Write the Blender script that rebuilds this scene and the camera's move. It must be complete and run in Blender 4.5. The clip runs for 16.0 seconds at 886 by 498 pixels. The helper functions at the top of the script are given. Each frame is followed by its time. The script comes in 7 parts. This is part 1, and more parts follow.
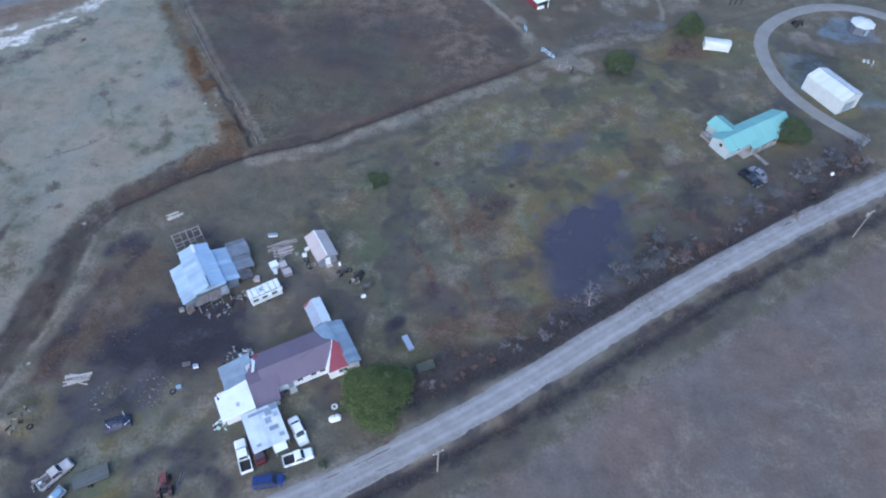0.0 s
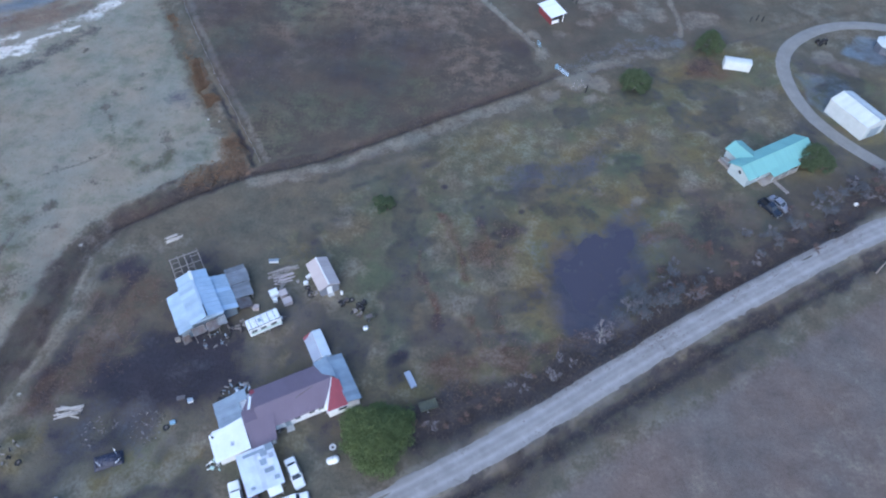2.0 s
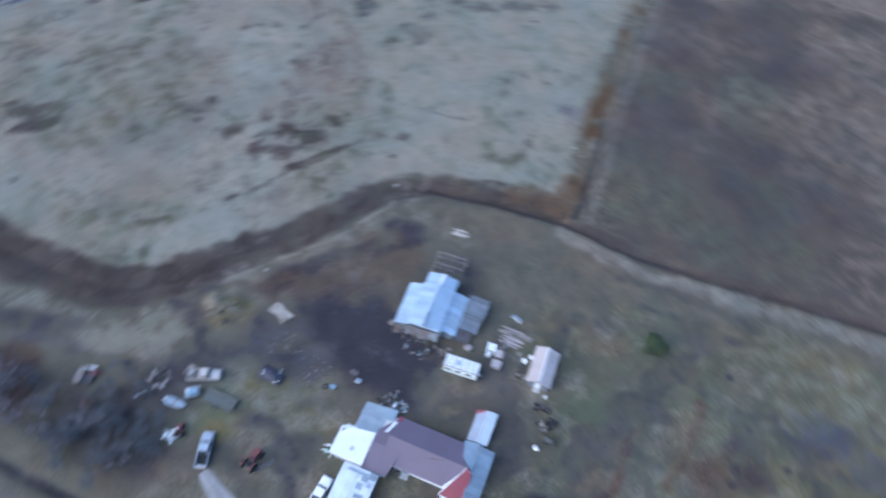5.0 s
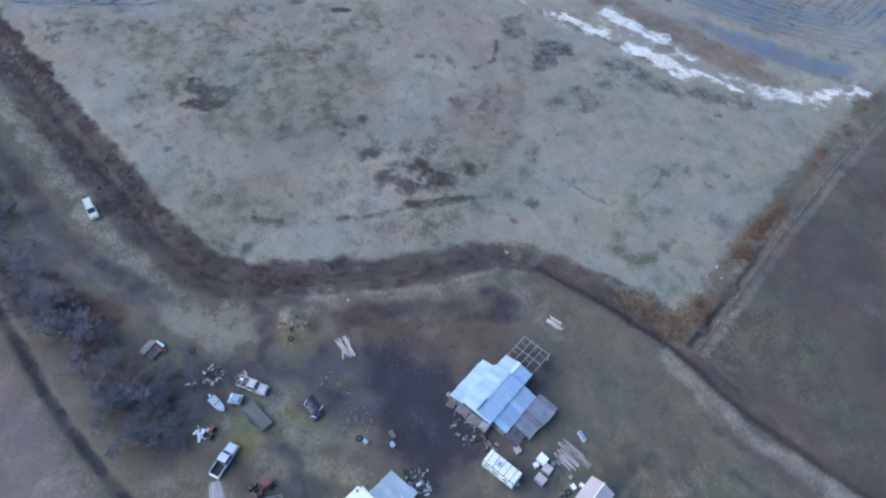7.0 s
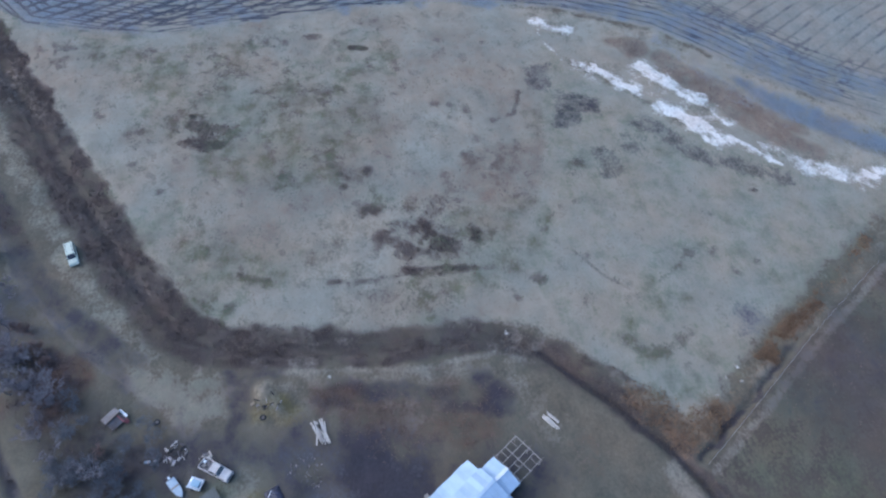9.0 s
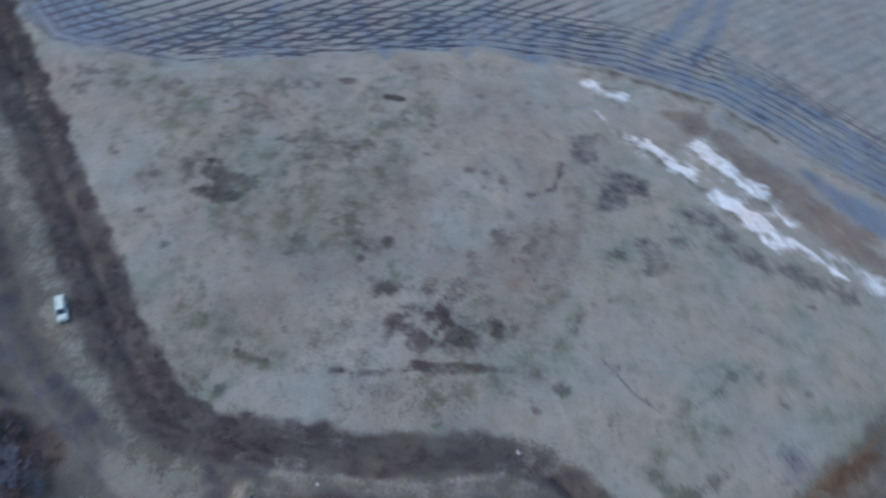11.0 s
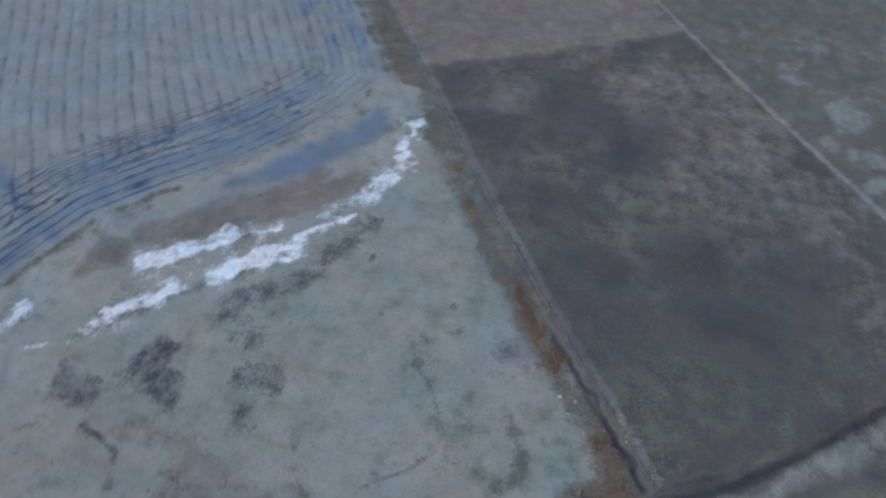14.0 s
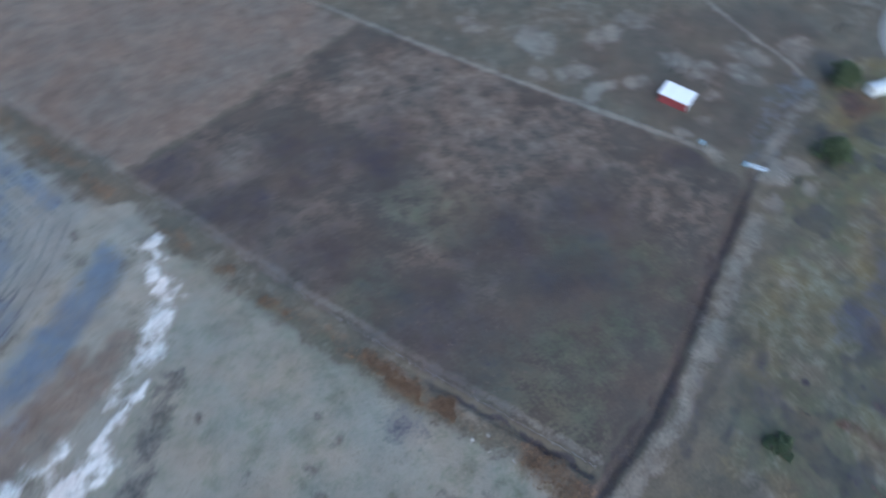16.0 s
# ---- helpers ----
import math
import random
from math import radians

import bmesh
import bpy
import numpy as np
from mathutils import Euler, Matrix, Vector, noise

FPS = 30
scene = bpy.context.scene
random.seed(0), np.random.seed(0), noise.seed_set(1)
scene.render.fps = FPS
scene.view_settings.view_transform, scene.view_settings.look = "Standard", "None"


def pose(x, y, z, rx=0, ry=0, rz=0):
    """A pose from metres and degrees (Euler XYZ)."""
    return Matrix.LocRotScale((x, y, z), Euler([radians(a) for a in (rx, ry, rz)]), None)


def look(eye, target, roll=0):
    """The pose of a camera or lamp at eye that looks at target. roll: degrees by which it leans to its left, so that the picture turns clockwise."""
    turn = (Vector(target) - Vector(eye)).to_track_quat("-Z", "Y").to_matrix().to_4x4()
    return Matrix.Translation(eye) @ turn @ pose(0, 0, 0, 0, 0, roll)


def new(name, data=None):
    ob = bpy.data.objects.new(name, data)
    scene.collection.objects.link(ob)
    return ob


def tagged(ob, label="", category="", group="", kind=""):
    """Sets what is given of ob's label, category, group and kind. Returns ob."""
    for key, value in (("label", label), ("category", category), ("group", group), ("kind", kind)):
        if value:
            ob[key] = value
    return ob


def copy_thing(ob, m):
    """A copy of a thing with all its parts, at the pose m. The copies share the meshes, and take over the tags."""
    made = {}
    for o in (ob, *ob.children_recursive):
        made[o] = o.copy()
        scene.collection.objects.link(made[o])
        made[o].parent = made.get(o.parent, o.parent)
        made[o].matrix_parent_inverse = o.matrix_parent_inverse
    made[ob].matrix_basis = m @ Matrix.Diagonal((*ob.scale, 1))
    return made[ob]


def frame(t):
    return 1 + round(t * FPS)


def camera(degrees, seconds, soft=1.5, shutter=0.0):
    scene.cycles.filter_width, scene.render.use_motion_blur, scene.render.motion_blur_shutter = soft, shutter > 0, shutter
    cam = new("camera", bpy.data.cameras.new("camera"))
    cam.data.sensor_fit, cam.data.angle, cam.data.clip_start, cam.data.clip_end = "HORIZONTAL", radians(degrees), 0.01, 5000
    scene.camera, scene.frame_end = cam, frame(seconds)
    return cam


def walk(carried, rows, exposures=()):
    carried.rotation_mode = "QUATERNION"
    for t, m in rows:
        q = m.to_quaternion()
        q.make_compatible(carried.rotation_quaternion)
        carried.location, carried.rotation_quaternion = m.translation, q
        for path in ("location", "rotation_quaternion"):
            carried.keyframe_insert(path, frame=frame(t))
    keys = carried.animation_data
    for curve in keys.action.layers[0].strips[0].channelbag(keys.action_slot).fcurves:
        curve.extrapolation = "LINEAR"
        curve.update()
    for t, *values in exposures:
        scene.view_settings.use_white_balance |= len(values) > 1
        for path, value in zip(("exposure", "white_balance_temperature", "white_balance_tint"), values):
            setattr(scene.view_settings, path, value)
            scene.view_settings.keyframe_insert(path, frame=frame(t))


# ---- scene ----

# ---- camera ----
SOFT, SHUTTER = 2.1, 0.6
EXPOSURES = [(0.0, 1.22, 4950, 9), (2.0, 1.23, 4950, 9), (3.5, 1.26, 4970, 9), (5.0, 1.29, 4990, 9), (8.0, 1.28, 5060, 10), (11.0, 1.06, 5090, 10), (11.7, 1.1, 5030, 10), (12.5, 0.97, 5030, 10), (13.3, 0.9, 5050, 7), (14.5, 1.0, 5030, 6), (15.5, 1.03, 5040, 6), (16.0, 1.1, 5030, 6)]
cam = camera(65.90, 16.0, soft=SOFT, shutter=SHUTTER)
# seconds, eye, the ground point looked at, lean in degrees
PATH = [
    (0, (-1.05, 0.96, 105.77), (-0.08, 86.00, 0), 2.25),
    (0.5, (-0.86, 1.45, 105.79), (-0.26, 86.60, 0), 2.19),
    (1, (-0.74, 3.02, 105.81), (-0.75, 88.16, 0), 2.14),
    (1.5, (-0.74, 5.72, 105.96), (-1.21, 90.43, 0), 2.23),
    (2, (-0.71, 9.08, 106.30), (-1.53, 93.19, 0), 2.34),
    (2.5, (-0.59, 13.03, 106.70), (-1.94, 96.47, 0), 2.58),
    (3, (-0.73, 16.69, 106.80), (-2.34, 100.06, 0), 2.63),
    (3.5, (-0.79, 20.73, 106.95), (-3.37, 103.81, 0), 2.75),
    (4, (-1.40, 24.74, 107.22), (-10.53, 106.44, 0), 3.68),
    (4.5, (-2.25, 28.34, 107.27), (-30.01, 103.43, 0), 5.99),
    (5, (-1.79, 33.13, 109.74), (-54.32, 87.34, 0), 6.94),
    (5.2, (-1.60, 35.56, 110.35), (-61.47, 78.81, 0), 6.52),
    (5.6, (-2.29, 38.76, 109.86), (-67.11, 75.88, 0), 5.83),
    (6.3, (-3.50, 44.37, 109.00), (-72.66, 76.32, 0), 4.63),
    (7.3, (-5.24, 52.37, 107.78), (-78.58, 79.80, 0), 2.92),
    (7.5, (-6.31, 53.76, 107.74), (-80.00, 80.89, 0), 2.66),
    (8, (-9.74, 56.42, 107.72), (-84.03, 82.65, 0), 2.61),
    (8.5, (-13.48, 58.72, 107.57), (-88.74, 82.63, 0), 2.84),
    (8.7, (-15.30, 59.54, 107.54), (-90.24, 82.66, 0), 3.24),
    (10.8, (-35.96, 66.26, 107.97), (-111.12, 86.65, 0), 5.52),
    (11, (-37.98, 66.72, 107.81), (-113.44, 82.95, 0), 5.95),
    (11.5, (-42.35, 66.93, 107.93), (-116.56, 64.68, 0), 7.93),
    (12, (-46.96, 67.62, 107.73), (-122.57, 72.14, 0), 7.67),
    (12.5, (-53.72, 69.35, 106.78), (-121.68, 111.33, 0), 3.81),
    (13, (-60.62, 71.57, 107.24), (-104.24, 138.77, 0), 1.75),
    (13.5, (-67.50, 73.26, 107.44), (-91.11, 149.70, 0), 2.25),
    (14, (-73.38, 76.33, 107.20), (-80.76, 155.58, 0), 2.90),
    (14.5, (-77.37, 80.51, 106.73), (-75.84, 159.05, 0), 3.49),
    (15, (-80.36, 85.49, 106.09), (-70.91, 162.50, 0), 4.00),
    (15.5, (-82.30, 90.81, 105.52), (-62.22, 165.26, 0), 4.00),
    (16, (-83.04, 96.12, 104.76), (-43.19, 163.06, 0), 2.81),
]
walk(cam, [(t, look(eye, target, roll)) for t, eye, target, roll in PATH], EXPOSURES)

# ---- light: an overcast late-winter dusk ----
world = bpy.data.worlds.new("overcast_sky")
scene.world = world
world.use_nodes = True
wt = world.node_tree
sky = wt.nodes.new("ShaderNodeTexSky")
sky.sky_type = "NISHITA"
sky.sun_disc = False
sky.sun_elevation = radians(24)
sky.sun_rotation = radians(200)
sky.air_density, sky.dust_density, sky.ozone_density = 1.0, 3.0, 1.5
wt.links.new(sky.outputs["Color"], wt.nodes["Background"].inputs["Color"])
wt.nodes["Background"].inputs["Strength"].default_value = 0.12

sun = new("sun", bpy.data.lights.new("sun", "SUN"))
sun.data.energy = 0.7
sun.data.angle = radians(40)
sun.data.color = (1.0, 0.97, 0.93)
sun.matrix_world = look((0, 0, 200), (30, 110, 0))

# ---- materials ----
def node(tree, kind, **values):
    n = tree.nodes.new("ShaderNode" + kind)
    for key, value in values.items():
        n.inputs[key].default_value = value
    return n


def noise_of(tree, coords, scale, detail=4.0, rough=0.55):
    n = node(tree, "TexNoise", Scale=scale, Detail=detail, Roughness=rough)
    tree.links.new(coords, n.inputs["Vector"])
    return n.outputs["Fac"]


def blend(tree, fac, a, b, mode="MIX"):
    """Mix two colours, each a socket or a triple, by a socket or a number."""
    n = tree.nodes.new("ShaderNodeMix")
    n.data_type, n.blend_type = "RGBA", mode
    for socket, value in ((n.inputs[0], fac), (n.inputs[6], a), (n.inputs[7], b)):
        if isinstance(value, bpy.types.NodeSocket):
            tree.links.new(value, socket)
        else:
            socket.default_value = (*value, 1.0) if isinstance(value, tuple) else value
    return n.outputs[2]


def ramp(tree, fac, low, high):
    n = node(tree, "MapRange")
    n.inputs["From Min"].default_value, n.inputs["From Max"].default_value = low, high
    tree.links.new(fac, n.inputs["Value"])
    return n.outputs["Result"]


def paint(name, base, dark=None, rough=0.6, metal=0.0, grain=8.0, patch=0.6, worn=0.35, bump=0.0, vary=0.0, spec=0.5):
    """A surface with colour patches, fine grain, wear and some relief; vary shifts it from object to object."""
    m = bpy.data.materials.new(name)
    m.use_nodes = True
    t = m.node_tree
    bsdf = t.nodes["Principled BSDF"]
    coords = t.nodes.new("ShaderNodeTexCoord").outputs["Object"]
    dark = dark or tuple(c * 0.6 for c in base)
    big = ramp(t, noise_of(t, coords, patch, 5.0, 0.6), 0.35, 0.75)
    fine = noise_of(t, coords, grain, 3.0, 0.6)
    n = node(t, "Math")
    n.operation = "MULTIPLY"
    t.links.new(big, n.inputs[0])
    n.inputs[1].default_value = worn * 1.6
    colour = blend(t, n.outputs[0], base, dark)
    colour = blend(t, ramp(t, fine, 0.3, 0.8), colour, blend(t, 0.5, colour, dark))
    if vary:
        info = t.nodes.new("ShaderNodeObjectInfo")
        hsv = t.nodes.new("ShaderNodeHueSaturation")
        t.links.new(ramp(t, info.outputs["Random"], 0.0, 1.0), hsv.inputs["Value"])
        r = hsv.inputs["Value"].links[0].from_node
        r.inputs["To Min"].default_value, r.inputs["To Max"].default_value = 1 - vary, 1 + vary
        t.links.new(colour, hsv.inputs["Color"])
        colour = hsv.outputs["Color"]
    t.links.new(colour, bsdf.inputs["Base Color"])
    bsdf.inputs["Metallic"].default_value = metal
    bsdf.inputs["Specular IOR Level"].default_value = spec
    rr = ramp(t, fine, 0.2, 0.8)
    rn = rr.node
    rn.inputs["To Min"].default_value, rn.inputs["To Max"].default_value = max(rough - 0.12, 0.02), min(rough + 0.12, 1.0)
    t.links.new(rr, bsdf.inputs["Roughness"])
    if bump:
        b = node(t, "Bump", Strength=bump, Distance=0.05)
        t.links.new(fine, b.inputs["Height"])
        t.links.new(b.outputs["Normal"], bsdf.inputs["Normal"])
    return m


def glassy(name, colour, rough=0.08, ior=1.45):
    m = bpy.data.materials.new(name)
    m.use_nodes = True
    b = m.node_tree.nodes["Principled BSDF"]
    b.inputs["Base Color"].default_value = (*colour, 1)
    b.inputs["Roughness"].default_value = rough
    b.inputs["IOR"].default_value = ior
    return m


# Ground covers: a pale and a dark tone of each, how far the grain mixes them, the roughness.
COVERS = {
    "yard": ((0.130, 0.116, 0.087), (0.069, 0.062, 0.050), 0.95),
    "pale_field": ((0.238, 0.225, 0.190), (0.182, 0.170, 0.142), 0.95),
    "stubble": ((0.098, 0.079, 0.063), (0.050, 0.043, 0.039), 0.95),
    "tan_grass": ((0.192, 0.155, 0.123), (0.115, 0.093, 0.077), 0.95),
    "south_field": ((0.152, 0.127, 0.116), (0.094, 0.080, 0.077), 0.95),
    "ploughed": ((0.222, 0.216, 0.193), (0.154, 0.148, 0.133), 0.9),
    # Shallow water; the reflected sky is painted in as a pale blue
    "pool": ((0.126, 0.146, 0.177), (0.086, 0.101, 0.130), 0.3),
    "rut": ((0.046, 0.046, 0.058), (0.026, 0.026, 0.036), 0.4),
    "weeds": ((0.088, 0.070, 0.064), (0.044, 0.036, 0.034), 0.95),
    "sedge": ((0.195, 0.132, 0.085), (0.105, 0.074, 0.054), 0.95),
    "moss": ((0.150, 0.128, 0.062), (0.085, 0.070, 0.040), 0.95),
    "green": ((0.100, 0.112, 0.070), (0.055, 0.062, 0.044), 0.95),
    "rust_weed": ((0.108, 0.066, 0.046), (0.052, 0.036, 0.030), 0.95),
    "track": ((0.205, 0.184, 0.156), (0.128, 0.114, 0.098), 0.9),
    "mud": ((0.041, 0.036, 0.047), (0.019, 0.017, 0.023), 0.7),
    # Ash of the burnt yard, and the haze painted over the thicket floor
    "ash": ((0.090, 0.090, 0.101), (0.050, 0.049, 0.059), 0.9),
    "scrub": ((0.062, 0.056, 0.060), (0.028, 0.026, 0.030), 0.95),
    "wet": ((0.062, 0.059, 0.077), (0.048, 0.046, 0.063), 0.35),
    "crust": ((0.64, 0.63, 0.62), (0.30, 0.28, 0.26), 0.8),
}


def ground_material():
    m = bpy.data.materials.new("ground_cover")
    m.use_nodes = True
    t = m.node_tree
    bsdf = t.nodes["Principled BSDF"]
    coords = t.nodes.new("ShaderNodeTexCoord").outputs["Object"]
    large = noise_of(t, coords, 0.045, 5.0, 0.6)
    middle = noise_of(t, coords, 0.28, 6.0, 0.62)
    fine = noise_of(t, coords, 1.7, 5.0, 0.65)
    grit = noise_of(t, coords, 6.0, 3.0, 0.7)

    def total(*terms):
        out = None
        for socket, weight in terms:
            n = node(t, "Math")
            n.operation = "MULTIPLY_ADD"
            t.links.new(socket, n.inputs[0])
            n.inputs[1].default_value = weight
            if out is None:
                n.inputs[2].default_value = 0.0
            else:
                t.links.new(out, n.inputs[2])
            out = n.outputs[0]
        return out

    grain = ramp(t, total((large, 0.20), (middle, 0.32), (fine, 0.32), (grit, 0.16)), 0.38, 0.62)
    ragged = total((middle, 0.58), (fine, 0.37), (grit, 0.05))
    colour = rough = None
    for name, (pale, dark, dull) in COVERS.items():
        own = blend(t, grain, dark, pale)
        if colour is None:
            colour = own
            rough = node(t, "Value").outputs[0]
            rough.default_value = dull
            continue
        at = t.nodes.new("ShaderNodeAttribute")
        at.attribute_name = name
        # The edge of a cover frays along the grain.
        n = node(t, "Math")
        n.operation = "MULTIPLY_ADD"
        t.links.new(ragged, n.inputs[0])
        n.inputs[1].default_value = 2.4
        t.links.new(at.outputs["Fac"], n.inputs[2])
        present = node(t, "Math")
        present.operation = "MULTIPLY"
        t.links.new(ramp(t, n.outputs[0], 1.42, 2.02), present.inputs[0])
        t.links.new(ramp(t, at.outputs["Fac"], 0.0, 0.12), present.inputs[1])
        edge = present.outputs[0]
        colour = blend(t, edge, colour, own)
        mixer = t.nodes.new("ShaderNodeMix")
        t.links.new(edge, mixer.inputs[0])
        t.links.new(rough, mixer.inputs[2])
        mixer.inputs[3].default_value = dull
        rough = mixer.outputs[0]
    # Broad drifts of warmer and greener growth, and of older and fresher growth
    drift = ramp(t, noise_of(t, coords, 0.075, 4.0, 0.6), 0.36, 0.64)
    age = ramp(t, noise_of(t, coords, 0.16, 5.0, 0.65), 0.34, 0.66)
    colour = blend(t, 0.55, colour, blend(t, drift, (1.16, 1.02, 0.88), (0.92, 1.01, 1.0)), "MULTIPLY")
    colour = blend(t, 0.40, colour, blend(t, age, (0.68, 0.66, 0.65), (1.28, 1.28, 1.26)), "MULTIPLY")
    t.links.new(colour, bsdf.inputs["Base Color"])
    t.links.new(rough, bsdf.inputs["Roughness"])
    bsdf.inputs["Specular IOR Level"].default_value = 0.22
    b = node(t, "Bump", Strength=0.7, Distance=0.25)
    t.links.new(total((fine, 0.7), (grit, 0.3)), b.inputs["Height"])
    t.links.new(b.outputs["Normal"], bsdf.inputs["Normal"])
    return m


GROUND = ground_material()
DRIVE_GRAVEL = paint("muddy_gravel", (0.225, 0.218, 0.205), (0.150, 0.143, 0.132), rough=0.9, grain=2.2, patch=0.35, worn=0.5, bump=0.5)
GRAVEL = paint("pale_gravel", (0.285, 0.278, 0.275), (0.19, 0.182, 0.18), rough=0.9, grain=2.2, patch=0.35, worn=0.5, bump=0.5)


def packed_gravel():
    """Gravel that traffic has packed paler in the wheel tracks; loose and darker between them and on the edges."""
    m = GRAVEL.copy()
    m.name = "packed_gravel"
    t = m.node_tree
    bsdf = t.nodes["Principled BSDF"]
    base = bsdf.inputs["Base Color"].links[0].from_socket
    coords = t.nodes.new("ShaderNodeTexCoord").outputs["Object"]
    at = t.nodes.new("ShaderNodeAttribute")
    at.attribute_name = "packed"
    n = node(t, "Math")
    n.operation = "MULTIPLY_ADD"
    t.links.new(noise_of(t, coords, 0.55, 5.0, 0.65), n.inputs[0])
    n.inputs[1].default_value = 1.4
    t.links.new(at.outputs["Fac"], n.inputs[2])
    colour = blend(t, ramp(t, n.outputs[0], 0.35, 1.75), blend(t, 1.0, base, (0.78, 0.76, 0.75), "MULTIPLY"), blend(t, 1.0, base, (1.12, 1.12, 1.13), "MULTIPLY"))
    t.links.new(colour, bsdf.inputs["Base Color"])
    return m


PACKED = packed_gravel()
WATER = glassy("standing_water", (0.055, 0.053, 0.072), 0.3, 1.2)
LAKE_WATER = glassy("pale_lake_water", (0.20, 0.22, 0.25), 0.1)
WHITE_METAL = paint("white_metal", (0.74, 0.76, 0.78), (0.5, 0.52, 0.54), rough=0.45, worn=0.25, vary=0.05)
CHALKY_METAL = paint("chalky_white_metal", (0.53, 0.56, 0.57), (0.36, 0.38, 0.39), rough=0.6, worn=0.35, vary=0.06)
# White siding dimmed to blue-grey, its shade put into the colour
SHADED_SIDING = paint("shaded_white_siding", (0.37, 0.42, 0.44), (0.25, 0.28, 0.30), rough=0.7, worn=0.4)
# Hut wall in shadow: the shade is mixed into this dark blue-grey
SHADED_HUT_WALL = paint("shaded_hut_boards", (0.12, 0.13, 0.165), (0.07, 0.075, 0.095), rough=0.8, worn=0.4)
WHITE_WALL = paint("white_siding", (0.74, 0.75, 0.77), (0.52, 0.53, 0.55), rough=0.7, worn=0.35)
# Grey metal; the blue of the sky it reflects is tinted into the base
GALV = paint("galvanised_sheet", (0.47, 0.56, 0.66), (0.32, 0.40, 0.49), rough=0.42, metal=0.35, worn=0.55, patch=0.4, vary=0.14)
DULL_GALV = paint("weathered_sheet", (0.31, 0.37, 0.43), (0.2, 0.235, 0.28), rough=0.5, metal=0.3, worn=0.6, patch=0.5, vary=0.12)
RUSTED = paint("rusted_sheet", (0.15, 0.15, 0.165), (0.085, 0.06, 0.05), rough=0.7, metal=0.2, worn=0.8, patch=0.7, vary=0.15)
MAROON = paint("faded_maroon_roof", (0.150, 0.118, 0.158), (0.110, 0.082, 0.108), rough=0.6, worn=0.35, patch=0.25, vary=0.025)
RED_ROOF = paint("red_roof", (0.27, 0.055, 0.072), (0.18, 0.045, 0.055), rough=0.55, worn=0.4, vary=0.06)
OLD_SHEET = paint("dirty_old_sheet", (0.215, 0.235, 0.265), (0.13, 0.135, 0.15), rough=0.6, metal=0.2, worn=0.7, patch=0.6, vary=0.18)
PALE_TWIG = paint("pale_bluish_twigs", (0.125, 0.135, 0.155), (0.08, 0.088, 0.102), rough=0.9, spec=0.1)
LILAC = paint("lilac_sheet", (0.36, 0.39, 0.46), (0.26, 0.28, 0.34), rough=0.5, metal=0.2, worn=0.4, vary=0.08)
PALE_GALV = paint("bright_galvanised_sheet", (0.66, 0.70, 0.78), (0.42, 0.46, 0.54), rough=0.45, metal=0.2, worn=0.6, patch=0.5, vary=0.12)
DULL_RED = paint("faded_red_paint", (0.20, 0.05, 0.05), (0.09, 0.035, 0.035), rough=0.6, worn=0.6)
FLATBED = paint("worn_flatbed", (0.125, 0.130, 0.122), (0.075, 0.078, 0.075), rough=0.8, worn=0.5, vary=0.1)
ASH = paint("ash_and_scrap", (0.20, 0.195, 0.20), (0.10, 0.095, 0.10), rough=0.9, worn=0.5, vary=0.3)
MAROON_CAR = paint("dark_red_car_paint", (0.085, 0.018, 0.024), (0.045, 0.014, 0.016), rough=0.4, worn=0.4)
GREY_CAR = paint("grey_car_paint", (0.26, 0.27, 0.31), (0.16, 0.165, 0.19), rough=0.3, metal=0.3, worn=0.2)
TEAL = paint("teal_roof", (0.195, 0.385, 0.362), (0.158, 0.312, 0.296), rough=0.5, worn=0.3, patch=0.2, vary=0.05)
GREY_WOOD = paint("weathered_timber", (0.30, 0.27, 0.25), (0.16, 0.14, 0.125), rough=0.85, worn=0.6, bump=0.3, vary=0.2)
PALE_WOOD = paint("pale_timber", (0.46, 0.42, 0.38), (0.28, 0.25, 0.22), rough=0.85, worn=0.5, vary=0.2)
TAN_ROOF = paint("tan_shed_roof", (0.42, 0.37, 0.36), (0.30, 0.26, 0.26), rough=0.6, worn=0.3, vary=0.06)
SHED_WALL = paint("grey_shed_wall", (0.19, 0.20, 0.24), (0.12, 0.12, 0.14), rough=0.75)
BLACK = paint("black_rubber", (0.022, 0.022, 0.024), (0.012, 0.012, 0.012), rough=0.85)
CHARRED = paint("charred_wood", (0.030, 0.028, 0.030), (0.012, 0.011, 0.011), rough=0.9, bump=0.4, vary=0.25)
OLD_WHITE = paint("dull_old_white_paint", (0.52, 0.50, 0.49), (0.30, 0.25, 0.22), rough=0.55, worn=0.6, patch=1.2)
PALE_BLUE = paint("faded_blue_plastic", (0.24, 0.36, 0.46), (0.16, 0.24, 0.31), rough=0.55, worn=0.5)
WHITE_CAR = paint("white_car_paint", (0.78, 0.79, 0.80), (0.62, 0.62, 0.62), rough=0.28, worn=0.15)
SILVER_CAR = paint("silver_car_paint", (0.42, 0.46, 0.52), (0.3, 0.33, 0.38), rough=0.3, metal=0.4, worn=0.2)
BLUE_CAR = paint("blue_car_paint", (0.025, 0.042, 0.15), (0.018, 0.026, 0.085), rough=0.3, worn=0.2)
DARK_CAR = paint("dark_car_paint", (0.022, 0.026, 0.04), (0.012, 0.014, 0.02), rough=0.25, worn=0.2)
RED_PAINT = paint("red_paint", (0.20, 0.038, 0.046), (0.11, 0.03, 0.034), rough=0.5, worn=0.5)
GLASS = glassy("dark_window_glass", (0.045, 0.05, 0.06), 0.06)
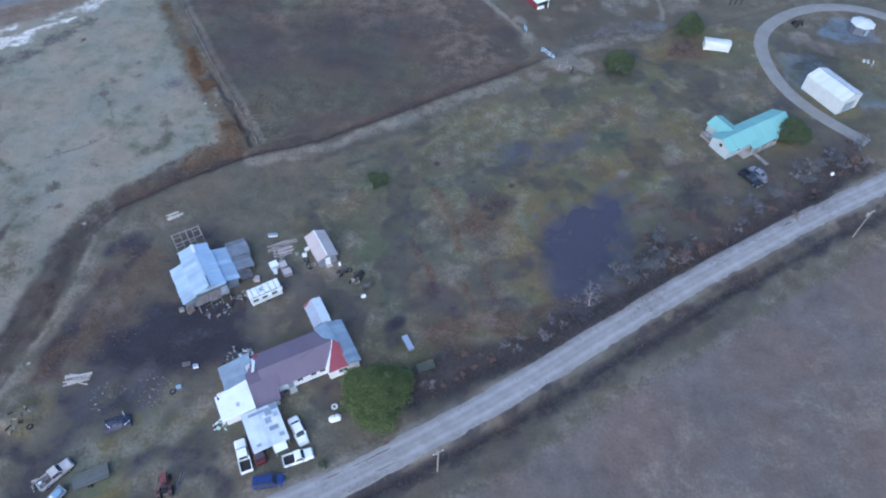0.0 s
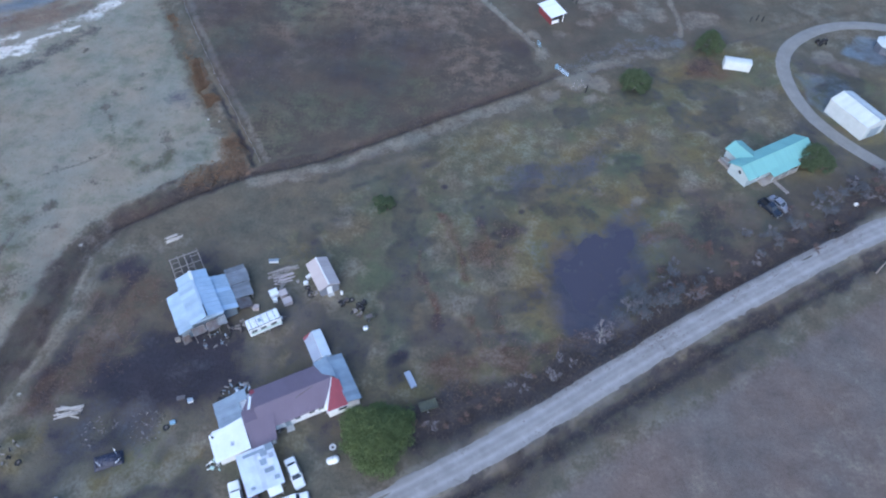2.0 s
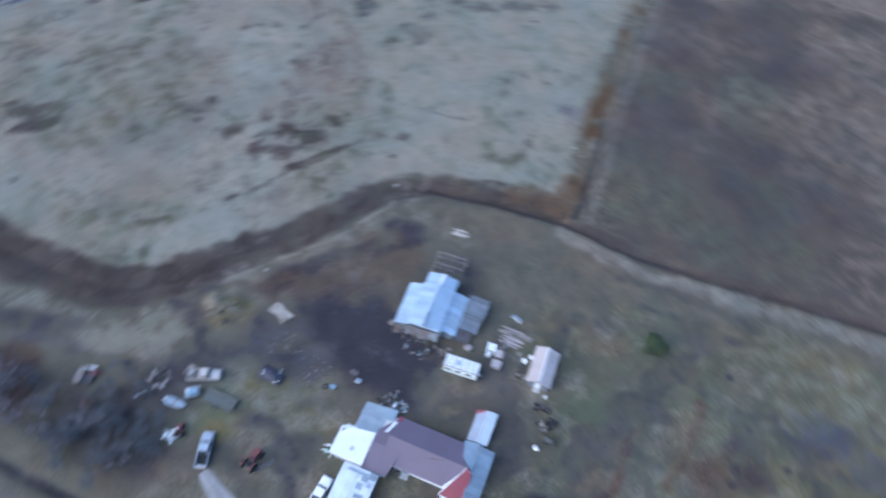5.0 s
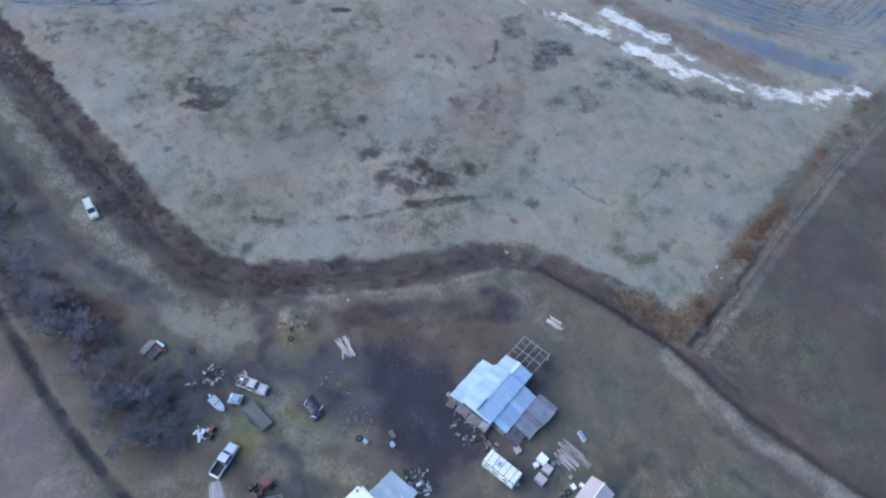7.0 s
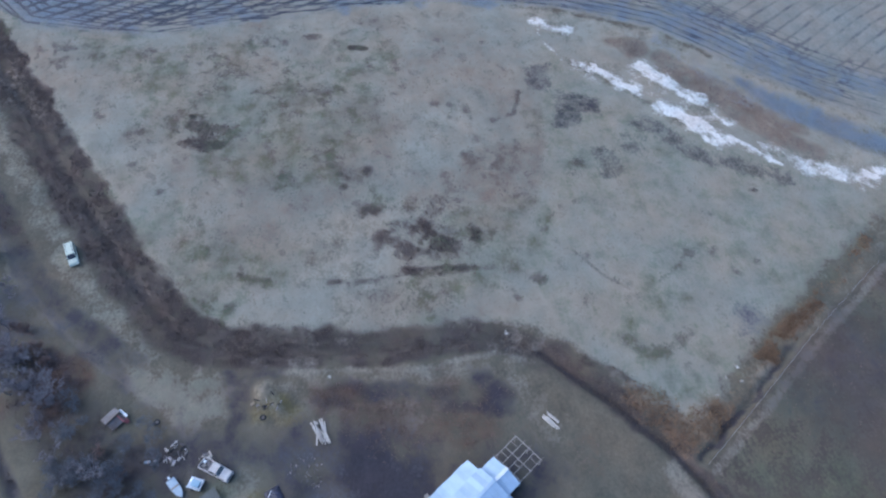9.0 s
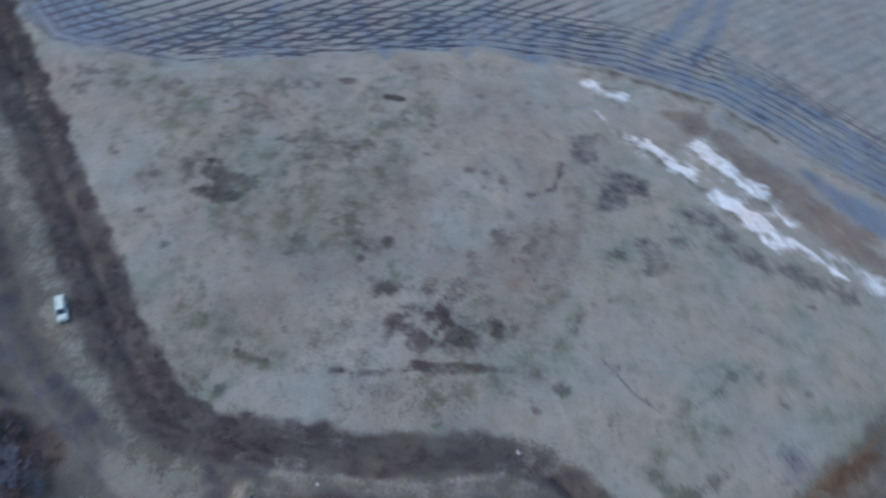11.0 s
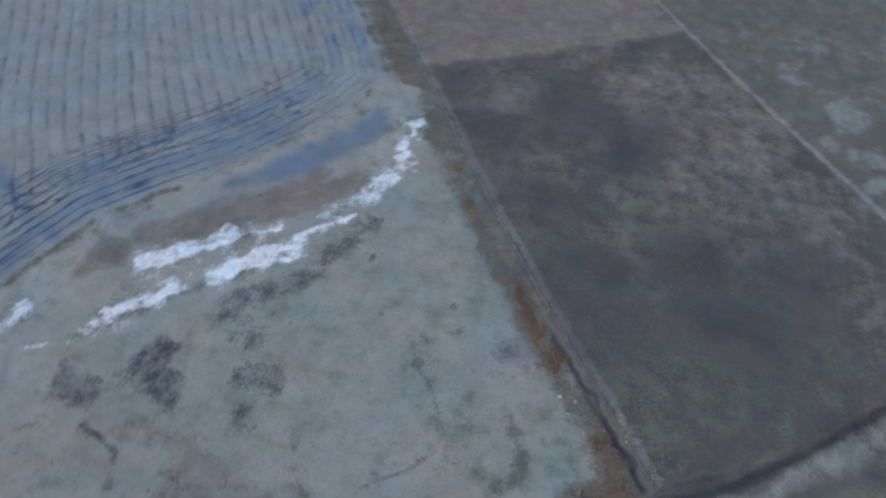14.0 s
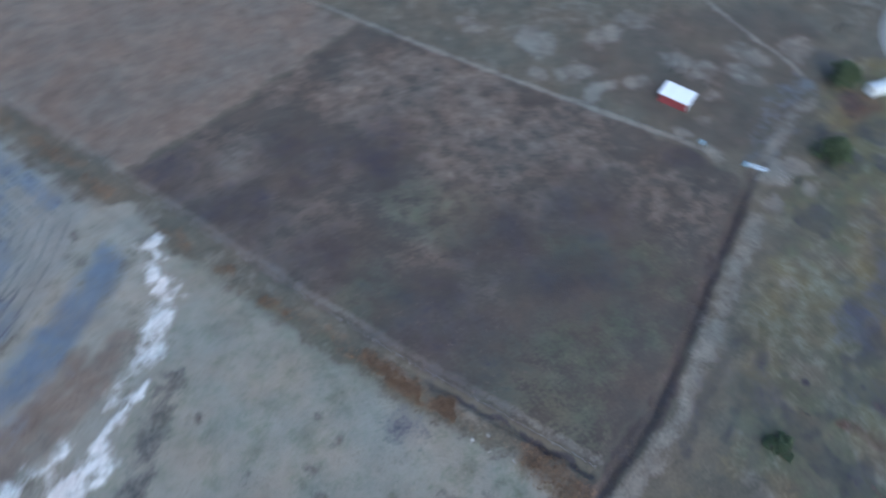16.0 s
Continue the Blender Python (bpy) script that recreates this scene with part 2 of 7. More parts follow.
CHROME = paint("dull_chrome", (0.5, 0.5, 0.52), (0.3, 0.3, 0.3), rough=0.3, metal=0.9)
MINT = paint("pale_green_paint", (0.50, 0.66, 0.60), (0.36, 0.46, 0.42), rough=0.5, worn=0.35)
VAN_PAINT = paint("pale_olive_van_paint", (0.50, 0.54, 0.45), (0.34, 0.37, 0.31), rough=0.5, worn=0.35)
TWIG = paint("grey_twigs", (0.195, 0.184, 0.202), (0.120, 0.112, 0.126), rough=0.9, spec=0.1)
BARK = paint("grey_bark", (0.125, 0.12, 0.135), (0.07, 0.065, 0.07), rough=0.9, grain=14.0, bump=0.4)
PALE_BARK = paint("pale_bark", (0.34, 0.32, 0.29), (0.2, 0.18, 0.16), rough=0.9, grain=14.0, bump=0.4)
RED_TWIG = paint("reddish_twig", (0.15, 0.10, 0.085), (0.08, 0.055, 0.048), rough=0.9)
NEEDLE = paint("evergreen_needles", (0.112, 0.142, 0.056), (0.066, 0.090, 0.036), rough=0.8, grain=2.5, patch=0.45, worn=0.6, spec=0.2)
DARK_NEEDLE = paint("dark_evergreen", (0.086, 0.112, 0.060), (0.048, 0.066, 0.037), rough=0.85, grain=2.5, patch=0.5, worn=0.6, spec=0.2)
WEED = paint("dead_weed", (0.15, 0.122, 0.10), (0.075, 0.06, 0.052), rough=0.95, grain=3.0, worn=0.6, vary=0.2, spec=0.1)
ORANGE_WEED = paint("orange_sedge", (0.19, 0.125, 0.078), (0.11, 0.074, 0.05), rough=0.95, grain=3.0, worn=0.5, spec=0.1)
WHITE_PLASTIC = paint("white_plastic", (0.75, 0.76, 0.77), (0.5, 0.5, 0.5), rough=0.45)
DIRT = paint("bare_earth", (0.20, 0.165, 0.12), (0.10, 0.08, 0.06), rough=0.95, grain=3.0, worn=0.6, bump=0.5)
TARP = paint("dark_tarp", (0.028, 0.03, 0.06), (0.018, 0.018, 0.03), rough=0.5, worn=0.5)
CONCRETE = paint("pale_concrete", (0.42, 0.42, 0.41), (0.28, 0.27, 0.26), rough=0.9)
OLIVE = paint("olive_green_metal", (0.095, 0.102, 0.072), (0.05, 0.052, 0.042), rough=0.6, worn=0.5)

# ---- ground ----
def lattice(x, y, seed):
    """Smooth random values between 0 and 1 on a unit lattice."""
    xi, yi = np.floor(x).astype(np.int64), np.floor(y).astype(np.int64)
    fx, fy = x - xi, y - yi
    fx, fy = fx * fx * (3 - 2 * fx), fy * fy * (3 - 2 * fy)

    def value(i, j):
        h = (i * 374761393 + j * 668265263 + seed * 1442695041) & 0x7FFFFFFF
        h = ((h ^ (h >> 13)) * 1274126177) & 0x7FFFFFFF
        return ((h ^ (h >> 16)) & 0xFFFF) / 65535.0

    low = value(xi, yi) * (1 - fx) + value(xi + 1, yi) * fx
    high = value(xi, yi + 1) * (1 - fx) + value(xi + 1, yi + 1) * fx
    return low * (1 - fy) + high * fy


def fbm(x, y, size, seed, octaves=4):
    total, weight = 0.0, 0.0
    for k in range(octaves):
        f = 2.0**k / size
        total = total + lattice(x * f + 17.3 * k, y * f - 9.1 * k, seed + k) * 0.55**k
        weight += 0.55**k
    return total / weight


def soft(d, width):
    s = np.clip(d / (2 * width) + 0.5, 0, 1)
    return s * s * (3 - 2 * s)


def from_line(x, y, points):
    """Distance to a polyline."""
    reach = 25.0
    xs, ys = [p[0] for p in points], [p[1] for p in points]
    close = (x > min(xs) - reach) & (x < max(xs) + reach) & (y > min(ys) - reach) & (y < max(ys) + reach)
    px, py = x[close], y[close]
    best = np.full(px.shape, 1e9)
    for (ax, ay), (bx, by) in zip(points, points[1:]):
        dx, dy = bx - ax, by - ay
        s = np.clip(((px - ax) * dx + (py - ay) * dy) / (dx * dx + dy * dy), 0, 1)
        best = np.minimum(best, np.hypot(px - ax - s * dx, py - ay - s * dy))
    out = np.full(x.shape, reach)
    out[close] = best
    return out


def into(x, y, points):
    """Distance to the edge of a polygon, positive inside it."""
    ring = [*points, points[0]]
    inside = np.zeros(x.shape, bool)
    for (ax, ay), (bx, by) in zip(ring, ring[1:]):
        crosses = (ay > y) != (by > y)
        with np.errstate(divide="ignore", invalid="ignore"):
            inside ^= crosses & (x < (bx - ax) * (y - ay) / (by - ay if by != ay else 1e-9) + ax)
    return np.where(inside, 1, -1) * from_line(x, y, ring)


def rounded(points, rounds=2):
    """Cut the corners of an open polyline."""
    for _ in range(rounds):
        cut = [points[0]]
        for (ax, ay), (bx, by) in zip(points, points[1:]):
            cut += [(0.75 * ax + 0.25 * bx, 0.75 * ay + 0.25 * by), (0.25 * ax + 0.75 * bx, 0.25 * ay + 0.75 * by)]
        points = cut + [points[-1]]
    return points


ROAD = rounded([(-45, 30.5), (-36, 30.5), (-27, 33.2), (-17.5, 37.8), (-6.7, 43.7), (4.3, 50.2), (16, 57.7), (29, 66.9), (45, 77.6), (62, 88.2),
                (79, 98.6), (96.7, 108.1), (150, 137), (241.3, 185.8), (705.8, 424)])
LOOP = rounded([(97.7, 121.2), (88.2, 131.7), (83.2, 141.8), (82, 156), (86, 167), (97.8, 176.4), (110, 179), (119.9, 177), (128.6, 169.3), (140, 160), (170, 150)])
SOUTH_DITCH = rounded([(-404.9, -148.1), (-184.8, -44.1), (-137.7, -22.9), (-106.8, -10.4), (-85, -0.6), (-63.2, 8.1), (-45.6, 18), (-28, 28), (-13, 36), (-1, 42.4), (8, 47.2),
                       (21.5, 55.9), (44, 70.5), (69, 86), (89.7, 98.2), (150, 130), (705.8, 404)], 1)
NORTH_SCRUB = rounded([(-4, 54), (3, 57.3), (17, 65.5), (28, 73), (36, 77.5), (46, 83.5), (59, 91), (74, 101), (91.7, 112.7)], 1)
BAND = rounded([(-194.6, -17.8), (-153.6, 0.7), (-127.8, 12.3), (-109.2, 20.5), (-93.6, 27.7), (-83.1, 34.5), (-78.3, 45.4), (-75.5, 60.4), (-73, 75), (-72.5, 88), (-66, 97), (-56.6, 104.7), (-45.4, 112.2)])
BAND_TRACK = rounded([(-64.6, 34.2), (-70.7, 38.3), (-74.2, 45.4), (-71.9, 59.3), (-69, 72), (-69, 83), (-69.3, 88), (-66, 93)])
NORTH_DITCH = rounded([(-68, 95), (-55.6, 104.2), (-44.4, 111.5), (-31.4, 116), (-17.4, 123.9), (-3.5, 133), (8.4, 140.1), (23, 149.5), (30, 152.5), (46, 157), (62, 163.5), (80.4, 172.2), (111.4, 186.8)], 1)
NORTH_LANE = rounded([(-43.5, 109.5), (-30.5, 113.2), (-16.5, 120.9), (-2.6, 130), (9, 137), (16, 141)], 1)
FENCE = [(-43.5, 114.4), (-50.8, 127), (-60.7, 143.7), (-71.6, 163.8), (-84.7, 189.6), (-95, 209.5), (-109, 239.6), (-172, 346)]
FAR_FENCE = [(20.5, 160), (17.5, 165), (10.1, 176.4), (0, 192), (-7.6, 203.9), (-18.5, 220.6), (-27.6, 236.4), (-70, 305)]
WEST_TRACK = rounded([(-52, 36), (-60.4, 38.2), (-68.7, 34.3), (-76.1, 26.4), (-88.7, 16), (-103.3, 7.2), (-123, -1), (-145.7, -11.6), (-194.9, -34.1)])

PALE_FIELD = [(-194.5, -13.8), (-160.7, 0.9), (-124.6, 18.3), (-102.9, 27.9), (-89.3, 34.6), (-82, 41.5), (-78.6, 60.4), (-76.3, 77.3), (-75.5, 91), (-69, 99), (-58.6, 107.7), (-48.3, 116.2),
              (-56, 126.8), (-64.6, 140.3), (-71.3, 150.8), (-77.8, 165.6), (-91.2, 191.1), (-96.8, 180.6), (-103.8, 159.9), (-110.3, 148.7), (-125.9, 139), (-142.4, 126.4), (-158.5, 128.1),
              (-167, 118), (-172.5, 102), (-173.5, 78), (-172.8, 54), (-171.5, 29), (-176, 13), (-182, 0), (-200.4, -11.7)]
PLOUGHED = [(-180.3, -2.7), (-174.4, 13.3), (-170, 28.9), (-171.2, 54.6), (-172, 78.8), (-171.2, 102), (-166.8, 117), (-164.3, 123.3), (-162, 132.3), (-156.5, 141.5), (-150, 152.5),
            (-139, 162), (-127.8, 169.8), (-116.1, 181), (-106.5, 192.9), (-100.5, 204), (-106, 216), (-113.1, 230.7), (-178, 346), (-500, 700), (-900, 300), (-420, -120), (-208, -20)]
STUBBLE = [(-41.9, 114.8), (-31, 118), (-17, 125.5), (-3.2, 134.6), (8.5, 141.6), (21, 150.5), (19, 160), (10, 175), (0, 191), (-18, 219.5), (-28.5, 234.5), (-50, 225), (-68.5, 217.5),
           (-91, 209.5), (-86, 196), (-72, 167), (-61, 146), (-51, 129)]
FAR_TAN = [(-28.5, 235.5), (-50, 226), (-68.5, 218.5), (-92, 210.5), (-109, 240), (-172, 346), (-72, 308)]
POND = [(19.5, 92), (25.3, 97.5), (32.9, 101.8), (37, 102.6), (38.2, 96.7), (37.4, 87.6), (33.7, 81.8), (28.8, 77.5), (23.3, 76.5), (20.5, 84.8)]
SECOND_POND = [(10.5, 113.4), (14.3, 117.8), (22.1, 119.1), (29.5, 122.4), (33.4, 126.9), (34.1, 122), (26.8, 113.7), (17.8, 111.5), (12.7, 109.5)]
LONG_PUDDLE = [(24, 154), (32, 159), (42.4, 167.7), (59.4, 174.2), (57, 166), (46, 160), (32, 153.5)]
LOOP_PUDDLE = [(85, 155), (93, 153), (97, 149), (91, 141), (87, 145)]
HUT_PUDDLE = [(101.3, 164.1), (108.7, 172.4), (118.7, 170.3), (116.4, 162.1), (107, 160)]
END_PUDDLE = [(99, 142), (107, 141), (112, 134), (104, 133)]
RUT_POOL = [(-127.8, 164.2), (-118.8, 174.2), (-106.4, 184.7), (-99.7, 193.4), (-97.3, 188.1), (-104.2, 178.6), (-118.3, 166.8)]
LAKE = [(32.7, 238.7), (34.9, 230), (44, 218.2), (53.5, 220.4), (58.9, 228.8), (76.1, 269), (36.3, 272.6)]
BURN = [(-60, 58), (-58, 64), (-56.5, 71), (-50, 72), (-40.4, 73), (-35, 68), (-34.5, 63), (-38, 58.5), (-44, 56), (-52, 54.5)]

DENSE_X, DENSE_Y, STEP = (-222.0, 128.0), (-42.0, 270.0), 0.5


def spread(low, high):
    """Grid lines: even within, ever wider towards the horizon."""
    far = [STEP * 1.18**k for k in range(1, 46)]
    reach = np.cumsum(far)
    reach = reach[reach < 2600]
    return np.concatenate([low - reach[::-1], np.arange(low, high, STEP), high + reach])


gx, gy = np.meshgrid(spread(*DENSE_X), spread(*DENSE_Y), indexing="ij")
rows_n, cols_n = gx.shape
X, Y = gx.ravel(), gy.ravel()
near = np.clip(1.4 - (np.maximum(0, np.hypot(X + 40, Y - 100) - 220) / 120), 0, 1)
wx = X + 5.0 * (fbm(X, Y, 14, 3) - 0.5) * 2
wy = Y + 5.0 * (fbm(X, Y, 14, 23) - 0.5) * 2
sx = X + 1.6 * (fbm(X, Y, 4, 43) - 0.5) * 2
sy = Y + 1.6 * (fbm(X, Y, 4, 63) - 0.5) * 2
n_big, n_mid, n_small = fbm(X, Y, 38, 81), fbm(X, Y, 9, 91), fbm(X, Y, 2.6, 101)
speck = soft(fbm(X, Y, 2.2, 251, 3) - 0.5, 0.06)
clump = soft(fbm(X, Y, 5.5, 261, 4) - 0.5, 0.07)
lx = X + 0.7 * (fbm(X, Y, 5, 271) - 0.5)
ly = Y + 0.7 * (fbm(X, Y, 5, 281) - 0.5)
streak = fbm(X * 0.86 + Y * 0.51, (Y * 0.86 - X * 0.51) * 4.0, 14, 131)

cover = {}
Z = 0.05 * (fbm(X, Y, 6, 7) - 0.5) + 0.03 * (n_small - 0.5)

# Fields
d_pale = into(sx, sy, PALE_FIELD)
SMOOTH_HALF = [(-157.5, 120.7), (-148.8, 121.8), (-116.3, 112.4), (-96.4, 102.5), (-86, 98), (-70, 100), (-47, 116), (-62, 142), (-74, 165), (-88, 190), (-97, 166), (-110, 149), (-126, 139), (-142, 127)]
smooth_half = soft(into(lx, ly, SMOOTH_HALF), 1.2)
heart = np.exp(-(((X + 113) / 35) ** 2 + ((Y - 63) / 37) ** 2))
cover["pale_field"] = soft(d_pale + 1.6 * (n_mid - 0.5), 2.4) * np.clip(0.98 - 0.20 * heart + (1 - 0.6 * smooth_half) * (0.5 * (n_mid - 0.5) + 0.25 * (n_small - 0.5) + 0.25 * (streak - 0.5)), 0, 1)
d_stub = into(sx, sy, STUBBLE)
cover["stubble"] = soft(d_stub, 1.2) * np.clip(0.92 + 0.3 * (n_mid - 0.5), 0, 1)
WET_CORNER = [(20.9, 160.4), (13.9, 179.9), (7.9, 204.4), (33.8, 207.3), (58.1, 201.8), (79.2, 186.7), (62, 166), (36, 155), (27, 154)]
cover["stubble"] = np.maximum(cover["stubble"], soft(into(wx, wy, WET_CORNER), 4) * np.clip(0.55 + 0.6 * (n_mid - 0.5), 0, 1))
tan = soft(into(sx, sy, FAR_TAN), 1.5) * np.clip(0.95 + 0.8 * (n_mid - 0.5), 0, 1)
tan = np.maximum(tan, soft(d_stub, 1) * soft(fbm(X, Y, 26, 151) - 0.52, 0.12) * (0.15 + 0.35 * n_mid + 0.18 * soft(Y - 175, 25)))
for points in ([(-139, 150), (-127, 157.5), (-114.7, 164.6), (-109.4, 171)], [(-134, 150.5), (-122, 157), (-111, 162.5), (-102, 171)]):
    tan = np.maximum(tan, soft(2.8 - from_line(sx, sy, points), 1.6) * (0.35 + 0.9 * n_small))
tan = np.maximum(tan, soft(into(sx, sy, [(-147.8, 138.3), (-146.3, 148.6), (-140.5, 149.1), (-139.7, 142)]), 1.5))
tan = np.maximum(tan, soft(into(lx, ly, [(-114.3, 91), (-118.4, 95.1), (-118.4, 113.3), (-109.9, 109.8), (-98.2, 104.4), (-98, 97.3), (-103.7, 92)]), 1.8) * (0.36 + 0.5 * n_small))
tan = np.maximum(tan, soft(d_pale, 3) * (1 - smooth_half) * soft(fbm(X, Y, 24, 361) - 0.46, 0.10) * (0.12 + 0.62 * n_mid))
for fx, fy, fr in ((-141, 62, 9), (-150, 100, 9), (-133, 74, 8), (-104, 46, 8)):
    tan = np.maximum(tan, 0.62 * soft(fr - np.hypot(wx - fx, wy - fy), 5) * (0.4 + 0.8 * n_small))
for fx, fy, fr in ((-78, 205, 9), (-86, 214, 10), (-71, 204, 8), (-41, 209, 10), (-14, 199, 10), (-9, 182, 9), (-26, 177, 8), (-40, 201, 9), (-58, 180, 6), (-22, 205, 10), (-30, 190, 9), (-2, 172, 7)):
    tan = np.maximum(tan, 0.62 * soft(d_stub, 1) * soft(fr - np.hypot(wx - fx, wy - fy), 6) * (0.25 + 1.1 * n_mid))
cover["tan_grass"] = tan
d_plough = into(sx, sy, PLOUGHED)
cover["ploughed"] = soft(d_plough, 1.5)

# South of the road ditch
t_s = np.array(SOUTH_DITCH)
line_y = np.interp(X, t_s[:, 0], t_s[:, 1])
below = line_y - Y
strip = [(-153.7, -6.9), (-128, 4.7), (-106.3, 13.8), (-91.7, 20.6), (-81.2, 28.5)]
cover["pale_field"] = np.maximum(cover["pale_field"], 0.36 * soft(2.8 - from_line(sx, sy, strip), 1.6))
EDGE_STRIP = [(-166, 118), (-157, 121), (-142, 125), (-126, 138), (-110, 148), (-97, 166), (-89, 188), (-92, 202), (-101, 205), (-106.5, 193), (-116, 181), (-128, 170), (-139, 162),
              (-150, 152.5), (-156.5, 141.5), (-162, 132)]
cover["pale_field"] = np.maximum(cover["pale_field"], soft(into(wx, wy, EDGE_STRIP), 1.5) * np.clip(0.85 + 0.8 * (n_mid - 0.5), 0, 1))
cover["south_field"] = soft(below - np.interp(X, [-60, -20], [2.5, 7.5]) + 2 * (n_mid - 0.5), 3)

# Tractor ruts: lines along the edge, then straight ones
d_clean = into(X, Y, PLOUGHED) + 1.6 * (fbm(X, Y, 24, 171) - 0.5)
across = X * 0.907 + Y * 0.42 + 5.0 * (fbm(X, Y, 60, 181) - 0.5)
along = Y * 0.907 - X * 0.42
headland = 17 + 7 * (n_big - 0.5)


def furrows(phase, width, blur=0.09):
    """Dark lines one to a unit of phase."""
    return soft(np.abs((phase % 1) - 0.5) - 0.5 + width, blur)


edge_lines = furrows(d_clean / 2.35, 0.11) * soft(0.8 * n_big + 0.5 * n_mid - 0.38, 0.14)
for slope, seed in ((0.16, 371), (-0.13, 381)):
    bent = (d_clean + slope * along + 3.0 * (fbm(X, Y, 30, seed) - 0.5)) / 2.9
    edge_lines = np.maximum(edge_lines, furrows(bent, 0.085) * soft(fbm(X, Y, 26, seed + 5) - 0.50, 0.05))
# Turning loops at the ends of the rows
for fx, fy in ((-174, 150), (-166, 161), (-158, 169), (-149, 176), (-139, 183), (-129, 190), (-120, 197), (-180, 88), (-183, 58), (-184, 32)):
    away = np.hypot(sx - fx, sy - fy)
    edge_lines = np.maximum(edge_lines, furrows(away / 2.6, 0.10) * soft(9.5 - away, 1) * soft(away - 4.5, 1) * 0.9)
edge_lines = edge_lines * soft(headland + 4 - d_clean, 3)
rows_wide = np.interp(Y, [85, 130, 160], [0.17, 0.14, 0.13])
field_lines = furrows(across / 3.5, rows_wide) * soft(d_clean - np.interp(Y, [105, 140], [4, 14]) + 8 * (n_big - 0.5), 3)
rut = np.maximum((0.75 + 0.5 * n_mid) * np.interp(Y, [135, 170], [1.0, 0.62]) * edge_lines, np.clip(np.interp(Y, [85, 130, 155], [1.0, 0.72, 0.42]) + 0.35 * (n_mid - 0.3), 0, 1) * field_lines) * soft(d_clean - 0.8, 0.6) * near
rut = rut * np.clip(0.85 + 0.6 * (n_mid - 0.4) + 0.4 * (n_big - 0.5), 0, 1)
cover["rut"] = rut
Z -= 0.16 * rut
# Wet wheel lanes across the headland and out into the field
lanes = np.zeros_like(X)
for half, points in ((2.6, [(-219, 184.5), (-206, 178), (-193, 167.5), (-174, 149), (-164, 137)]), (2.2, [(-193, 172.4), (-175, 162), (-164, 151), (-156, 147)]), (2.2, [(-162, 139), (-158, 152), (-149, 162), (-139, 170)]),
                     (2.0, [(-192, 50.5), (-181, 46.5), (-173, 54)]), (3.0, [(-193, -10), (-185, 0), (-182, 6)]), (2.0, [(-180, 21.5), (-172.8, 25)]), (2.2, [(-160, 160), (-150, 172), (-141, 180), (-130, 186)]),
                     (2.0, [(-152, 160), (-139, 172), (-121, 182)]), (1.8, [(-172, 76), (-186, 70), (-204, 72)]), (1.8, [(-171, 96), (-182, 100), (-202, 112)]), (1.8, [(-168, 114), (-176, 100), (-178, 84)])):
    lanes = np.maximum(lanes, soft(half - from_line(sx, sy, rounded(points)), 1.6))
damp = soft(d_clean - 1, 1.5) * soft(headland - d_clean, 4) * soft(fbm(X, Y, 11, 301) + 0.3 * (n_small - 0.5) - 0.49, 0.08)
cover["pool"] = np.maximum(np.maximum(0.60 * damp, 0.74 * lanes) * (0.55 + 0.7 * n_small), 0.74 * soft(into(sx, sy, RUT_POOL) + 1.0, 2.4)) * near
cover["pool"] = np.maximum(cover["pool"], 0.45 * near * soft(2.4 - from_line(sx, sy, [(-146, 153), (-134, 157), (-122, 162.5), (-112, 170)]), 1.8) * (0.3 + 0.8 * n_small))
cover["pool"] = np.maximum(cover["pool"], 0.8 * soft(into(wx, wy, [(-194.4, -11.7), (-181, 3), (-177, 10), (-183.6, 18.6), (-198.9, 8.6)]), 3))

for points, full in ((LONG_PUDDLE, 0.36), (LOOP_PUDDLE, 0.95), (HUT_PUDDLE, 0.75), (END_PUDDLE, 0.7)):
    cover["pool"] = np.maximum(cover["pool"], full * soft(into(wx, wy, points) + 0.8, 1.6) * (0.7 + 0.5 * n_small))

# Weedy bands, sedge and scrub
d_band = from_line(sx, sy, BAND)
wide = np.interp(X, [-150, -100, -82, -74, -60, -45], [5.5, 5.0, 5.0, 3.2, 2.6, 2.2])
band = soft(wide - d_band, 1.4) * np.clip(0.86 + 0.9 * (n_mid - 0.5) + 0.35 * (clump - 0.5), 0.2, 1)
d_north = from_line(sx, sy, NORTH_DITCH)
north_fade = np.interp(X, [14, 34], [1.0, 0.25])
band = np.maximum(band, 0.8 * soft(1.6 - d_north, 0.7) * north_fade)
ragged_growth = 0.30 + 0.42 * speck + 0.30 * clump + 0.2 * (n_small - 0.5)
for strength, edge, points in ((1.0, 1.6, [(-137.9, 31.7), (-142.4, 34.8), (-140.5, 38.9), (-136.5, 40.8), (-135.2, 47.1), (-132.2, 46.6), (-129.5, 42.3), (-129.1, 38.5), (-131.6, 35)]),
                               (0.95, 2.0, [(-94.6, 68.9), (-99.5, 71.5), (-102.1, 75.8), (-102.3, 80), (-98.9, 83.8), (-97.2, 89.8), (-95, 94.1), (-92.3, 92.5), (-90.8, 84.7), (-92, 75.8)]),
                               (0.55, 2.5, [(-106.6, 73.1), (-107.3, 79.6), (-107.3, 87.1), (-103.9, 89.8), (-99.8, 87.1), (-101.2, 78.9)])):
    band = np.maximum(band, strength * soft(into(sx, sy, points) + 0.4, edge) * ragged_growth)
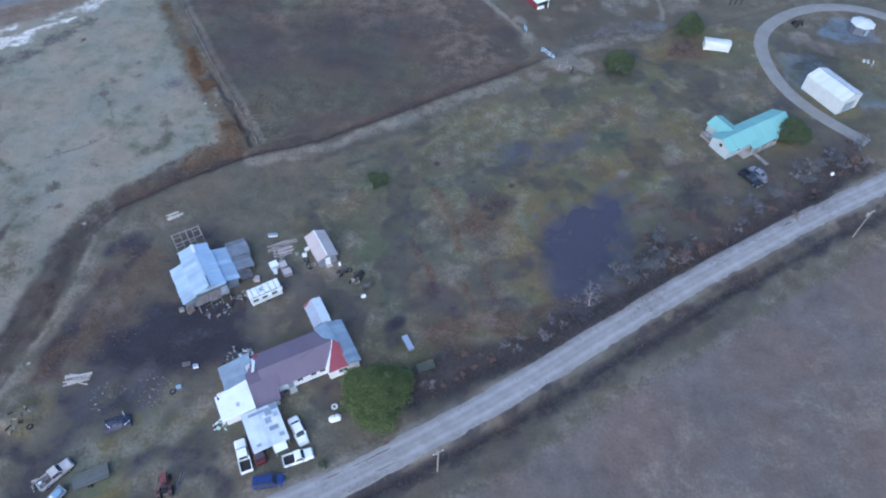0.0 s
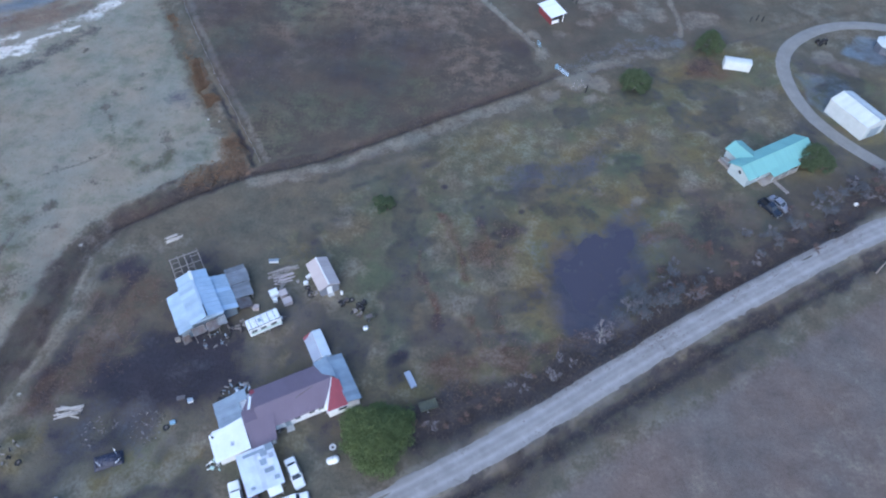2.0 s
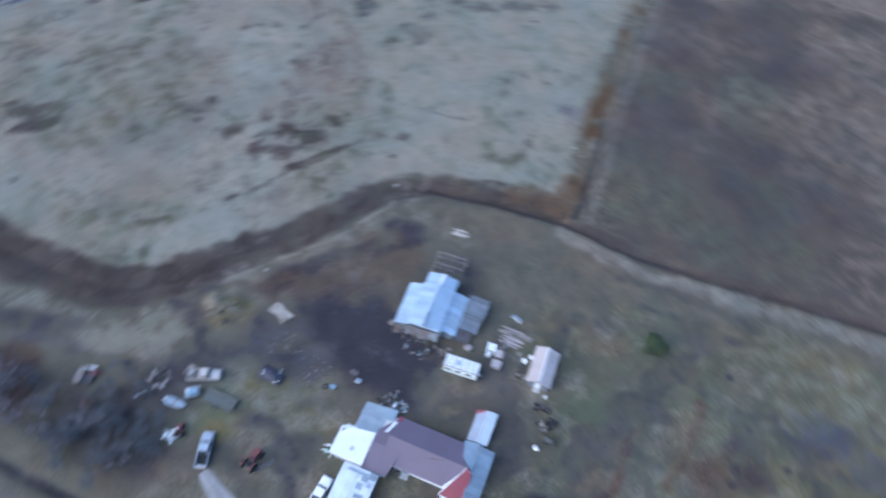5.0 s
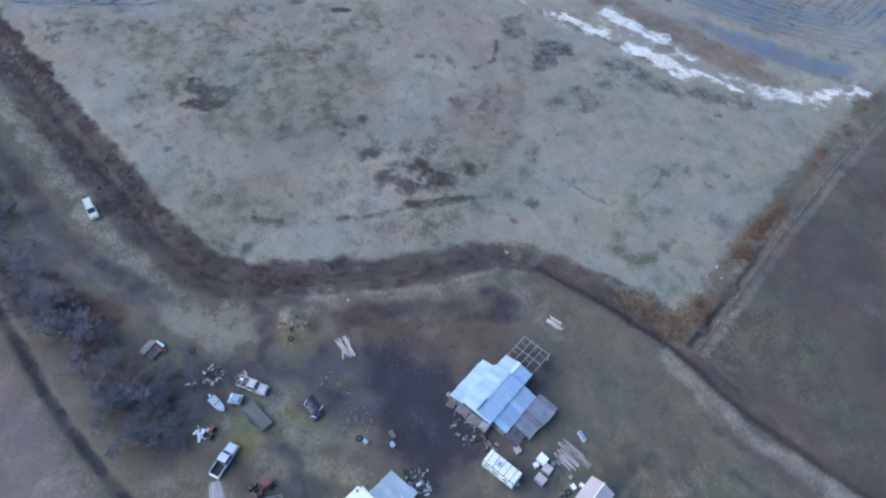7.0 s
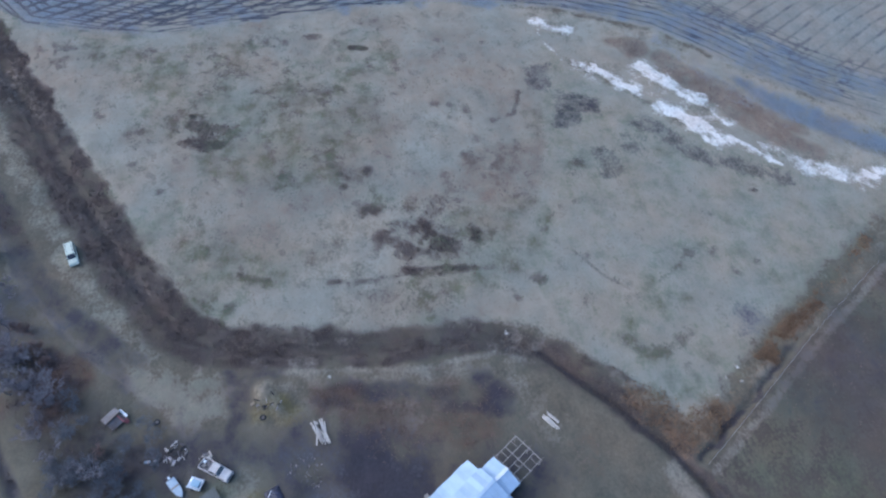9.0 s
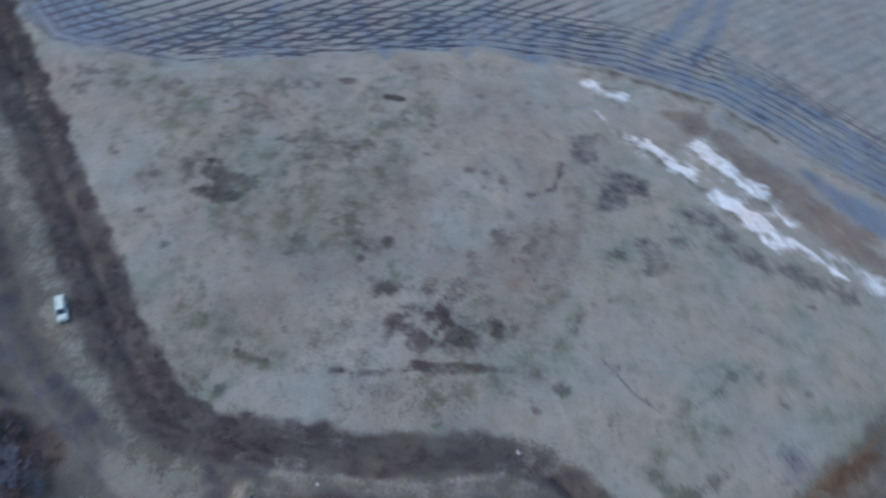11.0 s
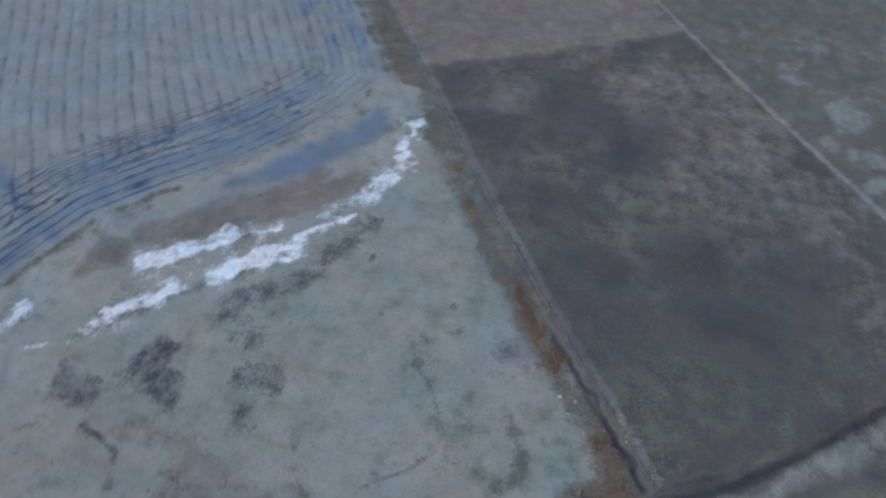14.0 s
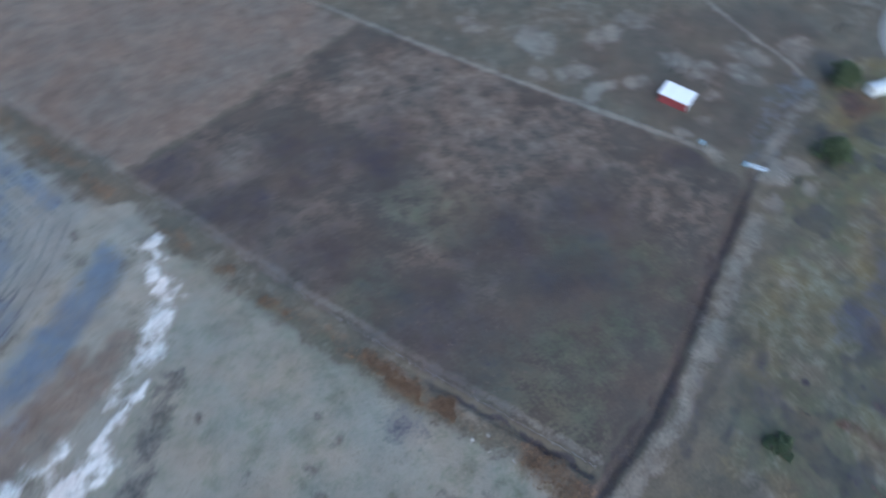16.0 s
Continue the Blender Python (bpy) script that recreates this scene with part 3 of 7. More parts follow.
for fx, fy, fr, fs in ((-136.7, 26.9, 1.8, 0.8), (-133.8, 25.5, 1.6, 0.8), (-146.4, 39.6, 1.4, 0.7), (-141, 33.6, 1.8, 0.8), (-128, 25.7, 1.3, 0.6), (-157.6, 69.8, 2.2, 0.45), (-153.4, 71.4, 2, 0.45), (-149.6, 79, 1.1, 0.8),
                       (-116, 67.4, 1.9, 0.8), (-116.1, 72.6, 1.6, 0.8), (-112.5, 67.4, 1.3, 0.7), (-105, 70.9, 2.9, 0.8), (-131.7, 94.5, 1.4, 0.8), (-129.9, 97.8, 1.3, 0.7), (-133.6, 91.1, 1.3, 0.7),
                       (-127.8, 94.4, 1.1, 0.8), (-127.5, 98, 0.9, 0.7), (-109.3, 117.9, 1.6, 0.75), (-111.7, 122.1, 1.5, 0.7), (-112, 126.4, 1.1, 0.6), (-106.7, 115.8, 1.3, 0.7), (-94.3, 104, 1.6, 0.8),
                       (-96.2, 106.6, 0.9, 0.7), (-97.8, 109.1, 1, 0.7), (-99.5, 113.1, 0.9, 0.6), (-82.4, 99.6, 1.6, 0.7), (-80.5, 93.2, 1.2, 0.6), (-79.1, 93.9, 1, 0.6), (-76, 107.4, 1.6, 0.75), (-74.2, 115.7, 1.8, 0.6),
                       (-80.9, 135.7, 1.5, 0.6), (-76.4, 143.2, 1.0, 0.9), (-81.4, 130.6, 1.7, 0.65), (-75.9, 137.8, 1.1, 0.6), (-86.2, 109.7, 0.9, 0.7), (-89.7, 138.3, 1.4, 0.4), (-93.5, 151, 1.3, 0.75),
                       (-89.5, 38.5, 2.2, 0.6), (-88.1, 42.9, 1.6, 0.6), (-119.3, 30.3, 1.3, 0.6), (-109.9, 36.7, 1.5, 0.6), (-101.3, 39.8, 1.4, 0.55), (-122, 55, 1.6, 0.5), (-126, 66, 1.4, 0.5), (-141, 86, 1.5, 0.5)):
    band = np.maximum(band, fs * soft(fr - np.hypot(sx - fx, sy - fy), 0.55 * fr + 0.3) * (0.35 + 0.4 * speck + 0.35 * n_small))
for half, strength, points in ((0.8, 0.75, [(-90, 60.6), (-88.5, 67.7), (-89.1, 75)]), (1.2, 0.95, [(-89.3, 75), (-88.2, 80), (-87.3, 86.1)]), (0.8, 0.7, [(-87.3, 86), (-86.9, 91.5)]), (0.7, 0.9, [(-96.9, 44.8), (-95, 44.7), (-93.8, 46.4), (-92.8, 49.7)]),
                               (0.7, 0.7, [(-125.3, 102.9), (-126.3, 108), (-133.7, 111.6)]), (1.4, 0.5, [(-66.3, 110.8), (-63, 113.3), (-63.3, 118.8), (-65.6, 122.4)]), (1.0, 0.8, [(-64.4, 101.8), (-61.5, 105.6), (-57.3, 109.3)]),
                               (0.35, 0.7, [(-86.9, 108.4), (-80.4, 111.9), (-76.4, 115.7)]), (0.5, 0.5, [(-77, 122), (-80, 128), (-84, 131)])):
    band = np.maximum(band, strength * soft(half - from_line(lx, ly, points), 0.6) * (0.35 + 0.4 * speck + 0.4 * n_small))
band = np.maximum(band, 0.95 * soft(1.0 - from_line(lx, ly, [(-156.9, 75.6), (-155.9, 79)]), 0.6))
band = np.maximum(band, 0.34 * soft(3.6 - from_line(wx, wy, [(-81.8, 71), (-81.4, 79.4)]), 2.5))
band = np.maximum(band, (1 - 0.75 * smooth_half) * soft(d_pale - 4, 3) * (0.22 * speck * clump * soft(fbm(X, Y, 26, 321) - 0.5, 0.06) + 0.26 * speck * soft(streak - 0.5, 0.08)))
band = np.maximum(band, 0.42 * soft(into(wx, wy, [(-20, 62), (-21.7, 109.8), (10, 132), (59.6, 149.7), (79.7, 127.7), (50, 98), (10, 62)]), 5) * speck * clump * 0.9)
cover["weeds"] = band
sedge_at = [(x - 1.9, y - 1.1) for x, y in FENCE]
fade = np.interp(Y, [112, 118, 127, 140, 155, 175, 195, 300], [0.45, 0.6, 0.85, 0.95, 0.85, 0.62, 0.5, 0.4])
sedge = soft(1.8 - from_line(sx, sy, sedge_at), 1.2) * fade * (0.12 + 0.62 * clump + 0.45 * n_small)
sedge = np.maximum(sedge, 0.6 * soft(3.5 - from_line(wx, wy, [(-55.6, 106.7), (-47.3, 114.7), (-51.1, 120.7)]), 2))
cover["sedge"] = 0.85 * sedge

# The lot between the houses
lot = soft(into(wx, wy, [(-2, 62), (10, 75), (8, 95), (12, 112), (24, 128), (43.6, 129.8), (52, 116), (46, 96), (34, 74), (18, 68)]), 6)
everywhere = soft(into(wx, wy, [(-30, 40), (-35.7, 103.7), (10, 134), (70.5, 175.2), (120, 150), (99.7, 117.7), (40, 78), (0, 54)]), 6)
moss = lot * np.clip(0.58 + 1.2 * (n_mid - 0.4) + 1.0 * (streak - 0.5), 0, 1)
moss = np.maximum(moss, everywhere * np.clip(0.34 + 1.6 * (n_mid - 0.45), 0, 0.85))
rim = np.abs(into(wx, wy, POND) + 4.5)
moss = np.maximum(moss, soft(3.5 - rim, 2.5) * (0.5 + 0.6 * n_small))
for fx, fy, fr in ((-65.9, 50.2, 3.0), (-67.1, 46.9, 2.4), (-48, 46, 3.5), (-43, 47, 3), (-52, 43, 3), (-40, 49, 2.5), (-50, 36, 3)):
    moss = np.maximum(moss, 0.95 * soft(fr - np.hypot(sx - fx, sy - fy), 1.6))
dry = soft(into(wx, wy, [(40, 84), (44, 98), (54, 108), (70, 116), (91.7, 119.7), (95.7, 115.7), (62, 92), (46, 82)]), 4)
moss = moss * (1 - 0.75 * dry)
for half, points in ((3.2, [(16.9, 95.9), (21.9, 100.1), (31, 106.3), (38.5, 115.5)]), (2.6, [(17, 92.8), (17, 81.2), (21.5, 74)]), (3.4, [(29.5, 128.8), (37.5, 125), (37.7, 119.3), (33, 111.6)]), (3.0, [(12.4, 102), (15, 87), (15.9, 78)]),
                     (2.0, [(-2.1, 102.3), (1.4, 94.4), (3.1, 86.3)]), (1.6, [(5.4, 101), (7.4, 91)])):
    moss = np.maximum(moss, 0.9 * soft(half - from_line(sx, sy, points), 2.2) * (0.45 + 0.7 * n_small))
cover["moss"] = moss
green = np.zeros_like(X)
for fx, fy, fr, fs in ((-13.5, 84, 4, 0.9), (-11, 76, 4, 0.6), (-9, 100, 6, 0.5), (36, 119, 5, 0.9), (41.6, 140.8, 6, 0.5), (20, 124, 6, 0.4), (-34, 46, 3, .5), (-47, 44, 5, 0.7), (-40, 46, 4, 0.6),
                       (-53, 37, 4, 0.6), (-9, 71, 3, 0.7), (55.6, 131.8, 8, .4), (-14, 104, 2.4, 1)):
    green = np.maximum(green, fs * soft(fr - np.hypot(wx - fx, wy - fy), 2.5))
green = np.maximum(green, 0.55 * soft(d_pale, 3) * soft(fbm(X, Y, 30, 211) - 0.56, 0.08) * n_small * 1.4)
for fx, fy in ((-37, 169), (-60, 159), (-40, 174), (-34, 133), (-22, 134), (-43, 126), (-10, 140), (-20, 150), (-48, 136)):
    green = np.maximum(green, 0.50 * soft(d_stub, 2) * soft(9 - np.hypot(wx - fx, wy - fy), 6) * (0.4 + 0.9 * n_mid))
green = np.maximum(green, 0.58 * everywhere * soft(fbm(X, Y, 13, 331) - 0.53, 0.10) * (0.6 + 0.6 * n_small))
green = np.maximum(green, smooth_half * np.clip(0.27 + 0.35 * (n_mid - 0.5) + 0.3 * (n_big - 0.5), 0, 1))
cover["green"] = green
rust = np.zeros_like(X)
for fx, fy, fr, fs in ((-62, 66, 6, 0.9), (-65, 60, 5, 0.9), (-58, 80, 5, 0.8), (-62, 74, 5, 0.8), (1.5, 63.5, 4.5, 0.75), (11.5, 70, 4, 0.75), (5, 67, 3, .6), (6, 92, 3.5, 0.7),
                       (10, 98, 3, 0.6), (48, 84.5, 4, 0.9), (55, 88, 3, 0.8), (63.5, 157.5, 5, 0.6), (58, 100, 7, 0.32), (52, 108, 6, 0.3), (-79.7, 5.3, 5, 0.7), (-71.1, 20.3, 5, 0.6), (-81.5, 14.4, 5, .8), (-50.5, 27.1, 4, .6)):
    rust = np.maximum(rust, fs * soft(fr - np.hypot(wx - fx, wy - fy), 2.5) * (0.6 + 0.7 * n_small))
for fx, fy, fr in ((9, 92, 4), (11, 74, 4), (6, 66, 5), (17, 71, 4), (42, 84, 4), (58, 104, 6), (30, 110, 3), (-47, 96, 4), (-58, 86, 4)):
    rust = np.maximum(rust, 0.42 * soft(fr - np.hypot(wx - fx, wy - fy), 2.5) * (0.6 + 0.7 * n_small))
rust = np.maximum(rust, 0.6 * soft(1.4 - from_line(sx, sy, [(-171.3, -19.2), (-153.9, -14.5), (-137.4, -7.7), (-123, -1), (-110.5, 5.9)]), 1.2) * (0.6 + 0.7 * n_small))
for half, points in ((1.1, [(-2.1, 102.3), (1.4, 94.4), (3.1, 86.3)]), (0.9, [(5.4, 101), (7.4, 91)]), (0.9, [(4.8, 77.3), (6.3, 70.3)]), (0.9, [(-4.1, 86), (-2.2, 75)]), (1.3, [(0.9, 66.5), (7, 68.5), (10.8, 70.5), (17.6, 72), (24, 73.5), (28.7, 76.2)]),
                     (1.6, [(-0.1, 65.3), (9, 62.7)]), (1.2, [(8.6, 81), (9.6, 74)]), (0.8, [(-6.5, 92), (-5, 84)]), (1.8, [(40, 98), (46, 102), (49, 97)]), (1.4, [(42, 91), (47, 88)])):
    rust = np.maximum(rust, 0.8 * soft(half - from_line(sx, sy, points), 0.9) * (0.4 + 0.8 * n_small))
rust = rust * np.where(X < -45, 0.72 + 0.5 * (n_mid - 0.5), 1.0)
cover["rust_weed"] = rust

# Tracks and worn earth
worn = np.zeros_like(X)
worn = np.maximum(worn, 0.55 * soft(0.7 - from_line(lx, ly, BAND_TRACK), 0.6))
worn = np.maximum(worn, 0.62 * soft(1.9 - from_line(sx, sy, [(x + 0.4, y - 0.7) for x, y in NORTH_LANE]), 1.2) * (0.75 + 0.5 * n_small))
worn = np.maximum(worn, 0.55 * soft(0.9 - from_line(lx, ly, [(x + 2.4, y + 1.4) for x, y in FENCE]), 0.6))
worn = np.maximum(worn, 0.55 * soft(1.0 - from_line(lx, ly, [(x - 5.2, y - 3.0) for x, y in FENCE]), 0.8) * soft(Y - 140, 10))
worn = np.maximum(worn, 0.8 * soft(0.8 - from_line(lx, ly, FAR_FENCE), 0.5))
worn = np.maximum(worn, 0.6 * soft(0.7 - from_line(lx, ly, [(x - 1.6, y - 2.6) for x, y in WEST_TRACK]), 0.5))
worn = np.maximum(worn, 0.7 * soft(3.6 - from_line(lx, ly, ROAD[6:]), 0.8))
worn = np.maximum(worn, 0.6 * soft(1.5 - from_line(sx, sy, rounded([(-52, 42), (-48.7, 45), (-43, 46.7), (-39.7, 49)])), 1.0))
worn = np.maximum(worn, 0.75 * soft(0.9 - from_line(lx, ly, [(58.6, 207.2), (58.7, 196.4), (58.6, 185.2), (59.7, 176.7), (59, 169.5)]), 0.7))
worn = np.maximum(worn, 0.6 * soft(1.8 - from_line(sx, sy, [(27, 150), (35, 154.7), (45, 160), (54, 161.7)]), 1.4))
worn = np.maximum(worn, 0.3 * soft(6.5 - from_line(wx, wy, [(-9, 41), (20, 60), (60, 86), (99.7, 108.6)]), 2) * soft(n_mid - 0.35, 0.15))
for fx, fy, fr, fs in ((19.2, 166.8, 2.5, .9), (52.7, 181.6, 2.5, .8), (35.3, 186.5, 3, .8), (34.2, 174.7, 2, .8), (29.1, 167.5, 2, .6), (22, 142.6, 2.2, .9), (32.5, 147, 2, .9), (32.7, 141.3, 2, .8), (-56, 51, 3, 0.5), (-47.5, 53.5, 3, 0.55), (6.6, 211, 5, .9), (11.1, 186.6, 3.5, .9), (21.8, 183.9, 3.5, .8), (-3, 220.9, 4, .7), (27, 149, 4.5, 0.95), (33, 148, 3.5, 0.85), (20.4, 160.4, 2, 0.9), (39, 108, 2, 0.7), (98, 157, 3.5, 1.0), (94, 162, 3.5, 1.0), (75.7, 147.8, 3, 0.5), (71, 108, 3, 0.6), (72, 103, 5, .45), (-28, 35, 4, 0.6),
                       (-45, 41, 5, 0.45), (-25, 77, 5, 0.45), (-22, 79, 3, 0.5), (-33, 68, 6, 0.35), (-60.6, 29.2, 4, 0.4), (2.4, 200.1, 3, 0.8), (10.6, 196.6, 4, .8), (14.8, 186.5, 3, .8),
                       (24.4, 203.5, 5, .7), (33.6, 205.2, 5, .6), (37.9, 181, 4, .6), (45, 176.5, 4, .6), (33.2, 187.7, 3, .5), (51.2, 182.7, 5, .6), (64.6, 178.3, 6, .6)):
    worn = np.maximum(worn, fs * soft(fr - np.hypot(wx - fx, wy - fy), 1.8) * (0.6 + 0.7 * n_small))
worn = np.maximum(worn, 0.32 * soft(n_big - 0.50, 0.10) * soft(n_mid - 0.48, 0.1) * (1 - cover["stubble"]) * (1 - cover["ploughed"]))
worn = np.maximum(worn, 0.32 * everywhere * soft(fbm(X, Y, 11, 341) - 0.51, 0.09) * soft(streak - 0.42, 0.1))
for fx, fy, fr in ((-3, 91, 3), (0.7, 80.6, 4), (6.2, 82, 3.5), (12.8, 82.5, 3), (10, 88, 3), (55, 130, 5), (51, 114, 4), (2, 73, 4), (14, 74.5, 2.5), (-17.9, 85.5, 3), (-22, 100.6, 4), (-8.7, 113, 4), (10.6, 128, 4)):
    worn = np.maximum(worn, 0.5 * soft(fr - np.hypot(wx - fx, wy - fy), 2.5) * (0.4 + 0.8 * n_small))
verge = [(x + 1.6, y - 3.6) for x, y in SOUTH_DITCH]
worn = np.maximum(worn, 0.42 * soft(2.4 - from_line(wx, wy, verge), 1.8) * soft(X + 20, 10) * (0.2 + 1.0 * n_mid))
for half, strength, points in ((1.3, 0.62, [(-76.7, 25.2), (-84.2, 19), (-92, 13), (-97.6, 8.4), (-112, 1.5)]), (1.6, 0.5, [(-71.5, 38), (-72.7, 32), (-77, 28)]), (1.3, 0.55, [(-70.1, 49.9), (-69.7, 57.3), (-68.7, 67.7), (-67.1, 78), (-66.7, 86.4), (-62.5, 91.1)]),
                               (2.4, 0.62, [(-50.1, 43.7), (-47, 45.7), (-43.4, 45.8), (-41, 49), (-39.5, 52)]), (1.8, 0.45, [(-56.3, 43.5), (-52, 40.5)]), (1.2, 0.45, [(-49.2, 38.3), (-44, 38.6), (-38.4, 36.9)]), (2.2, 0.42, [(-66.4, 82.1), (-60, 87)]),
                               (1.5, 0.4, [(-65, 68), (-62, 70)]), (1.4, 0.4, [(-38, 66), (-31, 69), (-24, 76)]), (1.6, 0.4, [(-27, 77.5), (-21, 79)])):
    worn = np.maximum(worn, strength * soft(half - from_line(sx, sy, rounded(points)), 1.2) * (0.55 + 0.6 * n_small))
cover["track"] = worn * (1 - 0.9 * soft(d_pale, 1))

# Burnt mud, spread wider and darker so its colour also carries smoke haze
mud = soft(into(wx, wy, BURN) + 2.0, 7.5) * np.clip(1.12 + 0.9 * (n_mid - 0.5) + 0.4 * (n_small - 0.5), 0.4, 1.2)
mud = np.maximum(mud, 0.84 * soft(into(wx, wy, [(-66, 48), (-59, 60), (-55, 76), (-53, 88), (-44, 92), (-39, 86), (-37, 74), (-34, 66), (-38, 56), (-46, 50), (-52, 43), (-58, 44)]), 4) * (0.4 + 0.8 * n_mid))
mud = np.maximum(mud, 0.62 * soft(into(wx, wy, [(-44, 33), (-52, 39), (-46, 46), (-40, 48), (-36, 42), (-37, 34)]), 2.5) * soft(np.abs(np.hypot(X + 43, Y - 37.5) - 5.5) * -1 + 2.2, 1))
mud = np.maximum(mud, 0.55 * soft(2.4 - from_line(sx, sy, WEST_TRACK), 1.0))
for fx, fy, fr, fs in ((-9, 67.5, 2.6, 0.9), (-8, 64, 3, 0.6), (-60, 84, 3, 0.7), (-63, 82, 2, 0.7), (-108, 124.2, 4, .4), (-52, 48, 4, 0.7), (-58, 50, 3, 0.5),
                       (-111.8, 133.4, 5, .35), (-57.6, 155.9, 8, .3), (13.4, 160.6, 4, .4)):
    mud = np.maximum(mud, fs * soft(fr - np.hypot(wx - fx, wy - fy), 1.6))
swirl = np.zeros_like(X)
for points in ([(-50.1, 43.7), (-47, 45.7), (-43.4, 45.8), (-41, 49), (-39.5, 52)], [(-56.3, 43.5), (-52, 40.5)], [(-49.2, 38), (-44, 38.6), (-38.4, 36.9)]):
    swirl = np.maximum(swirl, soft(2.3 - from_line(sx, sy, rounded(points)), 1.4))
mud = np.maximum(mud, 0.68 * soft(into(wx, wy, [(-70.9, 26.3), (-66.4, 44.2), (-54, 52), (-36, 50), (-37, 36), (-48.4, 28.1)]), 3) * (0.3 + n_mid))
for fx, fy in ((-43, 191), (-54, 152), (-50, 142), (-85, 208), (-76, 190), (-24, 146), (-12, 159), (-66, 172), (-34, 160), (-60, 196)):
    mud = np.maximum(mud, 0.52 * soft(d_stub, 2) * soft(11 - np.hypot(wx - fx, wy - fy), 7) * (0.5 + 0.8 * n_mid))
mud = np.maximum(mud, 0.5 * everywhere * soft(fbm(X, Y, 9, 421) - 0.58, 0.06))
for points in ([(-49.3, 40), (-48, 43), (-44.5, 44.5), (-40.2, 43.3), (-36, 42.4)], [(-47, 38.4), (-44.8, 41), (-41.4, 40.2), (-37.4, 39.7)], [(-67.5, 42.3), (-63.5, 40.2), (-58, 45)]):
    mud = np.maximum(mud, 0.8 * soft(1.2 - from_line(lx, ly, rounded(points)), 0.9) * (0.6 + 0.5 * n_small))
for points in ([(-28.4, 109.8), (-17.9, 117.2), (-3.9, 122.6)], [(-20.9, 108.6), (-11.4, 115), (-4, 118)]):
    mud = np.maximum(mud, 0.55 * soft(1.3 - from_line(sx, sy, points), 1.2) * (0.4 + 0.9 * n_small))
for fx, fy in ((6.2, 104.9), (8.5, 97.7), (14.3, 103.9), (9.8, 94.8), (-2, 110), (3, 106)):
    mud = np.maximum(mud, 0.75 * soft(0.8 - np.hypot(lx - fx, ly - fy), 0.6))
for strength, points in ((0.62, [(-133.1, 119.9), (-127.5, 129.5), (-122.6, 127.9), (-123, 123.3), (-119.2, 121.4), (-120.5, 115.7)]), (0.52, [(-142, 114.8), (-142.4, 122.1), (-131.5, 119.5), (-133.6, 113.4)]),
                         (0.50, [(-122, 138), (-108, 146), (-97, 163), (-93, 161), (-104, 143), (-118, 133)])):
    mud = np.maximum(mud, strength * soft(into(lx, ly, points), 1.5))
mud = mud * (1 - 0.85 * swirl)
for half, strength, points in ((1.7, 0.75, [(-48.5, 39.8), (-46.5, 43.2), (-41.8, 42.6), (-37.6, 40.4), (-32.4, 37.4)]), (1.8, 0.7, [(-117.9, 0.7), (-104.7, 7.4), (-93, 14.8), (-87, 19.8), (-80, 27)]), (1.7, 0.75, [(-69, 58.8), (-66, 68), (-62.5, 77.6), (-59.4, 85)]),
                               (3.0, 0.62, [(-84.6, 10.9), (-80, 11.5)])):
    mud = np.maximum(mud, strength * soft(half - from_line(sx, sy, rounded(points)), 1.2) * (0.6 + 0.5 * n_small))
cover["mud"] = mud * np.clip(0.72 + 0.5 * n_small + 0.2 * (clump - 0.5), 0, 1)

# Roadside scrub, its dark band also painting the shadows among the clumps
scrub = soft(4.0 - from_line(wx, wy, NORTH_SCRUB), 2.4) * (0.6 + 0.75 * n_small)
d_south = from_line(lx, ly, SOUTH_DITCH)
scrub = np.maximum(scrub, np.clip(0.5 + 0.9 * n_small + 0.5 * (clump - 0.5), 0, 1) * soft(1.0 - d_south, 0.8))
scrub = np.maximum(scrub, soft(2.8 - d_south, 1.2) * soft(X + 30, 8) * soft(fbm(X, Y, 5, 411) - 0.48, 0.07) * (0.4 + 0.7 * n_small))
scrub = np.maximum(scrub, soft(into(wx, wy, [(-170, -33), (-130, -15), (-104, -1), (-84, 9), (-72, 18), (-58, 28), (-49, 28), (-50, 20), (-62, 13), (-82, 4), (-105, -7), (-135, -20), (-172, -38)]), 2.5) * np.interp(X, [-90, -75], [0.85, 0.55]) * (0.75 + 0.4 * n_small))
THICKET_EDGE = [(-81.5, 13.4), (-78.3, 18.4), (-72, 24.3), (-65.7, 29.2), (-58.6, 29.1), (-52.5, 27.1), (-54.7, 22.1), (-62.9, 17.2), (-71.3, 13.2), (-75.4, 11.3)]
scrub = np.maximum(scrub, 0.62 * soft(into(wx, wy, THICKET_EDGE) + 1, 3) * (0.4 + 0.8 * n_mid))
scrub = np.maximum(scrub, 0.55 * soft(0.55 - from_line(sx, sy, NORTH_DITCH), 0.5) * north_fade)
scrub = np.maximum(scrub, 0.9 * soft(0.5 - from_line(sx, sy, FENCE), 0.4) * soft(140 - Y, 10))
scrub = np.maximum(scrub, 0.5 * dry * (0.5 + 0.8 * n_mid))
scrub = np.maximum(scrub, 0.5 * soft(3.4 - from_line(wx, wy, SOUTH_DITCH), 2.0) * soft(X + 40, 10) * (0.4 + 0.9 * n_small))
scrub = np.maximum(scrub, 0.45 * soft(into(wx, wy, [(60, 92), (76, 104), (97.7, 117.7), (103.7, 127.7), (87.7, 121.7), (72, 112), (56, 100)]), 4))
cover["scrub"] = scrub

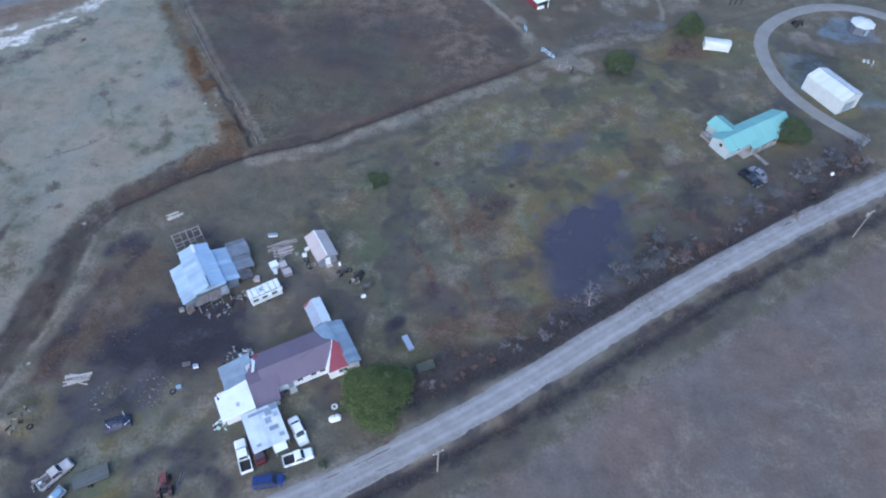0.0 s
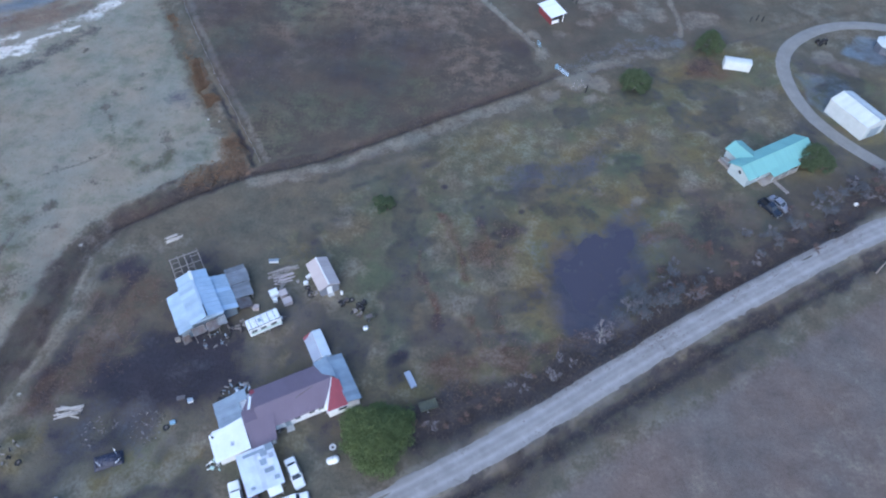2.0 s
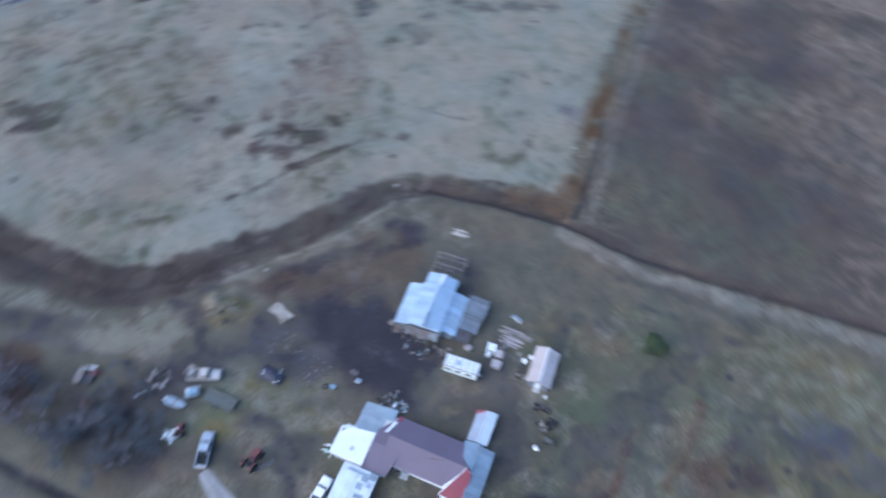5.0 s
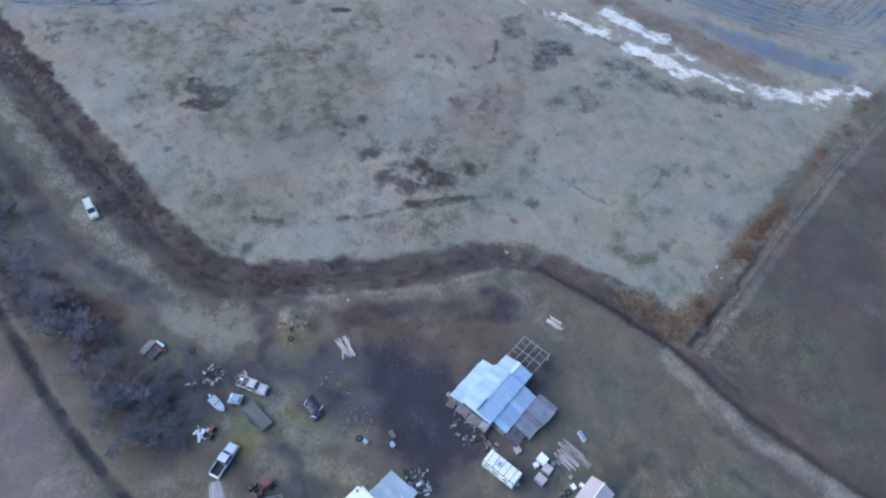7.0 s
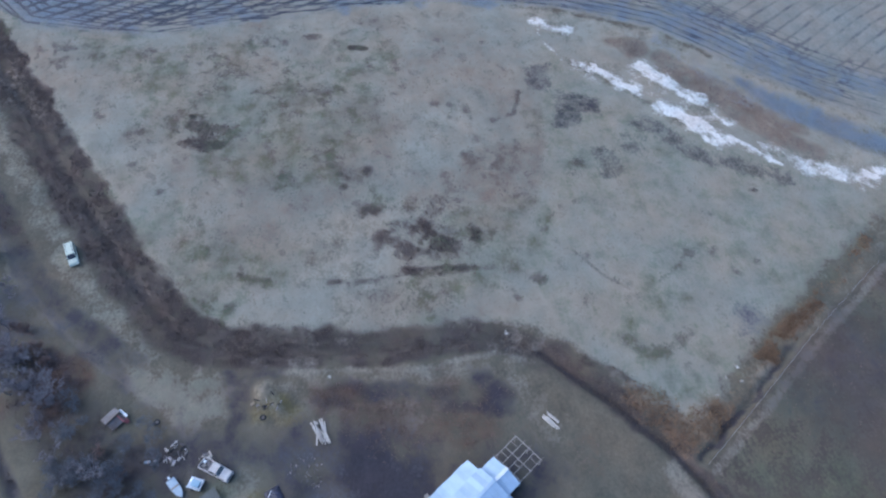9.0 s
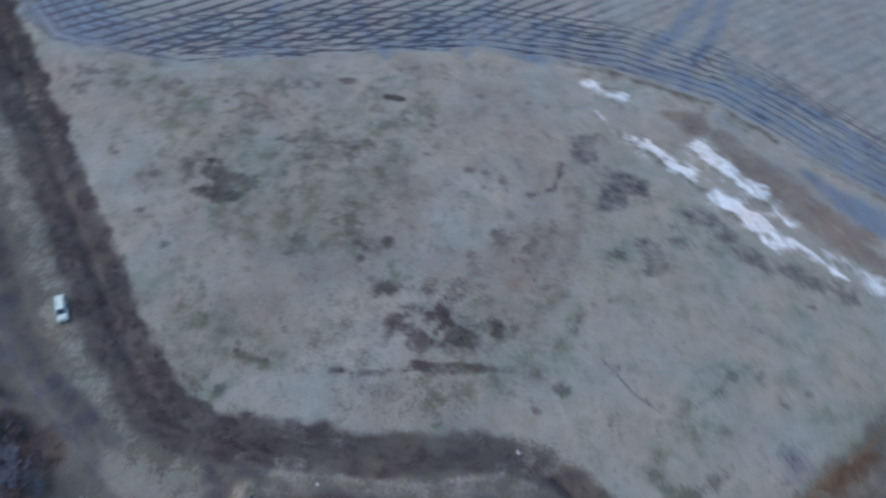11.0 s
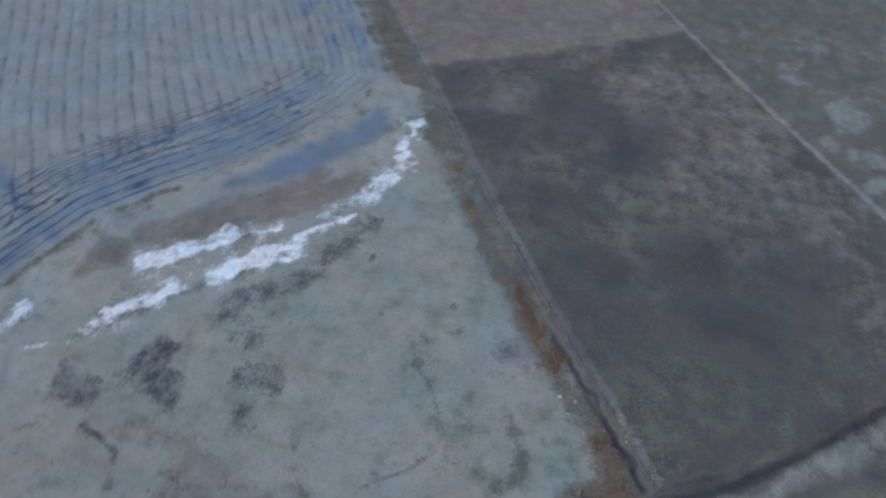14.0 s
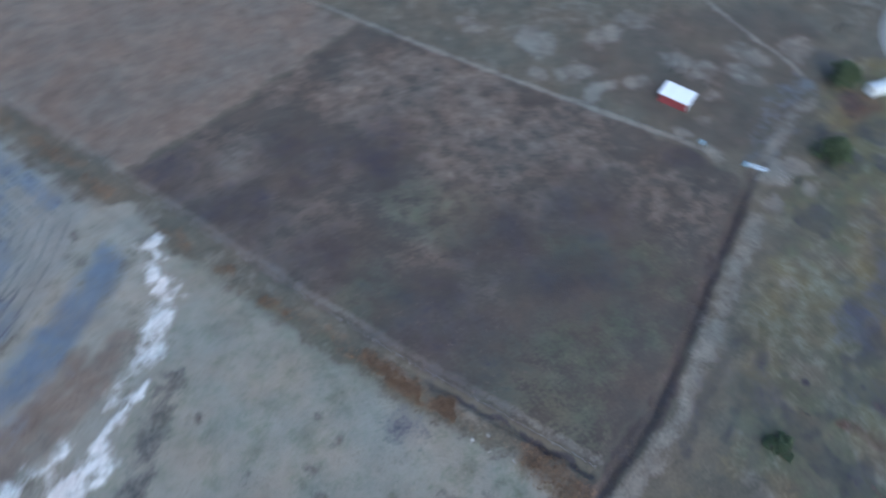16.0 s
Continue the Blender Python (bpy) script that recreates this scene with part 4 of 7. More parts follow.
# The farmyard and its thicket, place by place
PIT_MOUND = [(-72.2, 44.9), (-72.6, 47.4), (-71.2, 50.2), (-67.3, 50), (-65.2, 51.6), (-63.4, 48.4), (-64.4, 45.2), (-67.7, 44.9)]
PIT_SHADE = [(-76, 40.4), (-75.5, 47), (-73.6, 51), (-71.4, 50), (-72.5, 45.8), (-66, 44), (-64.8, 42), (-69, 40)]
BROWN_STRIP = [(-71, 53.4), (-70, 63.2), (-67.4, 63.6), (-65, 58.1), (-63.5, 52.5), (-67, 51.5)]
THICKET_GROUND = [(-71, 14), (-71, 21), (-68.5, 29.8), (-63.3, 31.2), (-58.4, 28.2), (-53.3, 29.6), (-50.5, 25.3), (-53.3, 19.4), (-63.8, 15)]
RED_THICKET = [(-87, 7.5), (-87, 11.8), (-80.8, 16.5), (-75, 15), (-73, 10.7), (-79, 6.5)]
BLUE_THICKET = [(-104, 0), (-100, 7), (-92, 11), (-88, 9), (-85, 3), (-92, -1)]
OLIVE_YARD = [(-58, 36.5), (-54, 40), (-51, 44.5), (-48, 50.5), (-43.5, 54), (-42, 51.5), (-45, 47.5), (-50, 41.5), (-49.5, 32), (-53.5, 31.5)]
WEST_GREEN = [(-82, 24), (-78.2, 28.6), (-75.5, 39.5), (-67, 40.8), (-66.5, 35), (-69.5, 31.5), (-74, 25.5)]
ruffled = 0.55 + 0.9 * (n_small - 0.5) + 0.6 * (n_mid - 0.5)
mound = soft(into(sx, sy, PIT_MOUND), 1.5)
olive = soft(into(wx, wy, OLIVE_YARD), 2.2)
swathe = soft(into(sx, sy, WEST_GREEN), 2.0)
cover["mud"] *= (1 - 0.9 * mound) * (1 - 0.8 * olive) * (1 - 0.7 * swathe)
cover["track"] = np.maximum(cover["track"], 0.55 * mound * (0.3 + 1.2 * n_small))
cover["moss"] = np.maximum(cover["moss"], np.maximum(0.55 * mound, 0.42 * olive) * (0.3 + 1.1 * n_mid))
cover["green"] = np.maximum(cover["green"], np.maximum(0.7 * olive, 0.4 * swathe) * (0.4 + n_small))
cover["pale_field"] = np.maximum(cover["pale_field"], 0.6 * np.maximum(swathe, 0.7 * olive))
# Shade beside the pit mound, coloured in with the mud tone
cover["mud"] = np.maximum(cover["mud"], 0.75 * soft(into(sx, sy, PIT_SHADE), 1.6) * ruffled * 1.4)
strip = soft(into(wx, wy, BROWN_STRIP), 2.2)
cover["rust_weed"] = np.maximum(cover["rust_weed"], 0.8 * strip)
cover["mud"] = np.maximum(cover["mud"], 0.5 * strip * ruffled * 1.4)
# Gloom under the thicket, put into the ground colour with scrub and mud
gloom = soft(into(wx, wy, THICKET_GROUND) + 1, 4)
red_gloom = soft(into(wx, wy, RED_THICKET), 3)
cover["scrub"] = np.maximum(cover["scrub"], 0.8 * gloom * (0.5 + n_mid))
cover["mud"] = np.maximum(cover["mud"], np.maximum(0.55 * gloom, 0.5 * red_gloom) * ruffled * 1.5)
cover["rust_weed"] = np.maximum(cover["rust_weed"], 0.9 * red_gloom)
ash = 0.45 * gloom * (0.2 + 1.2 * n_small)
for fx, fy, fr, fs in ((-48.4, 53.4, 3.4, 0.72), (-58, 50.6, 3.0, 0.6), (-55.5, 55.5, 3, 0.4), (-44, 63, 4, 0.3), (-41, 79, 3, 0.35), (-57, 68, 4, 0.3)):
    ash = np.maximum(ash, fs * soft(fr - np.hypot(wx - fx, wy - fy), 2.4) * (0.45 + 0.9 * n_small))
# Bluish haze along the thicket, painted on the ground in the ash tone
THICKET_HAZE = [(-172, -36), (-135, -17), (-104, -1), (-86, 8), (-84, 3), (-105, -6), (-135, -20), (-172, -39)]
ash = np.maximum(ash, 0.6 * soft(into(wx, wy, THICKET_HAZE) + 1.5, 3) * (0.4 + n_small))
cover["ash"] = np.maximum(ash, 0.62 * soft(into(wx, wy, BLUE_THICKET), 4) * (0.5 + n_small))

wet = soft(into(wx, wy, POND) + 1.6, 7.0) * (0.8 + 0.5 * n_small)
wet = np.maximum(wet, 0.6 * soft(into(sx, sy, SECOND_POND) + 0.8, 2) * (0.6 + 0.5 * n_small))
wet = np.maximum(wet, 0.5 * soft(4 - np.hypot(wx + 65, wy - 136), 3) * (1 - cover["sedge"]))
cover["wet"] = wet

crust = np.zeros_like(X)
for half, points in ((1.9, [(-157.8, 124.3), (-153.5, 130)]), (1.2, [(-141, 128), (-135.8, 133.1), (-128, 139.5)]), (1.5, [(-136.8, 143.6), (-129.1, 148.1), (-122.3, 152.5)]), (1.1, [(-122, 152.5), (-113.3, 155.4)]),
                     (2.0, [(-122.4, 142.8), (-115.9, 147.6), (-109, 151)]), (0.7, [(-108.9, 153.8), (-100, 161.4)]), (1.5, [(-98.7, 166.5), (-93.5, 173.3)]), (1.6, [(-92.8, 175.5), (-92.7, 181.9)]), (1.1, [(-91.3, 185.5), (-90.8, 191)]),
                     (0.35, [(-156, 124), (-149, 123.2), (-141.9, 125.4)])):
    crust = np.maximum(crust, soft(half - from_line(sx, sy, points) + 2.2 * (n_small - 0.5) + 0.8 * (clump - 0.5), 0.9) * (0.85 + 0.4 * n_small))
for k, (fx, fy) in enumerate(((-55.7, 124.8), (-57.1, 127.8), (-54.4, 127.3), (-53.1, 121.7), (-72.8, 90), (-71, 93.7), (-71, 58))):
    crust = np.maximum(crust, 0.6 * soft(0.5 - np.hypot(X - fx, Y - fy), 0.35))
for points in ([(-141, 128), (-128, 139.5)], [(-137, 144), (-113, 155.5)], [(-122, 143), (-108, 151.5)], [(-109, 154), (-92, 176), (-91, 190)]):
    crust = np.maximum(crust, 0.44 * soft(3.4 - from_line(sx, sy, points), 2.2) * (0.25 + 0.9 * speck) * (0.35 + n_small))
crust = crust * np.clip(0.62 + 1.5 * (fbm((X * 0.78 + Y * 0.62) * 0.3, Y * 0.78 - X * 0.62, 1.6, 401) - 0.42), 0.2, 1)
cover["crust"] = crust

# Heights
Z -= 0.30 * soft(wide - d_band, 1.5) + 0.45 * soft(1.0 - from_line(X, Y, BAND), 0.8)
Z -= 0.6 * soft(0.7 - from_line(lx, ly, NORTH_DITCH), 0.7) * north_fade
Z -= 0.6 * soft(0.6 - from_line(X, Y, FENCE), 0.5) * soft(140 - Y, 10)
Z -= 0.5 * soft(0.8 - d_south, 0.9)
Z -= 0.5 * soft(1.4 - from_line(X, Y, NORTH_SCRUB), 1.2)
Z += 0.20 * soft(3.4 - from_line(X, Y, ROAD), 1.2)
Z += 0.12 * soft(2.2 - from_line(X, Y, LOOP), 1.0)
Z += 0.18 * crust
for points, deep in ((POND, 0.6), (SECOND_POND, 0.15), (LONG_PUDDLE, 0.1), (LOOP_PUDDLE, 0.1), (HUT_PUDDLE, 0.1), (END_PUDDLE, 0.1), (LAKE, 1.5)):
    Z -= deep * soft(into(sx, sy, points) + 3.0 * (n_small - 0.5) + 4.0 * (n_mid - 0.5), 3.0)
Z -= 0.30 * soft(into(wx, wy, RUT_POOL), 2.0)
Z += 0.22 * (fbm(X, Y, 1.3, 391, 2) - 0.5) * soft(5.5 - np.abs(into(sx, sy, POND)), 2)
for fx, fy, fr, fh in ((-70, 46.8, 2.2, 1.1), (-67.4, 48.8, 2.0, 0.9), (-147, 143.9, 4, 0.8), (27, 149.5, 3.5, 0.5), (-52.5, 49.5, 2.2, 0.6)):
    Z += fh * np.exp(-((X - fx) ** 2 + (Y - fy) ** 2) / fr**2) * (0.7 + 0.6 * n_small)


def sheet_mesh(name, vertices, faces):
    me = bpy.data.meshes.new(name)
    me.vertices.add(len(vertices))
    me.vertices.foreach_set("co", np.asarray(vertices, np.float32).ravel())
    me.loops.add(faces.size)
    me.loops.foreach_set("vertex_index", faces.ravel().astype(np.int32))
    me.polygons.add(len(faces))
    me.polygons.foreach_set("loop_start", np.arange(0, faces.size, faces.shape[1], dtype=np.int32))
    me.polygons.foreach_set("use_smooth", np.ones(len(faces), bool))
    me.update(calc_edges=True)
    return me


index = np.arange(rows_n * cols_n).reshape(rows_n, cols_n)
quads = np.stack([index[:-1, :-1], index[1:, :-1], index[1:, 1:], index[:-1, 1:]], -1).reshape(-1, 4)
ground_mesh = sheet_mesh("ground", np.stack([X, Y, Z], 1), quads)
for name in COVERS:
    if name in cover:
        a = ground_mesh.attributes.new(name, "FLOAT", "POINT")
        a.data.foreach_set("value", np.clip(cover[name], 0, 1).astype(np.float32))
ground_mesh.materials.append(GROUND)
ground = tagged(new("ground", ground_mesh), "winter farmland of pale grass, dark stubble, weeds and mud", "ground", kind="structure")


def height(x, y):
    """The ground's height at a place."""
    i = int(np.clip(np.searchsorted(gx[:, 0], x), 1, rows_n - 1))
    j = int(np.clip(np.searchsorted(gy[0], y), 1, cols_n - 1))
    return float(Z.reshape(rows_n, cols_n)[i, j])


def ribbon(points, half, lift, crown, seed, taper=False):
    """A strip of road with ragged edges, wheel tracks and a crown."""
    pts, out, faces = [], [], []
    for (ax, ay), (bx, by) in zip(points, points[1:]):
        n = max(1, int(math.hypot(bx - ax, by - ay) / 1.0)) if abs(ax) < 300 else 6
        pts += [(ax + (bx - ax) * k / n, ay + (by - ay) * k / n) for k in range(n)]
    pts.append(points[-1])
    p = np.array(pts)
    grown = np.clip(0.3 + 0.7 * np.arange(len(p)) / 9.0, 0, 1) if taper else np.ones(len(p))
    d = np.gradient(p, axis=0)
    d /= np.linalg.norm(d, axis=1)[:, None]
    side = np.stack([-d[:, 1], d[:, 0]], 1)
    steps = np.linspace(-1, 1, 23)
    for k, s in enumerate(steps):
        rag = 1 + 0.16 * (fbm(p[:, 0] + 50 * np.sign(s), p[:, 1], 3.0, seed) - 0.5) * (abs(s) > 0.9)
        q = p + side * (s * half * rag * grown)[:, None]
        rutted = -0.045 * math.exp(-(((abs(s) - 0.42) / 0.13) ** 2))
        z = lift + crown * (1 - s * s) + rutted - (0.25 if abs(s) > 0.99 else 0) + 0.02 * (fbm(q[:, 0], q[:, 1], 1.5, seed + 5) - 0.5)
        out.append(np.column_stack([q, z]))
    v = np.concatenate(out)
    idx = np.arange(len(v)).reshape(len(steps), len(p))
    f = np.stack([idx[:-1, :-1], idx[:-1, 1:], idx[1:, 1:], idx[1:, :-1]], -1).reshape(-1, 4)
    me = sheet_mesh("road", v, f[:, ::-1])
    packed = np.repeat([math.exp(-(((abs(s) - 0.42) / 0.16) ** 2)) + 0.5 * math.exp(-((s / 0.10) ** 2)) - 0.35 * (abs(s) > 0.85) for s in steps], len(p))
    a = me.attributes.new("packed", "FLOAT", "POINT")
    a.data.foreach_set("value", packed.astype(np.float32))
    return me


for name, points, half, label in (("road", ROAD, 2.75, "pale grey gravel road with two worn wheel tracks"), ("driveway", LOOP, 1.95, "pale gravel drive looping round a muddy yard")):
    me = ribbon(points, half, 0.17 if name == "road" else 0.10, 0.10, 301, name == "road")
    me.materials.append(PACKED if name == "road" else DRIVE_GRAVEL)
    tagged(new(name, me), label, "road" if name == "road" else "driveway", kind="structure")


def pool(name, points, level, material, label, grow=2.0):
    """Still water that fills a hollow of the ground; the shore is where the ground rises through it."""
    cx, cy = sum(p[0] for p in points) / len(points), sum(p[1] for p in points) / len(points)
    ring = []
    for x, y in points:
        d = math.hypot(x - cx, y - cy)
        ring.append((x + (x - cx) / d * grow, y + (y - cy) / d * grow, level))
    bm = bmesh.new()
    top = [bm.verts.new(v) for v in ring]
    low = [bm.verts.new((x, y, level - 0.5)) for x, y, _ in ring]
    bm.faces.new(top)
    bm.faces.new(low[::-1])
    for k in range(len(ring)):
        bm.faces.new((top[k - 1], low[k - 1], low[k], top[k]))
    bmesh.ops.recalc_face_normals(bm, faces=bm.faces)
    me = bpy.data.meshes.new(name)
    bm.to_mesh(me)
    bm.free()
    me.materials.append(material)
    return tagged(new(name, me), label, "water", kind="structure")


pool("water", POND, -0.55, WATER, "dark still pond in the wet grass")
pool("water", LAKE, -0.5, LAKE_WATER, "pale blue farm pond", 5.0)

# ---- building blocks ----
def part(name, bm, material, parent, label=""):
    """Link a bmesh as one mesh object under a thing or a part."""
    me = bpy.data.meshes.new(name)
    bmesh.ops.recalc_face_normals(bm, faces=bm.faces)
    bm.to_mesh(me)
    bm.free()
    me.materials.append(material)
    ob = new(name, me)
    ob.parent = parent
    if label:
        tagged(ob, label)
    return ob


def thing(name, x, y, turn, label, category, group="", z=None):
    """An Empty at the base of a thing, on the ground."""
    ob = new(name)
    ob.empty_display_size = 0.3
    ob.matrix_world = pose(x, y, height(x, y) if z is None else z, 0, 0, turn)
    return tagged(ob, label, category, group)


def hexa(bm, low, high):
    """A solid between two four-cornered rings."""
    a, b = [bm.verts.new(p) for p in low], [bm.verts.new(p) for p in high]
    bm.faces.new(a[::-1])
    bm.faces.new(b)
    for k in range(4):
        bm.faces.new((a[k - 1], a[k], b[k], b[k - 1]))
    return bm


def box(x0, x1, y0, y1, z0, z1, taper=0.0, bm=None):
    """A block whose top edges are drawn in by taper."""
    bm = bm or bmesh.new()
    t = taper
    return hexa(bm, [(x0, y0, z0), (x1, y0, z0), (x1, y1, z0), (x0, y1, z0)],
                [(x0 + t, y0 + t, z1), (x1 - t, y0 + t, z1), (x1 - t, y1 - t, z1), (x0 + t, y1 - t, z1)])


def soft_box(x0, x1, y0, y1, z0, z1, r=0.05, taper=0.0):
    bm = box(x0, x1, y0, y1, z0, z1, taper)
    bmesh.ops.bevel(bm, geom=bm.edges[:], offset=r, segments=2, affect="EDGES", profile=0.6)
    return bm


def slab(a, b, c, d, thick, bm=None):
    """A plate on four corners, thick downwards along its normal."""
    bm = bm or bmesh.new()
    a, b, c, d = (Vector(p) for p in (a, b, c, d))
    n = (b - a).cross(d - a).normalized() * thick
    if n.z < 0:
        n = -n
    return hexa(bm, [p - n for p in (a, b, c, d)], [a, b, c, d])


def rod(p, q, r0, r1=None, sides=8, bm=None):
    """A tapered rod from p to q."""
    bm = bm or bmesh.new()
    p, q = Vector(p), Vector(q)
    r1 = r0 if r1 is None else r1
    u = (q - p).orthogonal().normalized()
    v = (q - p).normalized().cross(u)
    rings = []
    for c, r in ((p, r0), (q, r1)):
        rings.append([bm.verts.new(c + (u * math.cos(a) + v * math.sin(a)) * r) for a in (2 * math.pi * k / sides for k in range(sides))])
    bm.faces.new(rings[0][::-1])
    bm.faces.new(rings[1])
    for k in range(sides):
        bm.faces.new((rings[0][k - 1], rings[0][k], rings[1][k], rings[1][k - 1]))
    return bm


def prism(points, z0, z1, bm=None):
    """A block over a polygon."""
    bm = bm or bmesh.new()
    low, top = [bm.verts.new((x, y, z0)) for x, y in points], [bm.verts.new((x, y, z1)) for x, y in points]
    bm.faces.new(low[::-1])
    bm.faces.new(top)
    for k in range(len(points)):
        bm.faces.new((low[k - 1], low[k], top[k], top[k - 1]))
    return bm


def gable_block(x0, x1, y0, y1, eave, ridge_z, along="x", ridge=None):
    """Walls with a gable at either end."""
    bm = bmesh.new()
    if along == "x":
        r = (y0 + y1) / 2 if ridge is None else ridge
        outline = [(y0, 0), (y1, 0), (y1, eave), (r, ridge_z), (y0, eave)]
        ends = [[(x, y, z) for y, z in outline] for x in (x0, x1)]
    else:
        r = (x0 + x1) / 2 if ridge is None else ridge
        outline = [(x0, 0), (x1, 0), (x1, eave), (r, ridge_z), (x0, eave)]
        ends = [[(x, y, z) for x, z in outline] for y in (y0, y1)]
    a, b = [[bm.verts.new(p) for p in end] for end in ends]
    bm.faces.new(a[::-1])
    bm.faces.new(b)
    for k in range(5):
        bm.faces.new((a[k - 1], a[k], b[k], b[k - 1]))
    return bm


rnd = random.Random(11)


def sheeted(name, a, b, c, d, count, material, parent, label="", ragged=0.02, sheet="sheet"):
    """A roof slope: its deck, and the metal sheets on it. a to b is the eave, d to c the ridge."""
    a, b, c, d = (Vector(p) for p in (a, b, c, d))
    up = (b - a).cross(d - a).normalized()
    if up.z < 0:
        up = -up
    deck = part(name, slab(a, b, c, d, 0.10), material, parent, label)
    for k in range(count):
        s0, s1 = k / count + 0.004, (k + 1) / count - 0.004
        lift = up * (0.012 + rnd.random() * ragged)
        low, over = (a - d).normalized() * rnd.uniform(0.0, 2 * ragged + 0.02), (d - a).normalized() * rnd.uniform(-0.02, 0.01)
        q = [a.lerp(b, s0) + low, a.lerp(b, s1) + low, d.lerp(c, s1) + over, d.lerp(c, s0) + over]
        bm = slab(*[p + lift for p in q], 0.02)
        # A raised rib on one edge
        side = (q[1] - q[0]).normalized() * 0.04
        slab(q[0] + lift + up * 0.018, q[0] + side + lift + up * 0.018, q[3] + side + lift + up * 0.018, q[3] + lift + up * 0.018, 0.02, bm)
        part(sheet, bm, material, deck)
    return deck


def window(parent, x, y, w, h, z, face, name="window", trim=None):
    """A window of a wall that looks along face ('+x', '-x', '+y', '-y'): frame, sill and pane, set proud of the wall."""
    s = 1 if face[0] == "+" else -1
    trim = trim or WHITE_WALL
    def blk(lo, hi, z0, z1, d0, d1):
        if face[1] == "y":
            return box(x + lo, x + hi, min(y + s * d0, y + s * d1), max(y + s * d0, y + s * d1), z0, z1)
        return box(min(x + s * d0, x + s * d1), max(x + s * d0, x + s * d1), y + lo, y + hi, z0, z1)
    pane = part(name, blk(-w / 2, w / 2, z, z + h, -0.02, 0.02), GLASS, parent, "dark glass window")
    part("frame", blk(-w / 2 - 0.07, w / 2 + 0.07, z + h, z + h + 0.08, -0.02, 0.05), trim, pane)
    part("sill", blk(-w / 2 - 0.09, w / 2 + 0.09, z - 0.07, z, -0.02, 0.08), trim, pane)
    for lo in (-w / 2 - 0.07, w / 2):
        part("frame", blk(lo, lo + 0.07, z, z + h, -0.02, 0.05), trim, pane)
    part("mullion", blk(-0.025, 0.025, z, z + h, -0.01, 0.04), trim, pane)
    return pane


# ---- the farmhouse ----
def farmhouse():
    h = thing("farmhouse", -24, 58, 28, "rambling white farmhouse with patched maroon, red and grey metal roofs", "house", z=0)
    wall = part("wall", gable_block(-6.3, 6.2, -2.3, 4.6, 2.5, 3.5, "x", 1.15), WHITE_WALL, h, "white siding")
    sheeted("roof", (-6.7, -2.7, 2.55), (3.75, -2.7, 2.55), (6.5, 1.15, 3.7), (-6.7, 1.15, 3.7), 12, MAROON, h, "faded maroon metal roof")
    sheeted("roof", (5.2, 5.0, 2.55), (-6.7, 5.0, 2.55), (-6.7, 1.15, 3.7), (6.5, 1.15, 3.7), 13, MAROON, h, "faded maroon metal roof")
    part("ridge_cap", slab((-6.7, 1.03, 3.74), (6.4, 1.03, 3.74), (6.4, 1.27, 3.74), (-6.7, 1.27, 3.74), 0.05), MAROON, h)
    part("trim", slab((-7.75, 1.5, 3.42), (-7.3, 1.4, 3.48), (-6.5, 3.7, 3.06), (-6.95, 3.9, 2.98), 0.06), WHITE_METAL, h, "white barge board")
    part("patch", slab((-6.7, 4.2, 2.86), (-5.9, 4.2, 2.86), (-5.9, 5.05, 2.62), (-6.7, 5.05, 2.62), 0.04), RED_ROOF, h, "unfaded red sheet")
    # Front wing under the red slope
    part("wall", hexa(bmesh.new(), [(4.0, -3.75, 0), (7.25, -3.75, 0), (7.25, 1.0, 0), (4.0, 1.0, 0)], [(4.0, -3.75, 2.45), (7.25, -3.75, 2.3), (7.25, 1.0, 3.15), (4.0, 1.0, 3.3)]), WHITE_WALL, h, "white gable wall")
    sheeted("roof", (3.7, -4.0, 2.62), (7.45, -4.0, 2.5), (7.45, 0.4, 3.42), (6.45, 1.2, 3.78), 7, RED_ROOF, h, "red metal roof slope")
    part("hip_cap", rod((6.45, 1.2, 3.80), (3.72, -3.95, 2.68), 0.07, 0.07, 6), WHITE_METAL, h, "white hip cap")
    part("trim", slab((3.6, -4.1, 2.66), (7.5, -4.1, 2.52), (7.5, -4.02, 2.56), (3.6, -4.02, 2.70), 0.12), WHITE_METAL, h, "white eave board")
    window(h, 6.4, -3.75, 1.5, 1.1, 1.0, "-y")
    for u in (-0.8, 1.6, 3.2):
        window(h, u, -2.3, 0.9, 1.1, 1.1, "-y")
    window(h, -3.0, 4.6, 0.9, 1.1, 1.1, "+y")
    window(h, 1.5, 4.6, 0.9, 1.1, 1.1, "+y")
    door = part("door", box(-2.9, -2.0, -2.36, -2.28, 0.1, 2.1), DULL_GALV, h, "grey front door")
    part("handle", box(-2.15, -2.08, -2.44, -2.36, 1.0, 1.06), CHROME, door)
    part("step", soft_box(-3.1, -1.8, -3.4, -2.36, 0, 0.18, 0.03), CONCRETE, h)
    # Eastern lean-to
    part("wall", box(7.3, 9.4, -3.55, 5.0, 0, 2.3), WHITE_WALL, h)
    sheeted("roof", (9.75, -3.8, 2.35), (9.65, 5.5, 2.35), (6.9, 5.4, 3.15), (7.3, -3.8, 3.0), 10, DULL_GALV, h, "grey metal lean-to roof")
    sheeted("roof", (7.2, 5.9, 2.75), (4.5, 5.4, 2.62), (5.2, 2.6, 3.5), (7.2, 0.9, 3.6), 3, DULL_GALV, h, "grey metal roof patch")
    # Northern addition
    part("wall", gable_block(4.95, 7.7, 5.95, 11.3, 2.1, 2.75, "y", 6.35), WHITE_WALL, h)
